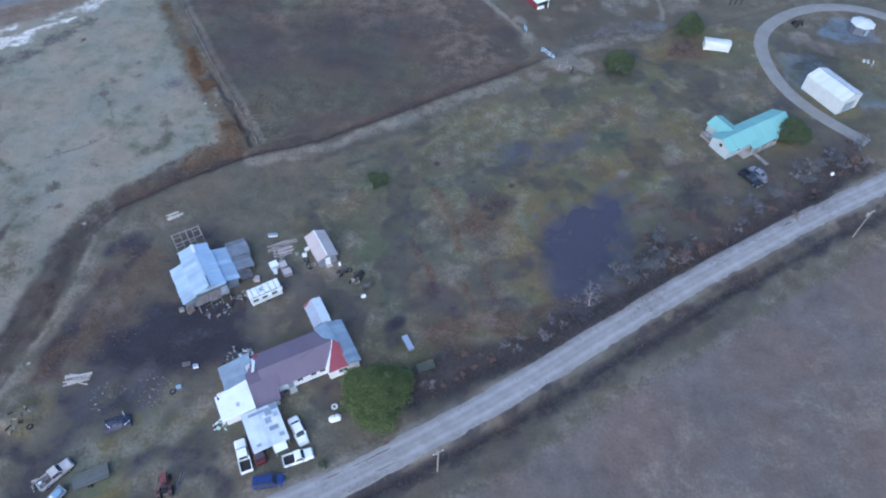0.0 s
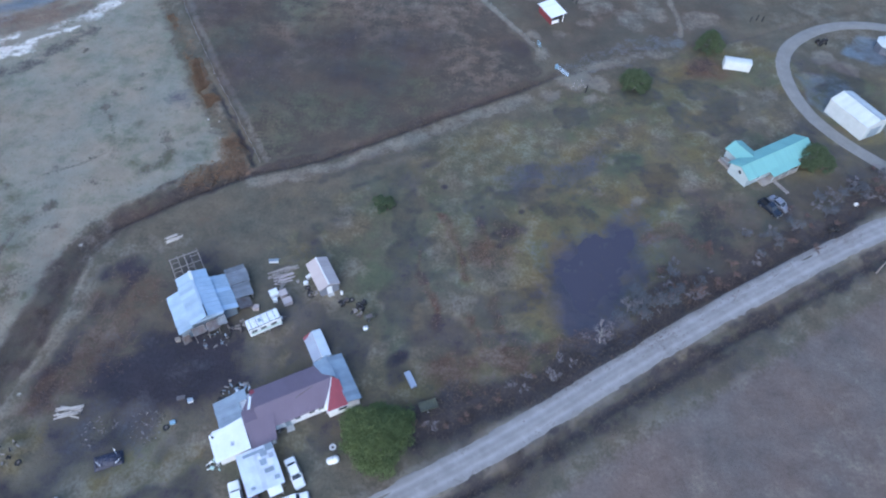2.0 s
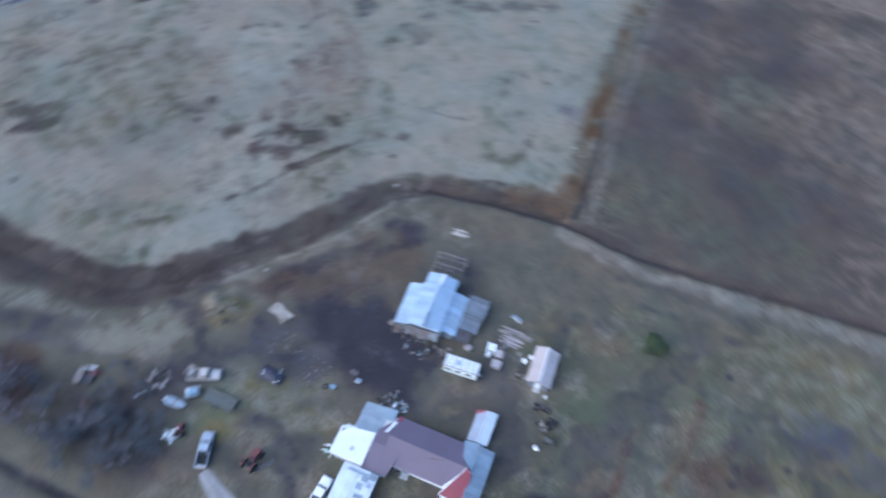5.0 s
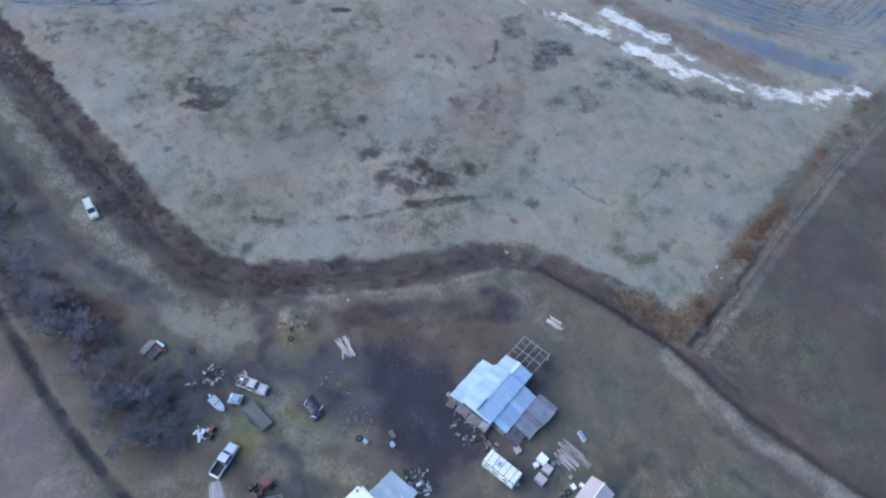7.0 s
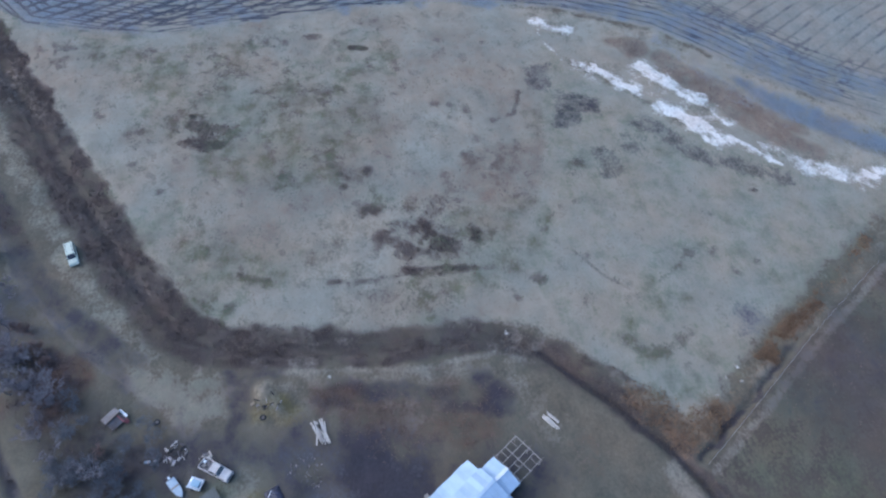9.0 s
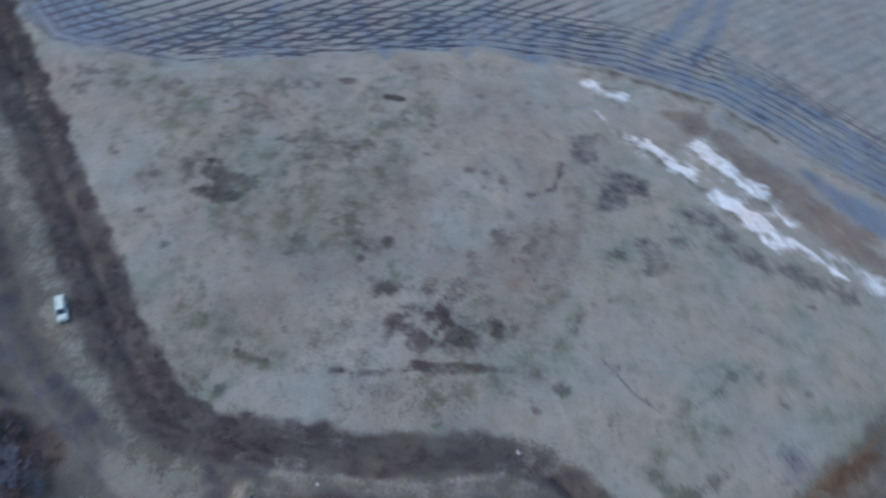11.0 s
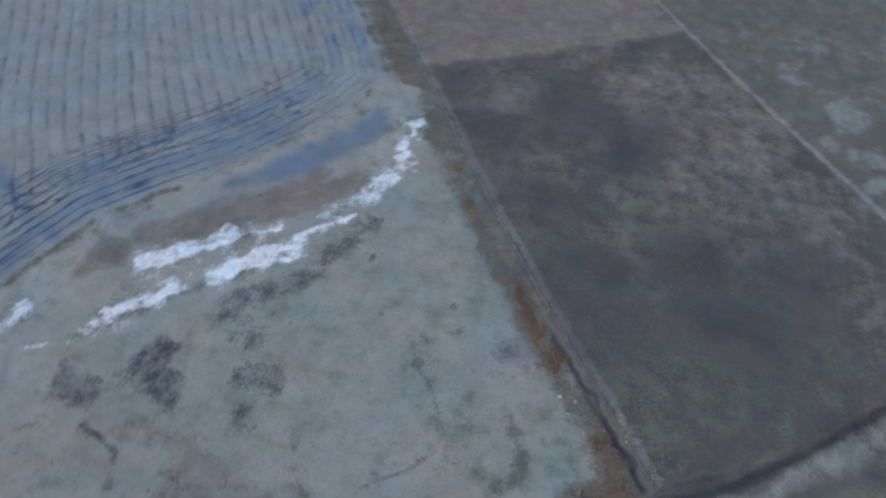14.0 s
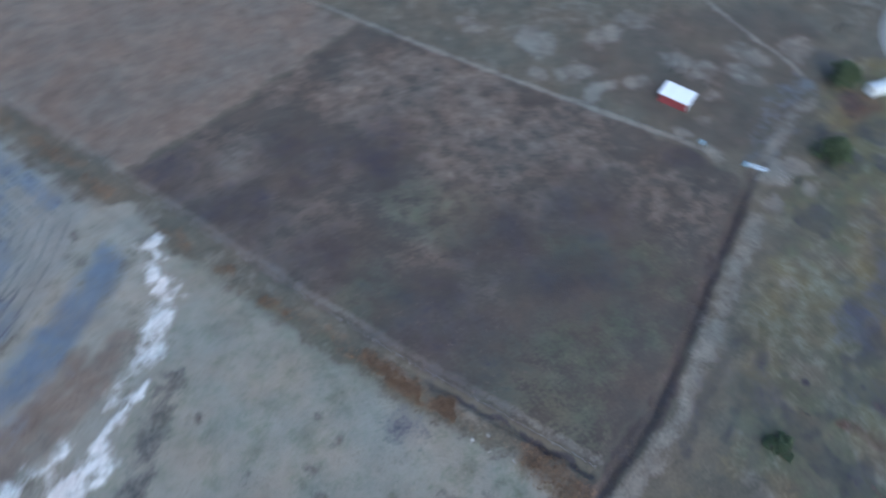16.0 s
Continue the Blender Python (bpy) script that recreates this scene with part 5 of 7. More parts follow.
    sheeted("roof", (4.7, 11.2, 2.05), (4.75, 5.9, 2.05), (6.4, 5.9, 2.85), (6.4, 11.5, 2.85), 6, LILAC, h, "pale lilac-grey metal slope")
    sheeted("roof", (8.05, 6.1, 2.05), (8.0, 11.9, 2.05), (6.4, 11.5, 2.85), (6.4, 5.9, 2.85), 6, WHITE_METAL, h, "white metal slope")
    part("patch", slab((4.68, 10.6, 2.14), (5.4, 10.9, 2.48), (6.2, 11.5, 2.86), (4.68, 11.25, 2.14), 0.04), RED_ROOF, h, "red corner sheet")
    # South-western wing
    part("wall", box(-8.4, -5.2, -4.3, -2.32, 0, 2.25), WHITE_WALL, h)
    sheeted("roof", (-8.9, -4.75, 2.3), (-4.9, -4.75, 2.3), (-4.0, -0.6, 3.21), (-8.9, -0.6, 3.21), 5, MAROON, h, "faded maroon porch roof")
    sheeted("roof", (-8.8, 1.6, 2.95), (-8.9, -0.7, 3.12), (-6.5, -0.7, 3.22), (-6.5, 4.6, 2.75), 3, MAROON, h)
    # Western rooms
    part("wall", box(-12.2, -6.5, 0.9, 4.6, 0, 2.45), WHITE_WALL, h)
    sheeted("roof", (-12.6, 5.3, 2.45), (-12.6, 0.5, 2.45), (-8.6, 0.5, 2.75), (-8.6, 5.5, 2.75), 6, DULL_GALV, h, "weathered grey metal roof", 0.06)
    part("patch", slab((-9.0, 3.6, 2.86), (-7.2, 3.6, 2.9), (-7.2, 5.7, 2.84), (-8.8, 5.6, 2.8), 0.05), DULL_GALV, h)
    part("wall", box(-14.0, -9.1, -4.2, 0.6, 0, 2.55), WHITE_WALL, h)
    sheeted("roof", (-14.5, 0.1, 2.62), (-14.5, -4.7, 2.62), (-8.95, -4.7, 2.85), (-8.95, 0.9, 2.85), 5, WHITE_METAL, h, "bright white metal roof")
    part("vent", rod((-14.0, -0.5, 2.6), (-14.0, -0.5, 3.1), 0.16, 0.16, 10), BLACK, h, "black roof vent")
    part("stain", slab((-11.7, -3.1, 2.78), (-11.2, -3.2, 2.80), (-11.1, -2.5, 2.80), (-11.6, -2.4, 2.78), 0.02), LILAC, h)
    part("flashing", slab((-0.2, 0.1, 3.42), (3.2, 0.9, 3.66), (3.2, 1.0, 3.69), (-0.2, 0.25, 3.47), 0.03), RUSTED, h, "dark patched seam")


farmhouse()


def carport():
    c = thing("carport", -24, 58, 28, "open carport with a patched galvanised roof beside the farmhouse", "carport", z=0)
    roof = sheeted("roof", (-11.6, -11.8, 2.35), (-5.8, -11.8, 2.35), (-5.8, -5.0, 2.75), (-11.6, -5.0, 2.75), 7, PALE_GALV, c, "patched galvanised roof", 0.05)
    for u, v, w, d, m in ((-7.5, -6.3, 1.1, 0.9, DULL_GALV), (-7.9, -7.6, 1.0, 1.0, DULL_GALV), (-6.9, -8.0, 0.9, 1.1, WHITE_METAL), (-7.4, -9.1, 1.5, 0.7, DULL_GALV), (-6.5, -7.0, 0.7, 0.8, LILAC), (-8.3, -6.7, 0.6, 0.5, WHITE_METAL), (-6.6, -10.6, 0.8, 0.7, DULL_GALV), (-10.4, -10.9, 0.7, 0.5, DULL_GALV),
                          (-8.9, -5.7, 3.4, 0.5, DULL_GALV), (-6.5, -5.6, 1.2, 1.1, DULL_GALV)):
        z = 2.35 + (v + 11.8) / 6.8 * 0.4 + 0.11
        part("patch", slab((u - w / 2, v - d / 2, z), (u + w / 2, v - d / 2, z), (u + w / 2, v + d / 2, z + d * 0.06), (u - w / 2, v + d / 2, z + d * 0.06), 0.03), m, roof)
    sheeted("awning", (-8.6, -13.0, 1.95), (-6.5, -13.0, 1.95), (-6.5, -11.4, 2.25), (-8.6, -11.4, 2.25), 2, WHITE_METAL, c, "small white awning")
    for u in (-11.3, -8.7, -6.1):
        for v in (-11.5, -8.2, -5.3):
            part("post", box(u - 0.06, u + 0.06, v - 0.06, v + 0.06, 0, 2.3 + (v + 11.8) * 0.055), GREY_WOOD, c)
    for u in (-8.5, -6.6):
        part("post", rod((u, -12.8, 0), (u, -12.8, 1.9), 0.04), GREY_WOOD, c)


carport()


# ---- the old metal barn ----
def barn():
    b = thing("metal_barn", -44.4, 76.0, 31, "sprawling old barn clad in bluish galvanised sheets with stepped lean-tos", "barn", z=0)
    part("wall", gable_block(-2.7, 2.7, -4.1, 4.1, 3.5, 4.2, "y"), DULL_GALV, b)
    sheeted("roof", (-2.9, 4.35, 3.5), (-2.9, -4.4, 3.5), (0, -4.4, 4.35), (0, 4.35, 4.35), 9, GALV, b, "bluish galvanised slope", 0.04)
    sheeted("roof", (2.9, -4.4, 3.5), (2.9, 4.35, 3.5), (0, 4.35, 4.35), (0, -4.4, 4.35), 9, GALV, b, "bluish galvanised slope", 0.04)
    part("ridge_cap", slab((-0.25, -4.4, 4.42), (0.25, -4.4, 4.42), (0.25, 4.4, 4.42), (-0.25, 4.4, 4.42), 0.05), GALV, b)
    part("gap", slab((0.06, -4.45, 4.455), (0.24, -4.45, 4.455), (0.24, -1.7, 4.455), (0.06, -1.7, 4.455), 0.03), BLACK, b, "dark split along the ridge")
    part("trim", slab((-2.95, -4.5, 3.58), (2.9, -4.5, 3.58), (2.9, -4.2, 3.66), (-2.95, -4.2, 3.66), 0.05), GALV, b, "pale eave strip")
    # western and eastern aisles
    part("wall", box(-5.0, -2.75, -4.2, 4.0, 0, 2.5), DULL_GALV, b)
    sheeted("roof", (-5.3, 4.1, 2.45), (-5.3, -4.6, 2.45), (-2.75, -4.6, 3.2), (-2.75, 4.1, 3.2), 9, GALV, b, "", 0.05)
    part("wall", box(2.75, 5.2, -3.3, 4.3, 0, 2.4), DULL_GALV, b)
    sheeted("roof", (5.6, -3.6, 2.35), (5.6, 4.7, 2.35), (2.75, 4.7, 3.1), (2.75, -3.6, 3.1), 8, GALV, b, "", 0.05)
    # northern hall
    part("wall", gable_block(-2.6, 2.6, 4.15, 7.0, 2.7, 3.35, "y"), DULL_GALV, b)
    sheeted("roof", (-2.8, 7.3, 2.65), (-2.8, 4.4, 2.65), (0, 4.4, 3.45), (0, 7.3, 3.45), 3, GALV, b)
    sheeted("roof", (2.8, 4.4, 2.65), (2.8, 7.3, 2.65), (0, 7.3, 3.45), (0, 4.4, 3.45), 3, GALV, b)
    part("ridge_cap", slab((-0.3, 4.4, 3.53), (0.3, 4.4, 3.53), (0.3, 7.35, 3.53), (-0.3, 7.35, 3.53), 0.05), WHITE_METAL, b, "bright ridge strip")
    # sagging outer lean-to, with sheets missing
    for k, (u0, u1, v0, v1, z0, z1) in enumerate(((5.7, 9.4, 1.6, 5.6, 2.3, 1.9), (5.7, 9.0, -1.6, 1.55, 2.2, 1.7), (5.7, 8.0, -4.0, -1.65, 2.1, 1.3))):
        sheeted("lean_to_roof", (u1, v0, z1), (u1, v1, z1 + 0.1), (u0, v1, z0), (u0, v0, z0 - 0.05), 4, OLD_SHEET if k < 2 else RUSTED, b, "dull sagging lean-to sheets", 0.10)
    for u, v in ((9.0, 5.3), (9.0, 1.8), (8.7, -1.2), (7.7, -3.6)):
        part("post", rod((u, v, 0), (u, v, 1.7), 0.09, 0.08), GREY_WOOD, b)
    # torn sheets along the southern side
    for u0, v0, u1, v1, z0, z1, m in ((-3.2, -5.9, -0.9, -4.5, 2.0, 2.7, RUSTED), (-0.7, -6.0, 1.4, -4.5, 2.0, 2.8, RUSTED), (1.5, -5.6, 2.9, -4.4, 2.0, 2.8, OLD_SHEET), (-5.2, -5.6, -3.8, -4.6, 0.6, 1.6, RUSTED)):
        sheeted("lean_to_roof", (u0, v0, z0), (u1, v0 + 0.3, z0 - 0.2), (u1, v1, z1), (u0, v1, z1 - 0.1), 2, m, b, "torn lean-to sheet", 0.10)
    for u in (-3.0, -0.8, 1.2, 2.7):
        part("post", rod((u, -6.0, 0), (u, -6.0, 1.75), 0.08, 0.07), GREY_WOOD, b)


barn()


def bare_frame():
    f = thing("timber_frame", -44.4, 76.0, 31, "bare roof frame of weathered timber beside the barn", "frame", z=0)
    for u in (-2.6, -1.1, 0.1, 1.2, 2.7):
        part("rafter", box(u - 0.05, u + 0.05, 7.5, 12.6 + 0.5 * math.sin(5 * u), 2.35, 2.48), GREY_WOOD, f)
    for v in (7.7, 10.0, 12.5):
        part("beam", box(-2.75 - 0.3 * math.sin(v), 2.8, v - 0.06, v + 0.06, 2.21, 2.34), GREY_WOOD, f)
    for u, v, w in ((-1.9, 11.2, 1.5), (0.65, 9.0, 1.1), (1.95, 11.4, 1.5), (-1.8, 8.9, 1.5)):
        part("purlin", box(u - w / 2, u + w / 2, v - 0.04, v + 0.04, 2.49, 2.56), GREY_WOOD, f)
    for u in (-2.6, 0.1, 2.7):
        for v in (7.7, 12.5):
            part("post", rod((u, v, 0), (u, v, 2.2), 0.09, 0.08), GREY_WOOD, f)


bare_frame()


# ---- smaller buildings ----
def garden_shed():
    s = thing("garden_shed", -23.8, 84.1, -60, "small grey shed with tan gable roof and white door", "shed", z=0)
    part("wall", gable_block(-3.2, 3.2, -1.8, 1.8, 2.3, 3.1, "x"), SHED_WALL, s, "blue-grey wall")
    sheeted("roof", (-3.5, -2.1, 2.25), (3.5, -2.1, 2.25), (3.5, 0, 3.2), (-3.5, 0, 3.2), 8, TAN_ROOF, s, "tan metal slope")
    sheeted("roof", (3.5, 2.1, 2.25), (-3.5, 2.1, 2.25), (-3.5, 0, 3.2), (3.5, 0, 3.2), 8, TAN_ROOF, s, "tan metal slope")
    part("ridge_cap", slab((-3.5, -0.12, 3.27), (3.5, -0.12, 3.27), (3.5, 0.12, 3.27), (-3.5, 0.12, 3.27), 0.05), WHITE_METAL, s, "pale ridge cap")
    door = part("door", box(3.16, 3.27, -0.5, 0.5, 0.1, 2.1), WHITE_METAL, s, "white door")
    part("handle", box(3.27, 3.33, 0.32, 0.4, 1.0, 1.08), CHROME, door)
    part("step", soft_box(3.3, 4.0, -0.6, 0.6, 0, 0.14, 0.03), CONCRETE, s)


garden_shed()


def teal_house():
    h = thing("teal_house", 67, 119.5, 31, "house with shaded walls painted pale grey, a teal metal roof and a front porch", "house", z=0)
    # Walls carry their shade as a duller, bluer white
    part("wall", gable_block(-6.15, 13.3, -2.3, 2.9, 2.5, 3.75, "x", 0.3), SHADED_SIDING, h, "white siding with its shade painted in as pale blue-grey")
    sheeted("roof", (-6.35, -2.9, 2.5), (13.4, -2.9, 2.5), (13.9, 0.3, 3.9), (-6.35, 0.3, 3.9), 20, TEAL, h, "teal metal slope")
    sheeted("roof", (13.7, 3.45, 2.5), (-6.35, 3.45, 2.5), (-6.35, 0.3, 3.9), (13.9, 0.3, 3.9), 20, TEAL, h, "teal metal slope")
    part("ridge_cap", slab((-6.35, 0.17, 3.96), (13.9, 0.17, 3.96), (13.9, 0.43, 3.96), (-6.35, 0.43, 3.96), 0.05), TEAL, h)
    part("wall", gable_block(-3.3, 1.1, 2.7, 7.0, 2.3, 3.2, "y"), SHADED_SIDING, h)
    sheeted("roof", (-3.65, 7.3, 2.3), (-3.65, 2.0, 2.3), (-1.1, 1.0, 3.4), (-1.1, 7.45, 3.4), 6, TEAL, h)
    sheeted("roof", (1.45, 2.0, 2.3), (1.45, 7.6, 2.3), (-1.1, 7.45, 3.4), (-1.1, 1.0, 3.4), 6, TEAL, h)
    part("vent", rod((-6.22, 0.1, 2.4), (-6.1, 0.1, 2.4), 0.42, 0.42, 14), GLASS, h, "round dark gable vent")
    for u in (-2.6, 9.6, 11.6):
        window(h, u, -2.3, 0.9, 1.1, 1.0, "-y")
    door = part("door", box(1.6, 2.5, -2.38, -2.28, 0.15, 2.15), GREY_WOOD, h, "brown front door")
    part("handle", box(2.35, 2.42, -2.45, -2.38, 1.05, 1.12), CHROME, door)
    # porch
    part("porch_floor", soft_box(-2.4, 7.9, -4.2, -2.32, 0.02, 0.3, 0.03), GREY_WOOD, h)
    sheeted("porch_roof", (-0.3, -4.35, 2.15), (8.1, -4.1, 2.15), (8.1, -2.6, 2.64), (-0.3, -2.6, 2.64), 7, TEAL, h)
    for u in (-0.1, 2.4, 4.9, 7.7):
        part("post", box(u - 0.06, u + 0.06, -4.12, -4.0, 0.3, 2.15), SHADED_SIDING, h)
    part("rail", box(2.5, 7.7, -4.1, -4.02, 1.0, 1.08), SHADED_SIDING, h)
    part("deck", soft_box(-5.6, -3.4, 3.0, 6.4, 0.02, 0.5, 0.03), GREY_WOOD, h, "grey back deck")
    for v in (3.1, 6.3):
        part("post", box(-5.55, -5.45, v - 0.05, v + 0.05, 0.5, 1.4), GREY_WOOD, h)
    part("rail", box(-5.55, -5.47, 3.1, 6.3, 1.36, 1.44), SHADED_SIDING, h)
    part("path", soft_box(0.6, 1.6, -8.2, -4.25, 0.0, 0.06, 0.02), GREY_WOOD, h, "weathered boardwalk")


teal_house()


def long_barn():
    b = thing("long_white_barn", 93.9, 137.7, -62, "long white metal barn beside the gravel loop", "barn", z=0)
    part("wall", gable_block(-5.6, 5.6, -3.3, 3.3, 3.9, 5.0, "x"), CHALKY_METAL, b, "white metal wall")
    sheeted("roof", (-5.7, -3.45, 3.92), (5.7, -3.45, 3.92), (5.7, 0, 5.15), (-5.7, 0, 5.15), 12, CHALKY_METAL, b, "white metal slope")
    sheeted("roof", (5.7, 3.45, 3.92), (-5.7, 3.45, 3.92), (-5.7, 0, 5.15), (5.7, 0, 5.15), 12, CHALKY_METAL, b, "white metal slope")
    part("ridge_cap", slab((-5.7, -0.14, 5.2), (5.7, -0.14, 5.2), (5.7, 0.14, 5.2), (-5.7, 0.14, 5.2), 0.05), DULL_GALV, b, "grey ridge cap")
    door = part("roller_door", box(5.58, 5.66, -1.5, 1.5, 0.05, 2.8), DULL_GALV, b, "grey roller door")
    for k in range(6):
        part("slat", box(5.66, 5.685, -1.45, 1.45, 0.15 + k * 0.44, 0.50 + k * 0.44), DULL_GALV, door)
    part("trim", box(5.59, 5.7, -1.7, -1.52, 0, 3.0), DULL_GALV, b)
    part("trim", box(5.59, 5.7, 1.52, 1.7, 0, 3.0), DULL_GALV, b)


long_barn()


def container():
    c = thing("storage_container", 70.4, 156.5, -9, "long white storage container with a rounded roof", "container", z=None)
    part("body", soft_box(-3.3, 3.3, -1.3, 1.3, 0.25, 2.3, 0.05), CHALKY_METAL, c)
    bm = bmesh.new()
    rings = []
    for x in (-3.35, 3.35):
        rings.append([bm.verts.new((x, 1.35 * math.cos(a), 2.25 + 0.5 * math.sin(a))) for a in (math.pi * k / 10 for k in range(11))])
    bm.faces.new(rings[0])
    bm.faces.new(rings[1][::-1])
    for k in range(10):
        bm.faces.new((rings[0][k], rings[0][k + 1], rings[1][k + 1], rings[1][k]))
    bm.faces.new((rings[0][0], rings[1][0], rings[1][-1], rings[0][-1]))
    part("roof", bm, CHALKY_METAL, c)
    for x in (-3.0, 3.0):
        part("skid", box(x - 0.15, x + 0.15, -1.3, 1.3, 0, 0.26), GREY_WOOD, c)
    d = part("door", box(3.29, 3.36, -1.1, 1.1, 0.35, 2.15), CHALKY_METAL, c)
    part("latch", box(3.36, 3.41, -0.05, 0.05, 0.5, 2.0), CHROME, d)


container()


def small_hut():
    h = thing("eight_sided_hut", 112.7, 167.6, 12, "small eight-sided hut with pale roof standing in a puddle", "hut", z=-0.3)
    ring = [(3.0 * math.cos(math.pi / 8 + k * math.pi / 4), 3.0 * math.sin(math.pi / 8 + k * math.pi / 4)) for k in range(8)]
    # All sides take the dark tone of the shadowed side
    part("wall", prism(ring, 0, 2.5), SHADED_HUT_WALL, h, "hut wall with its shade painted in as dark slate-blue")
    for k in range(8):
        (ax, ay), (bx, by) = ring[k - 1], ring[k]
        part("roof_panel", slab((ax * 1.1, ay * 1.1, 2.45), (bx * 1.1, by * 1.1, 2.45), (bx * 0.06, by * 0.06, 3.5), (ax * 0.06, ay * 0.06, 3.5), 0.06), CHALKY_METAL, h)
    part("finial", rod((0, 0, 3.4), (0, 0, 3.8), 0.15, 0.1), DULL_GALV, h)
    door = part("door", box(-0.5, 0.5, -2.84, -2.74, 0.1, 2.1), DULL_GALV, h, "grey door")
    part("handle", box(0.3, 0.38, -2.9, -2.84, 1.0, 1.1), CHROME, door)


small_hut()


def red_shelter():
    s = thing("red_shelter", 24.5, 175.7, -64, "open-fronted red farm shelter with a white metal roof", "shelter")
    part("wall", box(-3.3, 3.3, -1.95, -1.85, 0, 2.3), RED_PAINT, s, "red back wall")
    part("wall", box(-3.35, -3.25, -1.9, 1.7, 0, 2.5), RED_PAINT, s, "red end wall")
    part("wall", box(0.2, 0.3, -1.9, 1.7, 0, 2.5), RED_PAINT, s)
    sheeted("roof", (-3.7, -2.3, 2.4), (3.7, -2.3, 2.4), (3.7, 2.3, 2.95), (-3.7, 2.3, 2.95), 8, WHITE_METAL, s, "white metal roof")
    for x in (-3.2, 0.0, 3.2):
        part("post", box(x - 0.07, x + 0.07, 1.7, 1.84, 0, 2.85), WHITE_WALL, s)
    part("gate", box(3.3, 3.36, -1.7, 0.4, 0.2, 1.2), WHITE_METAL, s, "white panel")


red_shelter()


# ---- vehicles ----
def loft(stations, bm=None):
    """A body through cross-sections (x, half width at the sill, half width at the top, low, high)."""
    bm = bm or bmesh.new()
    rings = []
    for x, w0, w1, lo, hi in stations:
        m = lo + (hi - lo) * 0.55
        pts = [(-w0 * 0.9, lo), (w0 * 0.9, lo), (w0, lo + 0.12), (w0, m), (w1, hi - 0.03), (w1 * 0.9, hi), (-w1 * 0.9, hi), (-w1, hi - 0.03), (-w0, m), (-w0, lo + 0.12)]
        rings.append([bm.verts.new((x, y, z)) for y, z in pts])
    n = len(rings[0])
    bm.faces.new(rings[0])
    bm.faces.new(rings[-1][::-1])
    for a, b in zip(rings, rings[1:]):
        for k in range(n):
            bm.faces.new((a[k - 1], b[k - 1], b[k], a[k]))
    return bm


def wheels(car, xs, half, r=0.36):
    for x in xs:
        for y in (-half, half):
            s = 1 if y > 0 else -1
            tyre = part("wheel", rod((x, y - s * 0.22, r), (x, y, r), r, r, 16), BLACK, car, "black tyre")
            part("rim", rod((x, y - s * 0.02, r), (x, y + s * 0.015, r), r * 0.6, r * 0.55, 12), CHROME, tyre)


def lamps(car, front, back, half, z):
    for y in (-half, half):
        part("headlight", soft_box(front - 0.06, front + 0.02, y - 0.18, y + 0.18, z, z + 0.17, 0.02), WHITE_PLASTIC, car)
        part("tail_light", soft_box(back - 0.02, back + 0.06, y - 0.1, y + 0.1, z, z + 0.28, 0.02), RED_PAINT, car)


def greenhouse(car, x0, x1, half, low, high, front_rake, back_rake, material):
    """The cabin: roof and pillars with panes between them."""
    tops = half * 0.84
    hexa_low = [(x0, -half, low), (x1, -half, low), (x1, half, low), (x0, half, low)]
    a, b = x0 + back_rake, x1 - front_rake
    hexa_top = [(a, -tops, high), (b, -tops, high), (b, tops, high), (a, tops, high)]
    cab = part("cab", hexa(bmesh.new(), hexa_low, hexa_top), material, car)
    part("roof_panel", soft_box(a - 0.04, b + 0.04, -tops - 0.03, tops + 0.03, high - 0.02, high + 0.06, 0.025), material, cab)

    def pane(name, p, q, s, t, out):
        p, q, s, t = (Vector(v) for v in (p, q, s, t))
        c = (p + q + s + t) / 4
        ring = [c + (v - c) * 0.86 + Vector(out) * 0.012 for v in (p, q, s, t)]
        part(name, slab(*ring, 0.02), GLASS, cab)

    L, T = hexa_low, hexa_top
    pane("windshield", L[1], L[2], T[2], T[1], (1, 0, 0.6))
    pane("rear_window", L[3], L[0], T[0], T[3], (-1, 0, 0.6))
    pane("side_window", L[0], L[1], T[1], T[0], (0, -1, 0.3))
    pane("side_window", L[2], L[3], T[3], T[2], (0, 1, 0.3))
    return cab


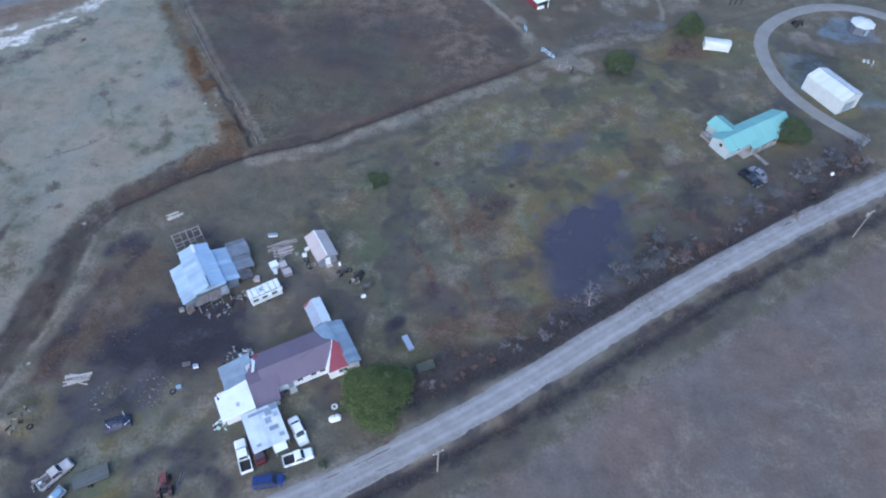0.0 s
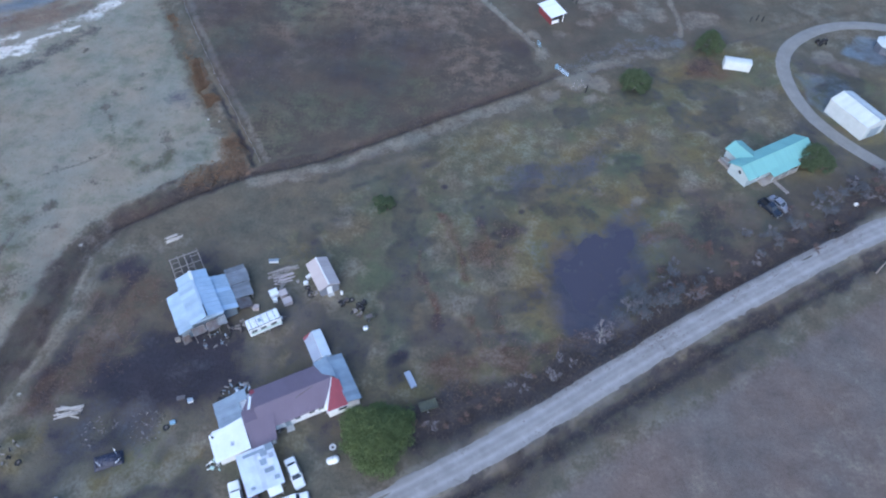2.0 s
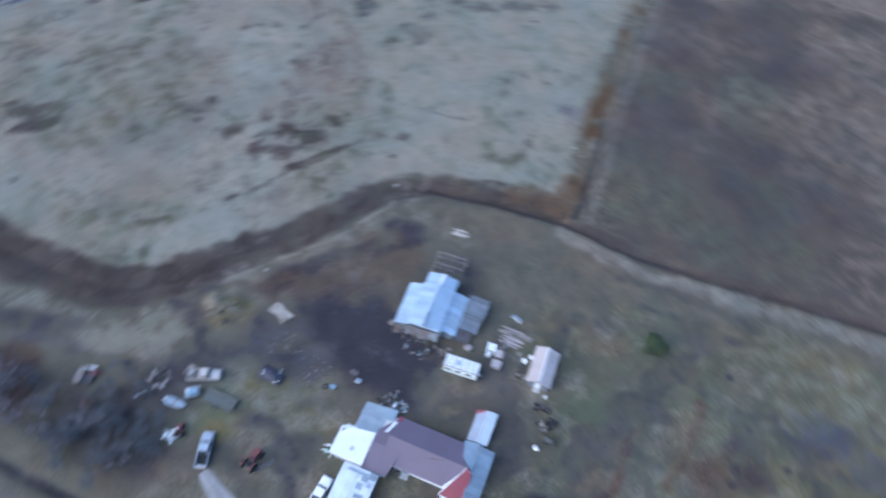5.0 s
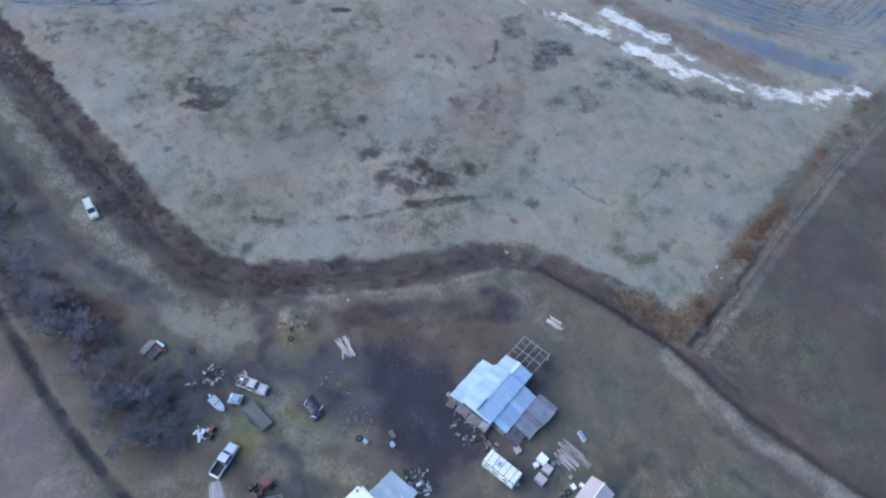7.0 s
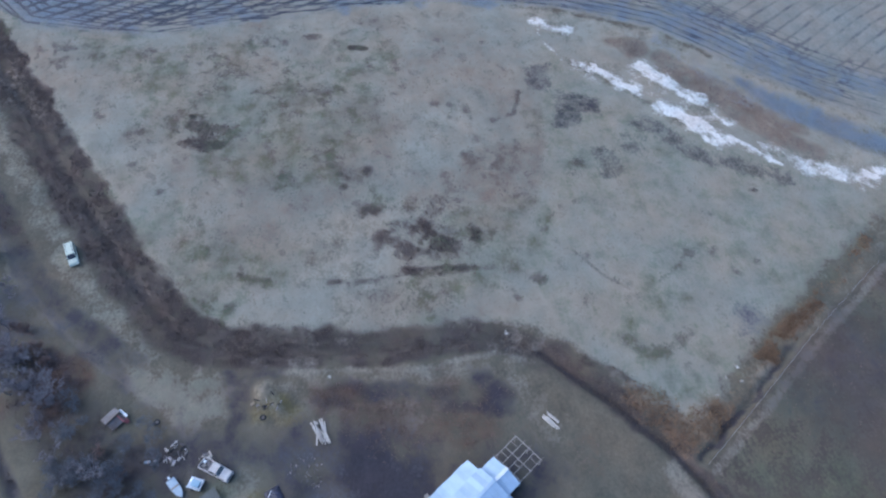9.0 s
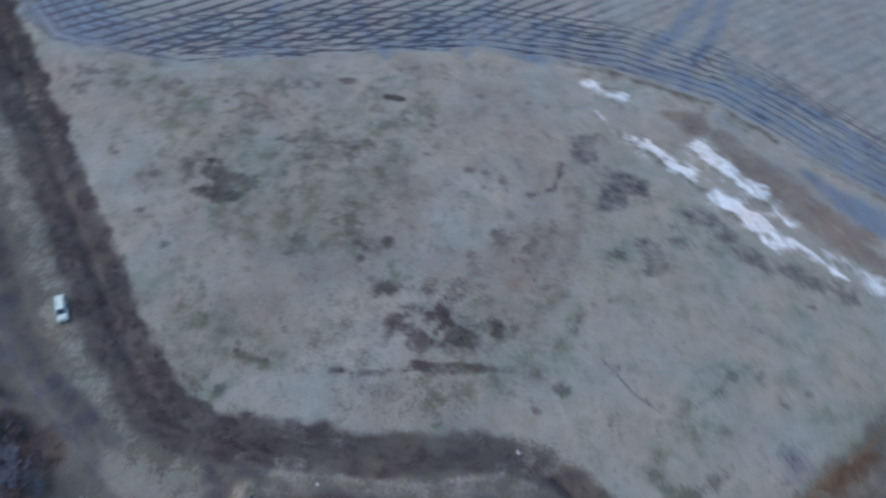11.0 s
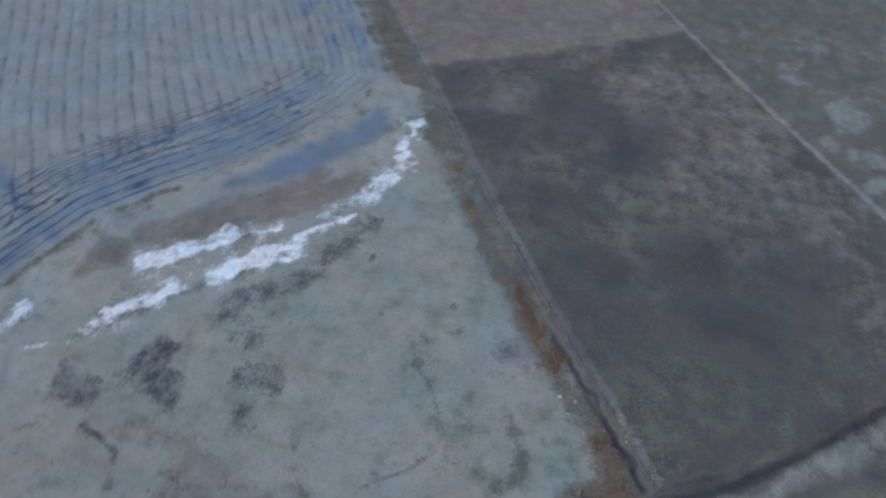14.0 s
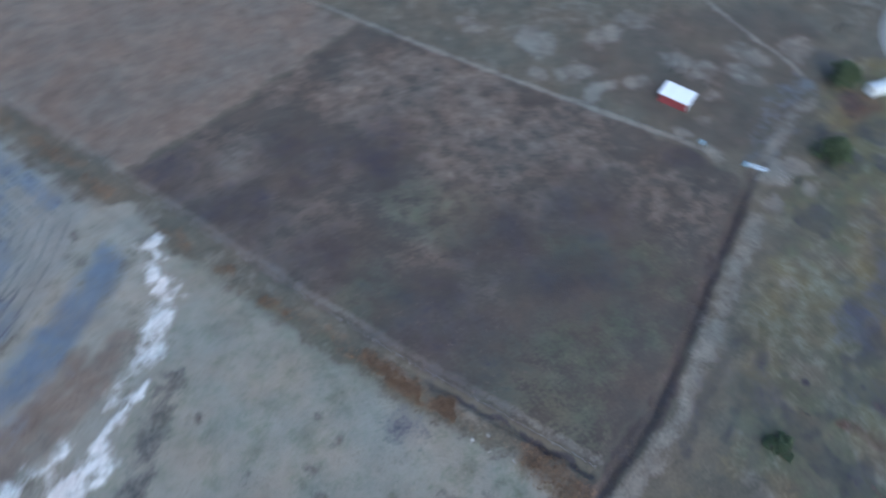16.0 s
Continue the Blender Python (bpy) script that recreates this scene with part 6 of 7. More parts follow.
def pickup(x, y, turn, material, label, length=5.6, bed=BLACK, category="pickup truck"):
    c = thing("pickup_truck", x, y, turn, label, category)
    k = length / 5.6
    f, r = 2.8 * k, -2.8 * k
    part("body", loft([(f, 0.80, 0.72, 0.45, 0.85), (f - 0.15, 0.93, 0.80, 0.38, 1.00), (1.35 * k, 0.95, 0.84, 0.35, 1.10), (0.9 * k, 0.95, 0.88, 0.35, 1.12), (-0.75 * k, 0.95, 0.9, 0.35, 1.12)]), material, c)
    greenhouse(c, -0.78 * k, 1.25 * k, 0.86, 1.08, 1.72, 0.55, 0.18, material)
    part("hood", soft_box(1.3 * k, f - 0.12, -0.72, 0.72, 1.02, 1.12, 0.04), material, c)
    # The open bed
    part("bed_floor", box(r + 0.08, -0.78 * k, -0.86, 0.86, 0.50, 0.62), bed, c, "dark bed liner")
    for s in (-1, 1):
        part("bed_side", soft_box(r, -0.76 * k, min(s * 0.82, s * 0.95), max(s * 0.82, s * 0.95), 0.42, 1.12, 0.03), material, c)
    part("tailgate", soft_box(r - 0.02, r + 0.09, -0.86, 0.86, 0.5, 1.10, 0.02), material, c)
    part("bumper", soft_box(f - 0.05, f + 0.12, -0.88, 0.88, 0.40, 0.62, 0.04), CHROME, c)
    part("bumper", soft_box(r - 0.16, r, -0.85, 0.85, 0.42, 0.60, 0.04), CHROME, c)
    part("grille", box(f - 0.03, f + 0.03, -0.45, 0.45, 0.66, 0.84), BLACK, c)
    wheels(c, (1.75 * k, -1.75 * k), 0.97)
    lamps(c, f - 0.02, r + 0.02, 0.66, 0.68)
    for s in (-1, 1):
        part("mirror", soft_box(0.72 * k, 0.86 * k, min(s * 0.95, s * 1.15), max(s * 0.95, s * 1.15), 1.12, 1.28, 0.02), BLACK, c)
    return c


def car(x, y, turn, material, label, length=4.9, kind="sedan", category="car"):
    c = thing("parked_car" if kind == "sedan" else "parked_van", x, y, turn, label, category)
    k = length / 4.9
    f, r = 2.45 * k, -2.45 * k
    part("body", loft([(f, 0.76, 0.68, 0.40, 0.72), (f - 0.18, 0.88, 0.76, 0.33, 0.86), (1.2 * k, 0.91, 0.82, 0.30, 0.98), (0, 0.92, 0.86, 0.30, 1.02), (-1.4 * k, 0.91, 0.82, 0.30, 1.02), (r + 0.12, 0.88, 0.76, 0.34, 0.95), (r, 0.80, 0.70, 0.42, 0.82)]), material, c)
    if kind == "sedan":
        greenhouse(c, -1.55 * k, 1.25 * k, 0.84, 0.98, 1.46, 0.75, 0.65, material)
        part("trunk_lid", soft_box(r + 0.2, -1.5 * k, -0.7, 0.7, 0.94, 1.03, 0.03), material, c)
    else:
        greenhouse(c, r + 0.12, 1.35 * k, 0.86, 0.98, 1.74, 0.7, 0.25, material)
        for s in (-0.55, 0.55):
            part("roof_rail", box(-1.8 * k, 0.3 * k, s - 0.03, s + 0.03, 1.78, 1.84), BLACK, c)
    part("hood", soft_box(1.3 * k, f - 0.2, -0.68, 0.68, 0.88, 0.97, 0.03), material, c)
    part("bumper", soft_box(f - 0.05, f + 0.08, -0.8, 0.8, 0.34, 0.56, 0.04), material, c)
    part("bumper", soft_box(r - 0.08, r + 0.05, -0.8, 0.8, 0.36, 0.58, 0.04), material, c)
    wheels(c, (1.5 * k, -1.5 * k), 0.93, 0.33)
    lamps(c, f - 0.04, r + 0.04, 0.6, 0.6)
    for s in (-1, 1):
        part("mirror", soft_box(0.80 * k, 0.92 * k, min(s * 0.9, s * 1.07), max(s * 0.9, s * 1.07), 0.98, 1.12, 0.02), material, c)
    return c


G = "vehicles parked at the farmhouse"
pickup(-30.75, 42.45, 114, WHITE_CAR, "white full-size pickup truck with an open dark bed")
pickup(-22.1, 42.45, 21, WHITE_CAR, "small white pickup truck with a black bed", 4.7)
car(-22.75, 46.9, -59, WHITE_CAR, "long white sedan parked by the carport", 5.1)
car(-26.1, 38.5, 12.6, BLUE_CAR, "dark blue minivan parked at the end of the road", 4.9, "van", "van")
car(-28.6, 43.2, 118, MAROON_CAR, "dark red car half hidden under the carport", 4.4)
pickup(-47.7, 32.5, 137, SILVER_CAR, "silver-grey pickup truck with an open black bed", 5.5)
old_truck = pickup(-58.9, 38.7, 51, OLD_WHITE, "old white pickup truck with rusty junk in its bed", 5.3, RUSTED)
pickup(66.7, 107.9, -56, DARK_CAR, "black pickup truck beside the teal house", 5.2)
car(69.0, 109.3, -56, GREY_CAR, "silver-grey car beside a black pickup", 4.8)
car(-105.9, 14.7, 14, VAN_PAINT, "pale green van abandoned in the grass", 5.0, "van", "van")


def camper():
    c = thing("camper_trailer", -32.8, 73.25, 32, "white camper trailer with a pale green side stripe", "camper")
    part("body", soft_box(-2.95, 2.95, -1.2, 1.2, 0.55, 2.65, 0.12), WHITE_METAL, c)
    for s in (-1, 1):
        part("stripe", box(-2.8, 2.8, min(s * 1.2, s * 1.215), max(s * 1.2, s * 1.215), 1.15, 1.5), MINT, c, "pale green stripe")
        for x in (-2.1, -0.4, 1.5):
            window(c, x, s * 1.2, 0.9, 0.5, 1.65, "+y" if s > 0 else "-y", "window", CHROME)
    for x in (-2.3, -1.2, -0.1, 1.0, 2.1):
        part("roof_batten", box(x - 0.05, x + 0.05, -1.1, 1.1, 2.645, 2.69), SHED_WALL, c, "dark grey batten")
    for x, y, w in ((-1.7, 0.1, 0.45), (0.45, -0.1, 0.5), (1.6, 0.3, 0.4)):
        part("roof_vent", soft_box(x - w / 2, x + w / 2, y - w / 2, y + w / 2, 2.645, 2.85, 0.04), WHITE_PLASTIC, c)
    part("air_conditioner", soft_box(-0.9, -0.3, -0.4, 0.4, 2.645, 2.92, 0.05), DULL_GALV, c)
    part("side_rail", box(-2.9, 2.9, -1.15, -1.05, 2.645, 2.70), BLACK, c)
    part("hitch", rod((2.9, 0.5, 0.5), (4.1, 0, 0.5), 0.06), RUSTED, c)
    part("hitch", rod((2.9, -0.5, 0.5), (4.1, 0, 0.5), 0.06), RUSTED, c)
    part("gas_bottle", rod((3.25, 0, 0.5), (3.25, 0, 1.0), 0.17, 0.15, 12), WHITE_PLASTIC, c)
    wheels(c, (-0.5, 0.45), 1.2, 0.34)


camper()

# ---- trees and brush ----
def limb_points(rng, start, heading, length, bend):
    pts, p, h = [Vector(start)], Vector(start), Vector(heading).normalized()
    n = 3
    for _ in range(n):
        h = (h + Vector((rng.uniform(-bend, bend), rng.uniform(-bend, bend), rng.uniform(-bend, bend) * 0.5))).normalized()
        p = p + h * (length / n)
        pts.append(p.copy())
    return pts, h


def tubes(bm, pts, r0, r1, sides):
    n = len(pts)
    rings = []
    for k, p in enumerate(pts):
        ahead = (pts[min(k + 1, n - 1)] - pts[max(k - 1, 0)]).normalized()
        u = ahead.orthogonal().normalized()
        v = ahead.cross(u)
        r = r0 + (r1 - r0) * k / (n - 1)
        rings.append([bm.verts.new(p + (u * math.cos(a) + v * math.sin(a)) * r) for a in (2 * math.pi * j / sides for j in range(sides))])
    for a, b in zip(rings, rings[1:]):
        for j in range(sides):
            bm.faces.new((a[j - 1], a[j], b[j], b[j - 1]))


def bare_crown(seed, tall, spread_, levels=4, twig=0.022):
    """Meshes of a leafless tree: trunk with limbs, and the fine twigs."""
    rng = random.Random(seed)
    trunk, twigs = bmesh.new(), bmesh.new()

    def grow(start, heading, length, radius, level):
        pts, h = limb_points(rng, start, heading, length, 0.25)
        tubes(trunk if level < 2 else twigs, pts if level < 3 else [pts[0], pts[-1]], radius, radius * 0.55, 6 if level == 0 else (4 if level < 2 else 3))
        if level >= levels:
            return
        for _ in range(rng.randint(4, 5) if level < levels - 1 else rng.randint(4, 6)):
            s = rng.uniform(0.35, 1.0)
            k = min(int(s * 3), 2)
            at = pts[k].lerp(pts[k + 1], s * 3 - k)
            side = Vector((rng.uniform(-1, 1), rng.uniform(-1, 1), rng.uniform(-0.1, 0.5))).normalized()
            grow(at, h * 0.55 + side * spread_, length * rng.uniform(0.48, 0.68), max(radius * 0.5, twig), level + 1)

    grow((0, 0, -0.1), (0, 0, 1), tall * 0.42, tall * 0.017, 0)
    return trunk, twigs


def bare_tree_kind(seed, tall, spread_, bark, twig_bark, label, levels=4, twig=0.022):
    trunk, twigs = bare_crown(seed, tall, spread_, levels, twig)
    t = tagged(new("bare_tree"), label, "tree", "leafless trees")
    part("trunk", trunk, bark, t)
    part("crown", twigs, twig_bark, t, "fine leafless twigs")
    return t


def needle_clumps(bm, rng, centre, size, count, leaf):
    for _ in range(count):
        while True:
            d = Vector((rng.uniform(-1, 1), rng.uniform(-1, 1), rng.uniform(-1, 1)))
            if 0.15 < d.length < 1:
                break
        p = Vector(centre) + Vector((d.x * size, d.y * size, d.z * size * 0.7))
        u = Vector((rng.uniform(-1, 1), rng.uniform(-1, 1), rng.uniform(-0.4, 0.8))).normalized()
        v = u.orthogonal().normalized()
        v.rotate(Matrix.Rotation(rng.uniform(0, 6.28), 3, u))
        s = leaf * rng.uniform(0.6, 1.3)
        a, b, c, d4 = (bm.verts.new(q) for q in (p - v * s * 0.35, p + u * s * 0.5 - v * s * 0.1, p + v * s * 0.35 + u * s * 0.1, p - u * s * 0.5 + v * s * 0.15))
        bm.faces.new((a, b, c, d4))


def evergreen(x, y, radius, tall, seed, material, label, clumps=60, leaves=110, leaf=0.34):
    rng = random.Random(seed)
    t = thing("evergreen_tree", x, y, rng.uniform(0, 360), label, "tree", "evergreen trees")
    trunk, crown = bmesh.new(), bmesh.new()
    tubes(trunk, [Vector((0, 0, -0.2)), Vector((0.1, 0, tall * 0.4)), Vector((0, 0.1, tall * 0.85))], radius * 0.07, radius * 0.02, 8)
    for k in range(clumps):
        a, rr = rng.uniform(0, 6.28), radius * math.sqrt(rng.random()) * rng.uniform(0.75, 1.0)
        top = tall * (1 - 0.72 * (rr / radius) ** 2)
        z = rng.uniform(max(0.12 * tall, top * 0.35), top) if k % 3 == 0 else top * rng.uniform(0.85, 1.0)
        wob = 1 + 0.16 * math.sin(a * 3 + seed) + 0.08 * math.sin(a * 7 + seed)
        c = Vector((rr * math.cos(a) * wob, rr * math.sin(a) * wob, z))
        if k % 2 == 0:
            tubes(trunk, [Vector((0, 0, max(0.5, z * 0.55))), c * 0.5 + Vector((0, 0, z * 0.32)), c], radius * 0.02, 0.02, 4)
        needle_clumps(crown, rng, c, radius * rng.uniform(0.14, 0.22), leaves, leaf)
    part("trunk", trunk, BARK, t, "grey-brown trunk and limbs")
    part("crown", crown, material, t, "dense green foliage")
    return t


evergreen(-10.5, 52.8, 5.8, 6.8, 5, NEEDLE, "large round evergreen tree beside the farmhouse", 420, 150, 0.22)
evergreen(64.5, 163.0, 3.8, 6.0, 6, DARK_NEEDLE, "evergreen tree beside a white container", 130, 110, 0.24)
evergreen(42.9, 146.0, 4.0, 5.5, 7, DARK_NEEDLE, "round evergreen tree at the edge of the lot", 140, 110, 0.24)
evergreen(79.6, 122.3, 4.2, 5.0, 8, DARK_NEEDLE, "dark evergreen tree at the corner of the teal house", 140, 110, 0.24)
evergreen(-14.2, 104.0, 2.5, 1.7, 9, DARK_NEEDLE, "low dark green bush in the grass", 60, 70, 0.24)
evergreen(-18.0, 41.6, 0.9, 0.9, 10, DARK_NEEDLE, "small clipped bush by the road", 16, 40, 0.2)

KINDS = [bare_tree_kind(21, 6.5, 0.95, BARK, TWIG, "leafless grey tree in a roadside thicket"),
         bare_tree_kind(22, 5.0, 1.1, BARK, TWIG, "leafless grey tree with a spreading crown"),
         bare_tree_kind(23, 4.0, 1.1, BARK, RED_TWIG, "leafless shrubby tree with reddish twigs"),
         bare_tree_kind(24, 7.0, 0.9, PALE_BARK, TWIG, "tall leafless tree with a pale trunk")]
KINDS.append(bare_tree_kind(29, 6.0, 1.05, BARK, PALE_TWIG, "pale leafless tree with a dense haze of fine twigs", 5, 0.0065))
KINDS[4].matrix_world = pose(37.5, 81.5, -0.1, 0, 0, 15)
KINDS[0].matrix_world = pose(33.5, 80.5, -0.1, 0, 0, 40)
KINDS[1].matrix_world = pose(39.5, 83.0, -0.1, 0, 0, 10)
KINDS[2].matrix_world = pose(47.5, 85.2, -0.1, 0, 0, 90)
KINDS[3].matrix_world = pose(27.6, 73.6, -0.2, 0, 0, 70)
tree_rng = random.Random(31)
SPOTS = [(34.5, 80.5, 4, 1.1), (31.0, 78.2, 4, 0.8), (42.5, 84.5, 4, 0.8), (36.0, 79.0, 4, 1.0), (35.0, 83.5, 4, 1.0), (40.5, 82.0, 4, 1.1), (78.0, 106.5, 4, 0.9), (83.0, 112.0, 4, 0.9), (87.0, 114.0, 4, 0.8), (51.5, 87.5, 2, 0.9), (55.5, 90.0, 2, 0.8), (60.0, 93.0, 1, 0.7), (18.4, 65.9, 3, 0.7), (14.0, 63.5, 1, 0.6),
         (9.0, 61.0, 2, 0.6), (4.0, 58.0, 2, 0.55), (22.5, 69.0, 1, 0.6), (65.5, 101.5, 1, 0.8), (70.0, 102.5, 0, 0.6), (76.0, 108.5, 1, 0.9), (81.0, 111.0, 0, 0.7), (86.0, 116.0, 1, 0.9), (92.0, 117.5, 2, 0.8),
         (97.0, 122.0, 1, 0.8), (74.0, 103.5, 2, 0.6), (80.0, 105.0, 2, 0.7)]
for k in range(150):
    s = tree_rng.random() ** 0.8
    x = -51 - 121 * s
    y = np.interp(x, [-169.5, -143.7, -121.1, -102.4, -90, -77.5, -62.9, -54.6, -50.5], [-31.4, -17.7, -7.6, 1.2, 6.3, 11.8, 19.2, 24.1, 25.6]) + tree_rng.uniform(-4.2, 4.2) * (1.1 if x > -80 else 0.8)
    SPOTS.append((x, float(y), tree_rng.choice((0, 0, 1, 1, 2)), tree_rng.uniform(0.85, 1.4)))
for k in range(34):
    SPOTS.append((tree_rng.uniform(-76, -52), tree_rng.uniform(14, 30), 4, tree_rng.uniform(0.6, 1.0)))
for k in range(40):
    f = tree_rng.random()
    x = 40 + 56 * f
    SPOTS.append((x, 82 + 0.62 * (x - 40) + tree_rng.uniform(-1, 7.5), tree_rng.choice((4, 4, 1, 2)), tree_rng.uniform(0.45, 0.85)))
for k in range(26):
    f = tree_rng.random()
    at = NORTH_SCRUB[min(int(f * len(NORTH_SCRUB)), len(NORTH_SCRUB) - 1)]
    SPOTS.append((at[0] + tree_rng.uniform(-3, 3), at[1] + tree_rng.uniform(-1.5, 3.5), tree_rng.choice((0, 1, 1, 2, 2)), tree_rng.uniform(0.4, 0.75)))
for x, y, k, s in SPOTS:
    copy_thing(KINDS[k], pose(x, y, height(x, y) - 0.1, tree_rng.uniform(-4, 4), tree_rng.uniform(-4, 4), tree_rng.uniform(0, 360)) @ Matrix.Scale(s, 4))


def tufts(name, where, count, tall, wide, material, label, seed):
    """Blades of dead growth scattered where the density map is high."""
    rng = np.random.RandomState(seed)
    inner = (X > DENSE_X[0]) & (X < DENSE_X[1]) & (Y > DENSE_Y[0]) & (Y < DENSE_Y[1])
    w = np.where(inner, where, 0)
    pick = rng.choice(len(X), count, p=w / w.sum())
    px, py, pz = X[pick] + rng.uniform(-0.4, 0.4, count), Y[pick] + rng.uniform(-0.4, 0.4, count), Z[pick]
    blades = 4
    verts = []
    for b in range(blades):
        a = rng.uniform(0, 6.283, count)
        h = tall * rng.uniform(0.5, 1.3, count)
        w0 = wide * rng.uniform(0.5, 1.2, count)
        lean = rng.uniform(0.2, 0.9, count) * h
        ox, oy = rng.uniform(-0.2, 0.2, count), rng.uniform(-0.2, 0.2, count)
        base = np.stack([px + ox, py + oy, pz - 0.05], 1)
        side = np.stack([-np.sin(a), np.cos(a), 0 * a], 1) * w0[:, None]
        tip = base + np.stack([np.cos(a) * lean, np.sin(a) * lean, h], 1)
        verts.append(np.stack([base - side, base + side, tip], 1))
    v = np.stack(verts, 1).reshape(-1, 3)
    me = sheet_mesh(name, v, np.arange(len(v)).reshape(-1, 3))
    me.materials.append(material)
    return tagged(new(name, me), label, "weeds", kind="stuff")


tufts("weed_growth", np.clip(cover["weeds"], 0, 1) ** 2 + 0.8 * np.clip(cover["scrub"], 0, 1) ** 2, 30000, 0.34, 0.06, WEED, "dark dead weeds along ditches and in the fields", 5)
tufts("sedge_growth", np.clip(cover["sedge"], 0, 1) ** 3, 3500, 0.4, 0.06, ORANGE_WEED, "orange-brown sedge along the field ditch", 6)
tufts("grass_growth", np.clip(cover["rust_weed"], 0, 1) ** 2 + 0.25 * np.clip(cover["tan_grass"], 0, 1) ** 2, 16000, 0.35, 0.06, RED_TWIG, "rust-brown dead growth", 7)

# ---- poles, gates and clutter ----
def utility_pole(x, y, turn, label):
    p = thing("utility_pole", x, y, turn, label, "pole", "utility poles")
    part("pole", rod((0, 0, -0.3), (0, 0, 8.0), 0.13, 0.09, 10), GREY_WOOD, p)
    arm = part("crossarm", box(-0.9, 0.9, -0.06, 0.06, 7.4, 7.54), GREY_WOOD, p)
    for k in (-0.8, 0.0, 0.8):
        part("insulator", rod((k, 0, 7.54), (k, 0, 7.74), 0.05, 0.04), WHITE_PLASTIC, arm)
    part("transformer", rod((0.05, 0.3, 6.2), (0.05, 0.3, 7.0), 0.2, 0.2, 12), DULL_GALV, p)


utility_pole(-0.1, 41.1, 30, "weathered grey wooden utility pole by the gravel road")
utility_pole(83.9, 92.4, 30, "weathered grey wooden utility pole by the gravel road")


def tube_gate(x, y, turn, length, material, label):
    g = thing("tube_gate", x, y, turn, label, "gate", "farm gates")
    for z in (0.3, 0.55, 0.8, 1.05, 1.3):
        part("rail", rod((-length / 2, 0, z), (length / 2, 0, z), 0.05, 0.05, 6), material, g)
    for u in (-length / 2, 0, length / 2):
        part("upright", rod((u, 0, 0), (u, 0, 1.35), 0.06, 0.06, 6), material, g)


tube_gate(20.6, 162.2, -64, 1.4, PALE_BLUE, "short faded blue tube gate at the field corner")
tube_gate(26.1, 150.8, -53, 3.6, GALV, "pale tube gate across the ditch")

for x, y, h in ((31.0, 184.2, 2.1), (32.0, 182.8, 2.3), (33.5, 184.9, 2.0), (31.2, 144.1, 2.0), (79.3, 177.9, 1.5), (81.2, 178.6, 1.7), (82.6, 178.2, 1.5)):
    p = thing("fence_post", x, y, 0, "dark old wooden fence post", "post", "old fence posts")
    part("post", rod((0, 0, -0.2), (0.15, 0.1, h), 0.19, 0.14, 7), CHARRED, p)


def fence_run(points, gap, seed):
    """Small posts with two wires along a field edge."""
    rng = random.Random(seed)
    f = tagged(new("wire_fence"), "thin field fence of weathered posts and wire", "fence")
    spots = []
    for (ax, ay), (bx, by) in zip(points, points[1:]):
        n = max(1, int(math.hypot(bx - ax, by - ay) / gap))
        spots += [(ax + (bx - ax) * k / n, ay + (by - ay) * k / n) for k in range(n)]
    for x, y in spots:
        z = height(x, y)
        part("post", rod((x, y, z - 0.2), (x + rng.uniform(-0.06, 0.06), y, z + 1.15), 0.05, 0.045, 5), GREY_WOOD, f)
    for lift in (0.55, 1.0):
        bm = bmesh.new()
        for (ax, ay), (bx, by) in zip(spots, spots[1:]):
            rod((ax, ay, height(ax, ay) + lift), (bx, by, height(bx, by) + lift), 0.008, 0.008, 3, bm)
        part("wire", bm, CHROME, f)


fence_run([(x + 1.0, y + 0.6) for x, y in FENCE[:8]], 6.0, 3)
fence_run(FAR_FENCE[:4], 6.0, 4)


def lumber_pile(x, y, turn, boards, length, label, seed, material=PALE_WOOD, spread_out=0.12, gap=0.26):
    rng = random.Random(seed)
    p = thing("lumber_pile", x, y, turn, label, "lumber", "piles of boards")
    for k in range(boards):
        u, v, a = rng.uniform(-0.5, 0.5), (k - boards / 2) * gap + rng.uniform(-0.1, 0.1), rng.uniform(-spread_out, spread_out)
        half = length * rng.uniform(0.35, 0.5)
        z = 0.05 + 0.09 * (k % 3)
        c, s = math.cos(a), math.sin(a)
        q = [(u + c * i - s * j, v + s * i + c * j, z + 0.09) for i, j in ((-half, -0.11), (half, -0.11), (half, 0.11), (-half, 0.11))]
        part("board", slab(*q, 0.07), material, p)


lumber_pile(-54.9, 92.6, 28, 6, 3.2, "small stack of pale boards on bare ground", 1)
lumber_pile(-61.6, 55.2, 12, 16, 4.2, "untidy heap of pale sawn boards on brown ground", 2, spread_out=0.42, gap=0.11)
lumber_pile(-32.6, 85.6, 24, 7, 4.8, "long grey boards stacked on the ground", 3, GREY_WOOD)
lumber_pile(-31.2, 84.2, 24, 6, 4.0, "long grey-pink boards stacked on the ground", 4, TAN_ROOF)
lumber_pile(-30.6, 86.6, 20, 4, 3.0, "loose grey boards on the ground", 5, GREY_WOOD)


def crate(x, y, turn, sx, sy, sz, material, label, name="crate", lid=None):
    c = thing(name, x, y, turn, label, name.replace("_", " "))
    part("body", soft_box(-sx / 2, sx / 2, -sy / 2, sy / 2, 0, sz, 0.04), material, c)
    part("lid", soft_box(-sx / 2 - 0.04, sx / 2 + 0.04, -sy / 2 - 0.04, sy / 2 + 0.04, sz, sz + 0.07, 0.02), lid or material, c)
    part("skid", box(-sx / 2, -sx / 2 + 0.12, -sy / 2 + 0.02, sy / 2 - 0.02, -0.08, 0.02), GREY_WOOD, c)
    return c


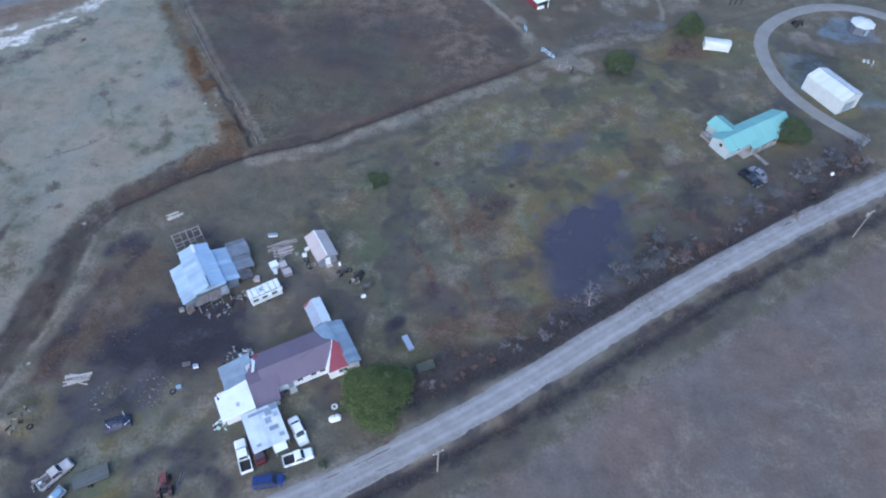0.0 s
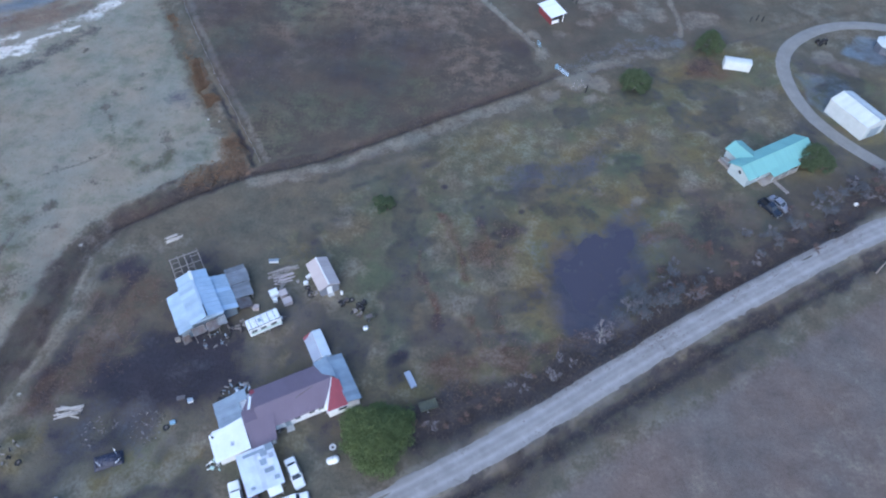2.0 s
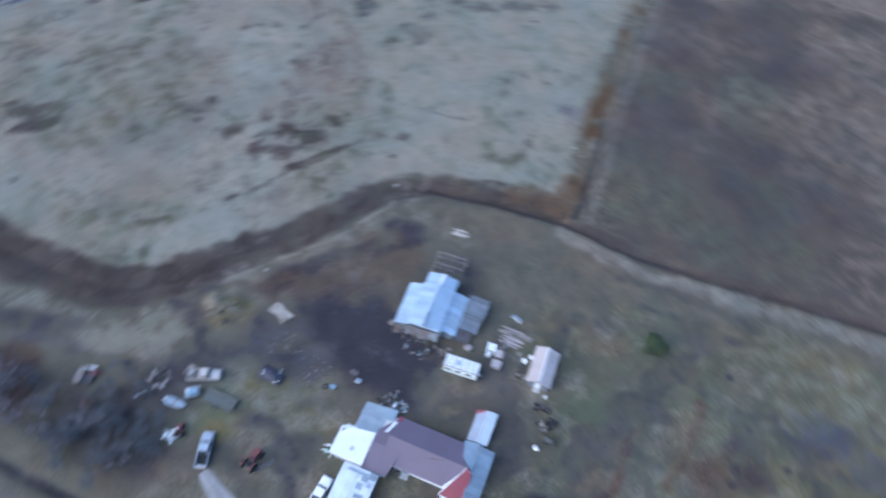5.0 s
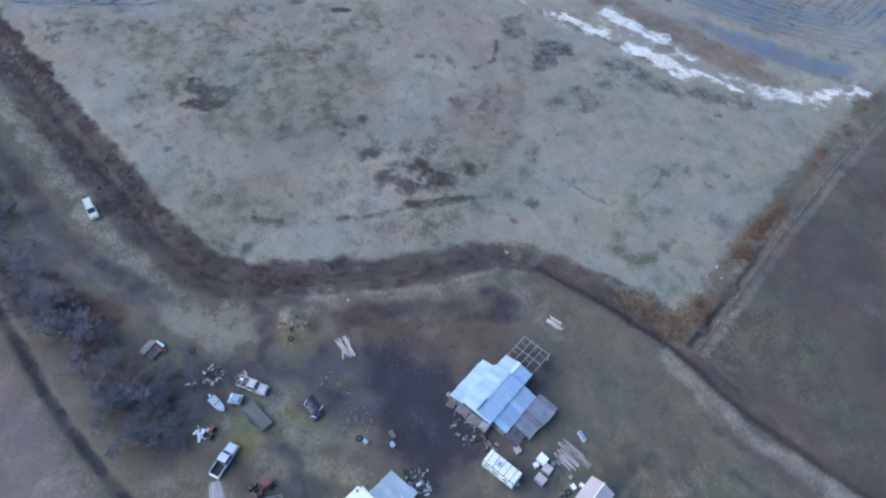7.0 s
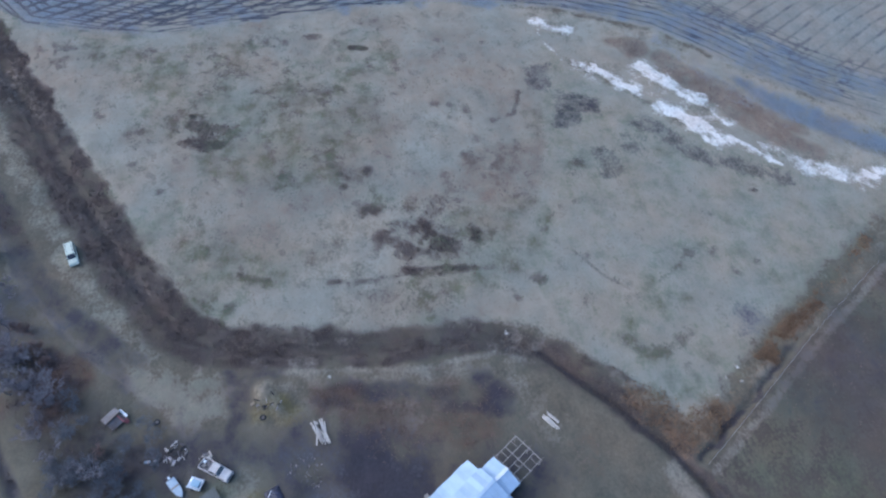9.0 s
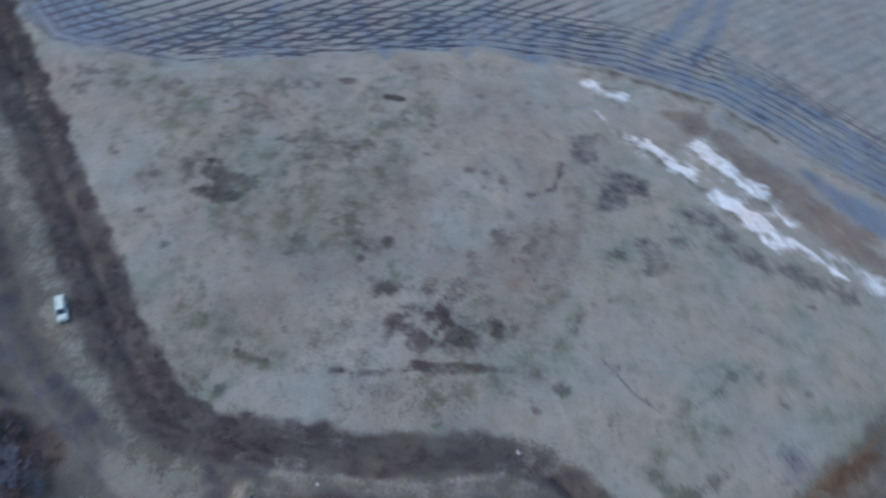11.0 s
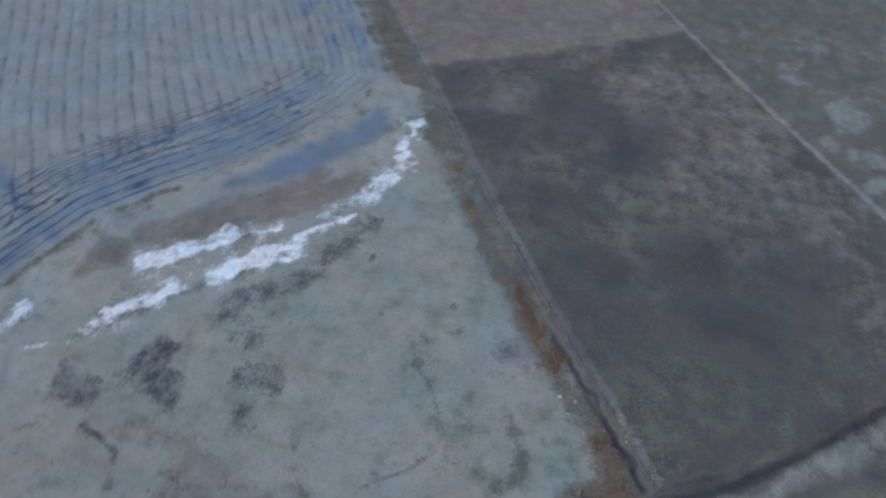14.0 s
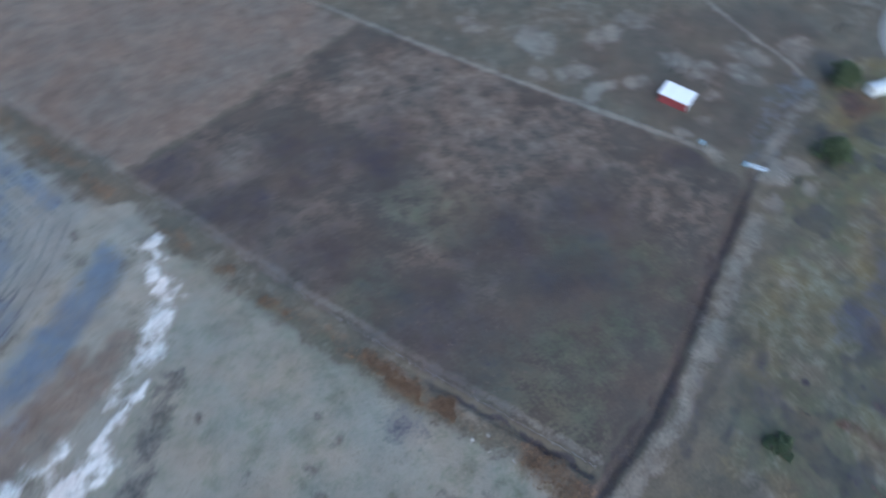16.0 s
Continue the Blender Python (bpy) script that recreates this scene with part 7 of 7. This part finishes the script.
crate(-34.1, 88.0, 8, 1.8, 0.6, 0.5, WHITE_METAL, "long white chest with a grey lid on bare ground", "chest", DULL_GALV)
crate(-32.5, 80.2, 30, 1.5, 1.3, 1.1, WHITE_METAL, "white metal box beside the camper", "appliance")
crate(-30.8, 80.3, 34, 1.4, 1.3, 1.0, TAN_ROOF, "pale pinkish box beside the camper", "appliance")
crate(-29.7, 78.7, 28, 1.6, 1.3, 0.9, TAN_ROOF, "tan box beside the camper", "appliance")
crate(-32.0, 78.9, 10, 0.7, 0.7, 0.8, WHITE_METAL, "small white box beside the camper", "appliance")
crate(-31.4, 81.6, 50, 0.6, 0.5, 0.6, GREY_WOOD, "small grey box beside the camper", "crate")
crate(-26.8, 84.6, 40, 0.9, 0.5, 0.6, WHITE_PLASTIC, "white bin against the shed", "bin")
crate(-27.1, 83.2, 10, 0.8, 0.6, 0.5, WHITE_METAL, "small pale box by the shed", "bin")
crate(-28.6, 83.4, 30, 0.5, 0.5, 0.5, GREY_WOOD, "grey crate by the shed", "crate")
crate(-42.2, 58.2, 20, 0.8, 0.6, 0.5, WHITE_METAL, "white cabinet lying in the mud", "cabinet", DULL_GALV)
crate(-43.9, 58.6, 15, 1.3, 0.7, 0.3, RUSTED, "rusty metal frame in the mud", "rack")
crate(-44.0, 54.2, 20, 0.8, 0.5, 0.5, PALE_BLUE, "pale blue plastic tub in the mud", "tub")
crate(24.6, 152.8, 20, 0.7, 0.7, 0.9, PALE_BLUE, "faded blue barrel at the end of a gate", "barrel")
crate(85.9, 110.6, 10, 0.6, 0.5, 0.5, WHITE_PLASTIC, "white box by the road", "box")
crate(-20.0, 81.2, 0, 0.4, 0.4, 0.7, WHITE_PLASTIC, "white bucket near the shed door", "bucket")
crate(-5.9, 64.0, -62, 3.1, 1.0, 0.6, LILAC, "long pale grey water trough in the grass", "trough")
crate(-47.5, 69.6, 20, 0.8, 0.6, 0.6, GREY_WOOD, "grey crate under the barn eaves", "crate")
crate(-35.2, 77.0, 10, 1.1, 0.9, 0.8, TAN_ROOF, "tan box under the lean-to", "crate")


def tank(x, y, turn, r, length, material, label):
    t = thing("tank", x, y, turn, label, "tank")
    bm = bmesh.new()
    bmesh.ops.create_uvsphere(bm, u_segments=16, v_segments=10, radius=r)
    for v in bm.verts:
        v.co.x += math.copysign(length / 2, v.co.x) if abs(v.co.x) > 0.01 else 0
        v.co.z += r
    part("shell", bm, material, t)
    part("cap", rod((0, 0, 2 * r - 0.03), (0, 0, 2 * r + 0.1), 0.14, 0.12, 10), DULL_GALV, t)


tank(-17.1, 49.2, 20, 0.62, 0.9, WHITE_PLASTIC, "white propane tank in the yard")
tank(-14.7, 73.8, 30, 0.42, 0.2, WHITE_PLASTIC, "round white tank in the grass")


def tyre(x, y, tilt, label, z=0.0, r=0.42):
    t = thing("tyre", x, y, tilt, label, "tyre", "old tyres")
    bm = bmesh.new()
    n, m = 16, 6
    ring = [[bm.verts.new(((r + 0.13 * math.cos(b)) * math.cos(a), (r + 0.13 * math.cos(b)) * math.sin(a), 0.12 + z + 0.12 * math.sin(b))) for b in (2 * math.pi * j / m for j in range(m))]
            for a in (2 * math.pi * k / n for k in range(n))]
    for k in range(n):
        for j in range(m):
            bm.faces.new((ring[k - 1][j - 1], ring[k][j - 1], ring[k][j], ring[k - 1][j]))
    part("tread", bm, WHITE_PLASTIC if "white" in label else BLACK, t)
    part("rim", rod((0, 0, z + 0.05), (0, 0, z + 0.16), 0.22, 0.2, 10), RUSTED, t)


for x, y, label in ((-17.5, 51.5, "tyre painted white in the yard"), (-44.9, 53.4, "large black tyre in the mud"), (-18.0, 80.0, "old black tyre by the shed"), (-69.0, 29.8, "black tyre on the track"), (-66.0, 46.4, "black tyre in a dirt pit"),
                    (-16.6, 79.1, "old black tyre near the shed"), (-26.0, 81.2, "old black tyre against the shed"), (-26.6, 82.2, "old black tyre against the shed")):
    tyre(x, y, 20, label)


def flat_trailer(x, y, turn, length, width, material, label, deck_z=0.65, cargo=()):
    t = thing("flat_trailer", x, y, turn, label, "trailer", "old trailers")
    for k in range(6):
        v0 = -width / 2 + k * width / 6
        part("plank", box(-length / 2, length / 2, v0 + 0.02, v0 + width / 6 - 0.02, deck_z - 0.08, deck_z), material, t)
    for s in (-1, 1):
        part("side_rail", box(-length / 2, length / 2, s * width / 2 - 0.04, s * width / 2 + 0.04, deck_z - 0.06, deck_z + 0.25), material, t)
    part("headboard", box(length / 2 - 0.05, length / 2 + 0.03, -width / 2, width / 2, deck_z - 0.06, deck_z + 0.4), material, t)
    part("drawbar", rod((length / 2, 0, 0.5), (length / 2 + 1.0, 0, 0.4), 0.05, 0.05, 6), RUSTED, t)
    wheels(t, (-0.35,), width / 2 + 0.2, 0.32)
    for u, v, w, d, h, m in cargo:
        part("load", soft_box(u - w / 2, u + w / 2, v - d / 2, v + d / 2, deck_z, deck_z + h, 0.04), m, t)
    return t


flat_trailer(-2.6, 59.3, 22, 3.0, 1.6, OLIVE, "small olive-green utility trailer with open mesh sides")
flat_trailer(-53.3, 38.4, 27, 5.4, 2.3, FLATBED, "long olive-grey flatbed trailer with a worn deck", 0.8)
flat_trailer(-57.4, 35.6, 60, 2.2, 1.6, SILVER_CAR, "small blue-grey trailer carrying a blue tub", 0.7, ((0.1, 0.0, 1.3, 1.0, 0.5, PALE_BLUE), (-0.7, 0.3, 0.4, 0.5, 0.4, WHITE_PLASTIC)))
flat_trailer(-14.3, 76.2, 24, 1.9, 1.1, OLIVE, "small green cart with junk", 0.5, ((0, 0, 1.2, 0.7, 0.3, RUSTED),))


def machine(x, y, turn, material, label, name, size=1.0):
    """A small farm machine: engine block, seat, wheel guards and wheels."""
    m = thing(name, x, y, turn, label, name.replace("_", " "))
    s = size
    part("engine", soft_box(0.1 * s, 1.3 * s, -0.35 * s, 0.35 * s, 0.55 * s, 1.15 * s, 0.06), material, m)
    part("chassis", soft_box(-0.9 * s, 1.2 * s, -0.25 * s, 0.25 * s, 0.35 * s, 0.6 * s, 0.04), RUSTED, m)
    seat = part("seat", soft_box(-0.75 * s, -0.25 * s, -0.28 * s, 0.28 * s, 0.85 * s, 0.97 * s, 0.04), BLACK, m)
    part("backrest", soft_box(-0.82 * s, -0.72 * s, -0.26 * s, 0.26 * s, 0.95 * s, 1.35 * s, 0.03), BLACK, seat)
    part("steering_wheel", rod((0.02 * s, 0, 1.25 * s), (-0.04 * s, 0, 1.32 * s), 0.2 * s, 0.2 * s, 12), BLACK, m)
    part("exhaust", rod((0.9 * s, 0.15 * s, 1.1 * s), (0.9 * s, 0.15 * s, 1.7 * s), 0.04 * s, 0.04 * s, 8), RUSTED, m)
    for v in (-1, 1):
        part("fender", soft_box(-1.0 * s, -0.2 * s, min(v * 0.4, v * 0.72) * s, max(v * 0.4, v * 0.72) * s, 0.98 * s, 1.06 * s, 0.03), material, m)
        part("rear_wheel", rod((-0.6 * s, v * 0.42 * s, 0.55 * s), (-0.6 * s, v * 0.72 * s, 0.55 * s), 0.55 * s, 0.55 * s, 18), BLACK, m)
        part("front_wheel", rod((1.0 * s, v * 0.42 * s, 0.3 * s), (1.0 * s, v * 0.6 * s, 0.3 * s), 0.3 * s, 0.3 * s, 14), BLACK, m)


machine(-41.6, 37.2, 110, DULL_RED, "old red tractor parked in the yard", "tractor", 1.5)
machine(-19.4, 79.2, 40, RUSTED, "rusty garden tractor near the shed", "garden_tractor", 0.8)
machine(-15.9, 78.5, 70, CHARRED, "dark ride-on mower in the grass", "mower", 0.9)
machine(95.8, 168.8, 20, CHARRED, "dark farm machine inside the gravel loop", "farm_machine", 1.2)
machine(78.9, 103.3, 200, CHARRED, "dark ride-on mower by the road", "mower", 0.9)
machine(-52.9, 30.9, 140, RED_PAINT, "dark red riding mower at the thicket", "mower", 0.9)

ladder = thing("ladder", -39.9, 38.3, 82, "pale aluminium ladder leaning on the ground", "ladder")
for s in (-0.22, 0.22):
    part("rail", box(-1.7, 1.7, s - 0.03, s + 0.03, 0.02, 0.10), CHROME, ladder)
for k in range(10):
    part("rung", rod((-1.55 + k * 0.34, -0.22, 0.06), (-1.55 + k * 0.34, 0.22, 0.06), 0.02, 0.02, 6), CHROME, ladder)


def boat(x, y, turn, label):
    b = thing("small_boat", x, y, turn, label, "boat")
    part("hull", loft([(1.9, 0.1, 0.15, 0.3, 0.75), (1.2, 0.45, 0.55, 0.12, 0.70), (0, 0.62, 0.72, 0.05, 0.62), (-1.6, 0.58, 0.68, 0.05, 0.60)]), DULL_GALV, b, "grey hull")
    part("thwart", box(-0.2, 0.1, -0.62, 0.62, 0.62, 0.67), GREY_WOOD, b)
    part("motor", soft_box(-1.95, -1.6, -0.18, 0.18, 0.3, 1.0, 0.05), WHITE_PLASTIC, b)


boat(-57.6, 32.6, 30, "small grey metal boat lying by the thicket")


def ruined_shed():
    s = thing("ruined_shed", -70.5, 23.4, 40, "collapsed shed with a brown roof and red and white boards", "shed")
    for k, (u, v, w, d, z, tip, m) in enumerate(((-0.9, 0.1, 1.5, 2.8, 0.9, 0.5, RUSTED), (0.5, 0.1, 1.3, 2.6, 1.0, -0.5, RUSTED), (1.2, 1.2, 1.2, 0.6, 0.7, -0.4, RED_PAINT), (0.2, 1.7, 1.8, 0.35, 0.8, 0.1, WHITE_METAL))):
        part("roof_panel", slab((u - w / 2, v - d / 2, z), (u + w / 2, v - d / 2, z + tip), (u + w / 2, v + d / 2, z + tip + 0.1), (u - w / 2, v + d / 2, z + 0.15), 0.06), m, s)
    for u, v in ((-1.5, -1.1), (-1.5, 1.3), (1.0, -1.1), (1.2, 1.4)):
        part("post", rod((u, v, 0), (u + 0.05, v, 0.95), 0.07, 0.06, 6), GREY_WOOD, s)
    part("red_board", box(-0.2, 1.6, 0.7, 0.95, 1.02, 1.10), RED_PAINT, s, "red board")


ruined_shed()


def wreck():
    w = thing("covered_wreck", -52.1, 47.4, 22, "dark tarpaulin sagging over a burnt vehicle", "wreck")
    rng = random.Random(9)
    bm = bmesh.new()
    n, m = 16, 10
    grid = [[bm.verts.new(((i / (n - 1) - 0.5) * 4.4, (j / (m - 1) - 0.5) * 2.4, 0.06 + 0.9 * max(0.0, math.sin(math.pi * i / (n - 1)) * math.sin(math.pi * j / (m - 1))) ** 0.5 + rng.uniform(-0.09, 0.09)))
             for j in range(m)] for i in range(n)]
    for i in range(n - 1):
        for j in range(m - 1):
            bm.faces.new((grid[i][j], grid[i + 1][j], grid[i + 1][j + 1], grid[i][j + 1]))
    part("tarpaulin", bm, TARP, w, "wrinkled dark tarpaulin")
    part("hulk", soft_box(-1.9, 1.9, -0.9, 0.9, 0.02, 0.55, 0.08, 0.1), CHARRED, w, "charred hulk")
    for u, v, a in ((1.2, 0.9, 1.9), (-1.3, -0.5, 2.2), (1.6, -0.9, 0.6)):
        part("pole", rod((u - 0.5 * math.cos(a), v - 0.5 * math.sin(a), 0.95), (u + 0.5 * math.cos(a), v + 0.5 * math.sin(a), 1.0), 0.05, 0.05, 6), WHITE_PLASTIC, w, "white pole")


wreck()


def junk_heap(x, y, radius, pieces, palette, label, seed, size=1.0):
    """A heap of broken boards, sheets and boxes."""
    rng = random.Random(seed)
    h = thing("junk_heap", x, y, 0, label, "junk", "heaps of junk")
    for k in range(pieces):
        a, r = rng.uniform(0, 6.28), radius * math.sqrt(rng.random())
        u, v, w, d, t = r * math.cos(a), r * math.sin(a), rng.uniform(0.25, 1.1) * size, rng.uniform(0.1, 0.5) * size, rng.uniform(0.05, 0.3) * size
        bm = box(-w / 2, w / 2, -d / 2, d / 2, 0, t, 0.02)
        bmesh.ops.transform(bm, matrix=pose(u, v, 0.02 + 0.25 * (1 - r / radius) * rng.random(), rng.uniform(-12, 12), rng.uniform(-12, 12), rng.uniform(0, 360)), verts=bm.verts)
        part("scrap", bm, rng.choice(palette), h)


MIX = (WHITE_METAL, GREY_WOOD, RUSTED, TAN_ROOF, BLACK, DULL_GALV)
junk_heap(-63.3, 32.5, 1.8, 26, (GREY_WOOD, RUSTED, TAN_ROOF, BLACK, PALE_WOOD), "heap of broken wood and rusty scrap", 1)
junk_heap(-62.6, 29.2, 0.9, 8, MIX, "small heap of mixed scrap", 2)
junk_heap(-53.4, 29.6, 1.2, 24, (WHITE_METAL, WHITE_PLASTIC, WHITE_METAL, BLACK), "heap of white appliances and tubs", 3)
junk_heap(-61.3, 37.2, 1.0, 12, (GREY_WOOD, RUSTED, PALE_WOOD), "rusty junk behind an old truck", 4)
junk_heap(-36.0, 60.2, 2.2, 34, (BLACK, CHARRED, DULL_GALV, GREY_WOOD, ASH), "dark clutter behind the farmhouse", 5, 0.8)
junk_heap(-33.8, 60.4, 1.4, 16, (DULL_GALV, GREY_WOOD, WHITE_METAL), "torn sheets and clutter behind the farmhouse", 6)
junk_heap(-41.0, 70.3, 2.6, 30, (CHARRED, GREY_WOOD, RUSTED, DULL_GALV), "burnt boards and scrap before the barn", 7, 0.7)
junk_heap(-37.8, 72.6, 1.8, 18, (CHARRED, RUSTED, GREY_WOOD), "rusty scrap between barn and camper", 8)
junk_heap(-48.2, 53.6, 3.2, 90, (ASH, CHARRED, CHARRED, GREY_WOOD), "scattered ash-grey debris on mud", 9, 0.33)
junk_heap(-55.4, 52.0, 3.0, 80, (ASH, CHARRED, CHARRED, GREY_WOOD, RUSTED), "charred debris round a burnt wreck", 10, 0.36)
junk_heap(-35.6, 47.6, 1.2, 12, (MINT, WHITE_PLASTIC, BLACK, GREY_WOOD), "pots and chairs against the farmhouse", 11)
junk_heap(-26.2, 54.2, 1.0, 12, (CHARRED, GREY_WOOD, RUSTED), "clutter in the corner of the farmhouse", 12)
junk_heap(-16.8, 77.3, 1.0, 10, (BLACK, RUSTED, GREY_WOOD), "rusty scrap lying in the grass", 13)
junk_heap(-25.4, 80.8, 0.9, 9, (BLACK, GREY_WOOD), "dark scrap against the shed", 14)
junk_heap(29.5, 146.6, 2.4, 30, (PALE_WOOD, ASH, GREY_WOOD), "pale rubble beside the field gate", 15, 0.5)
junk_heap(109.5, 152.6, 1.6, 12, (GREY_WOOD, WHITE_METAL, DULL_GALV), "pale scrap in a muddy yard", 16)
junk_heap(-31.6, 83.0, 0.8, 8, (GREY_WOOD, RUSTED), "short grey boards on the ground", 17)
junk_heap(-68.2, 47.4, 2.4, 16, (DIRT, CHARRED, GREY_WOOD), "lumps of earth and rubbish in a dug pit", 18)
for k, (u, v, w) in enumerate(((-1.2, 0.2, 0.7), (-1.9, -0.3, 0.6), (-1.6, 0.45, 0.5), (-2.2, 0.3, 0.5))):
    part("junk", soft_box(u - w / 2, u + w / 2, v - 0.2, v + 0.2, 0.62, 0.95 + 0.1 * (k % 2), 0.03), (RUSTED, GREY_WOOD, RUSTED, WHITE_METAL)[k], old_truck, "rusty scrap")
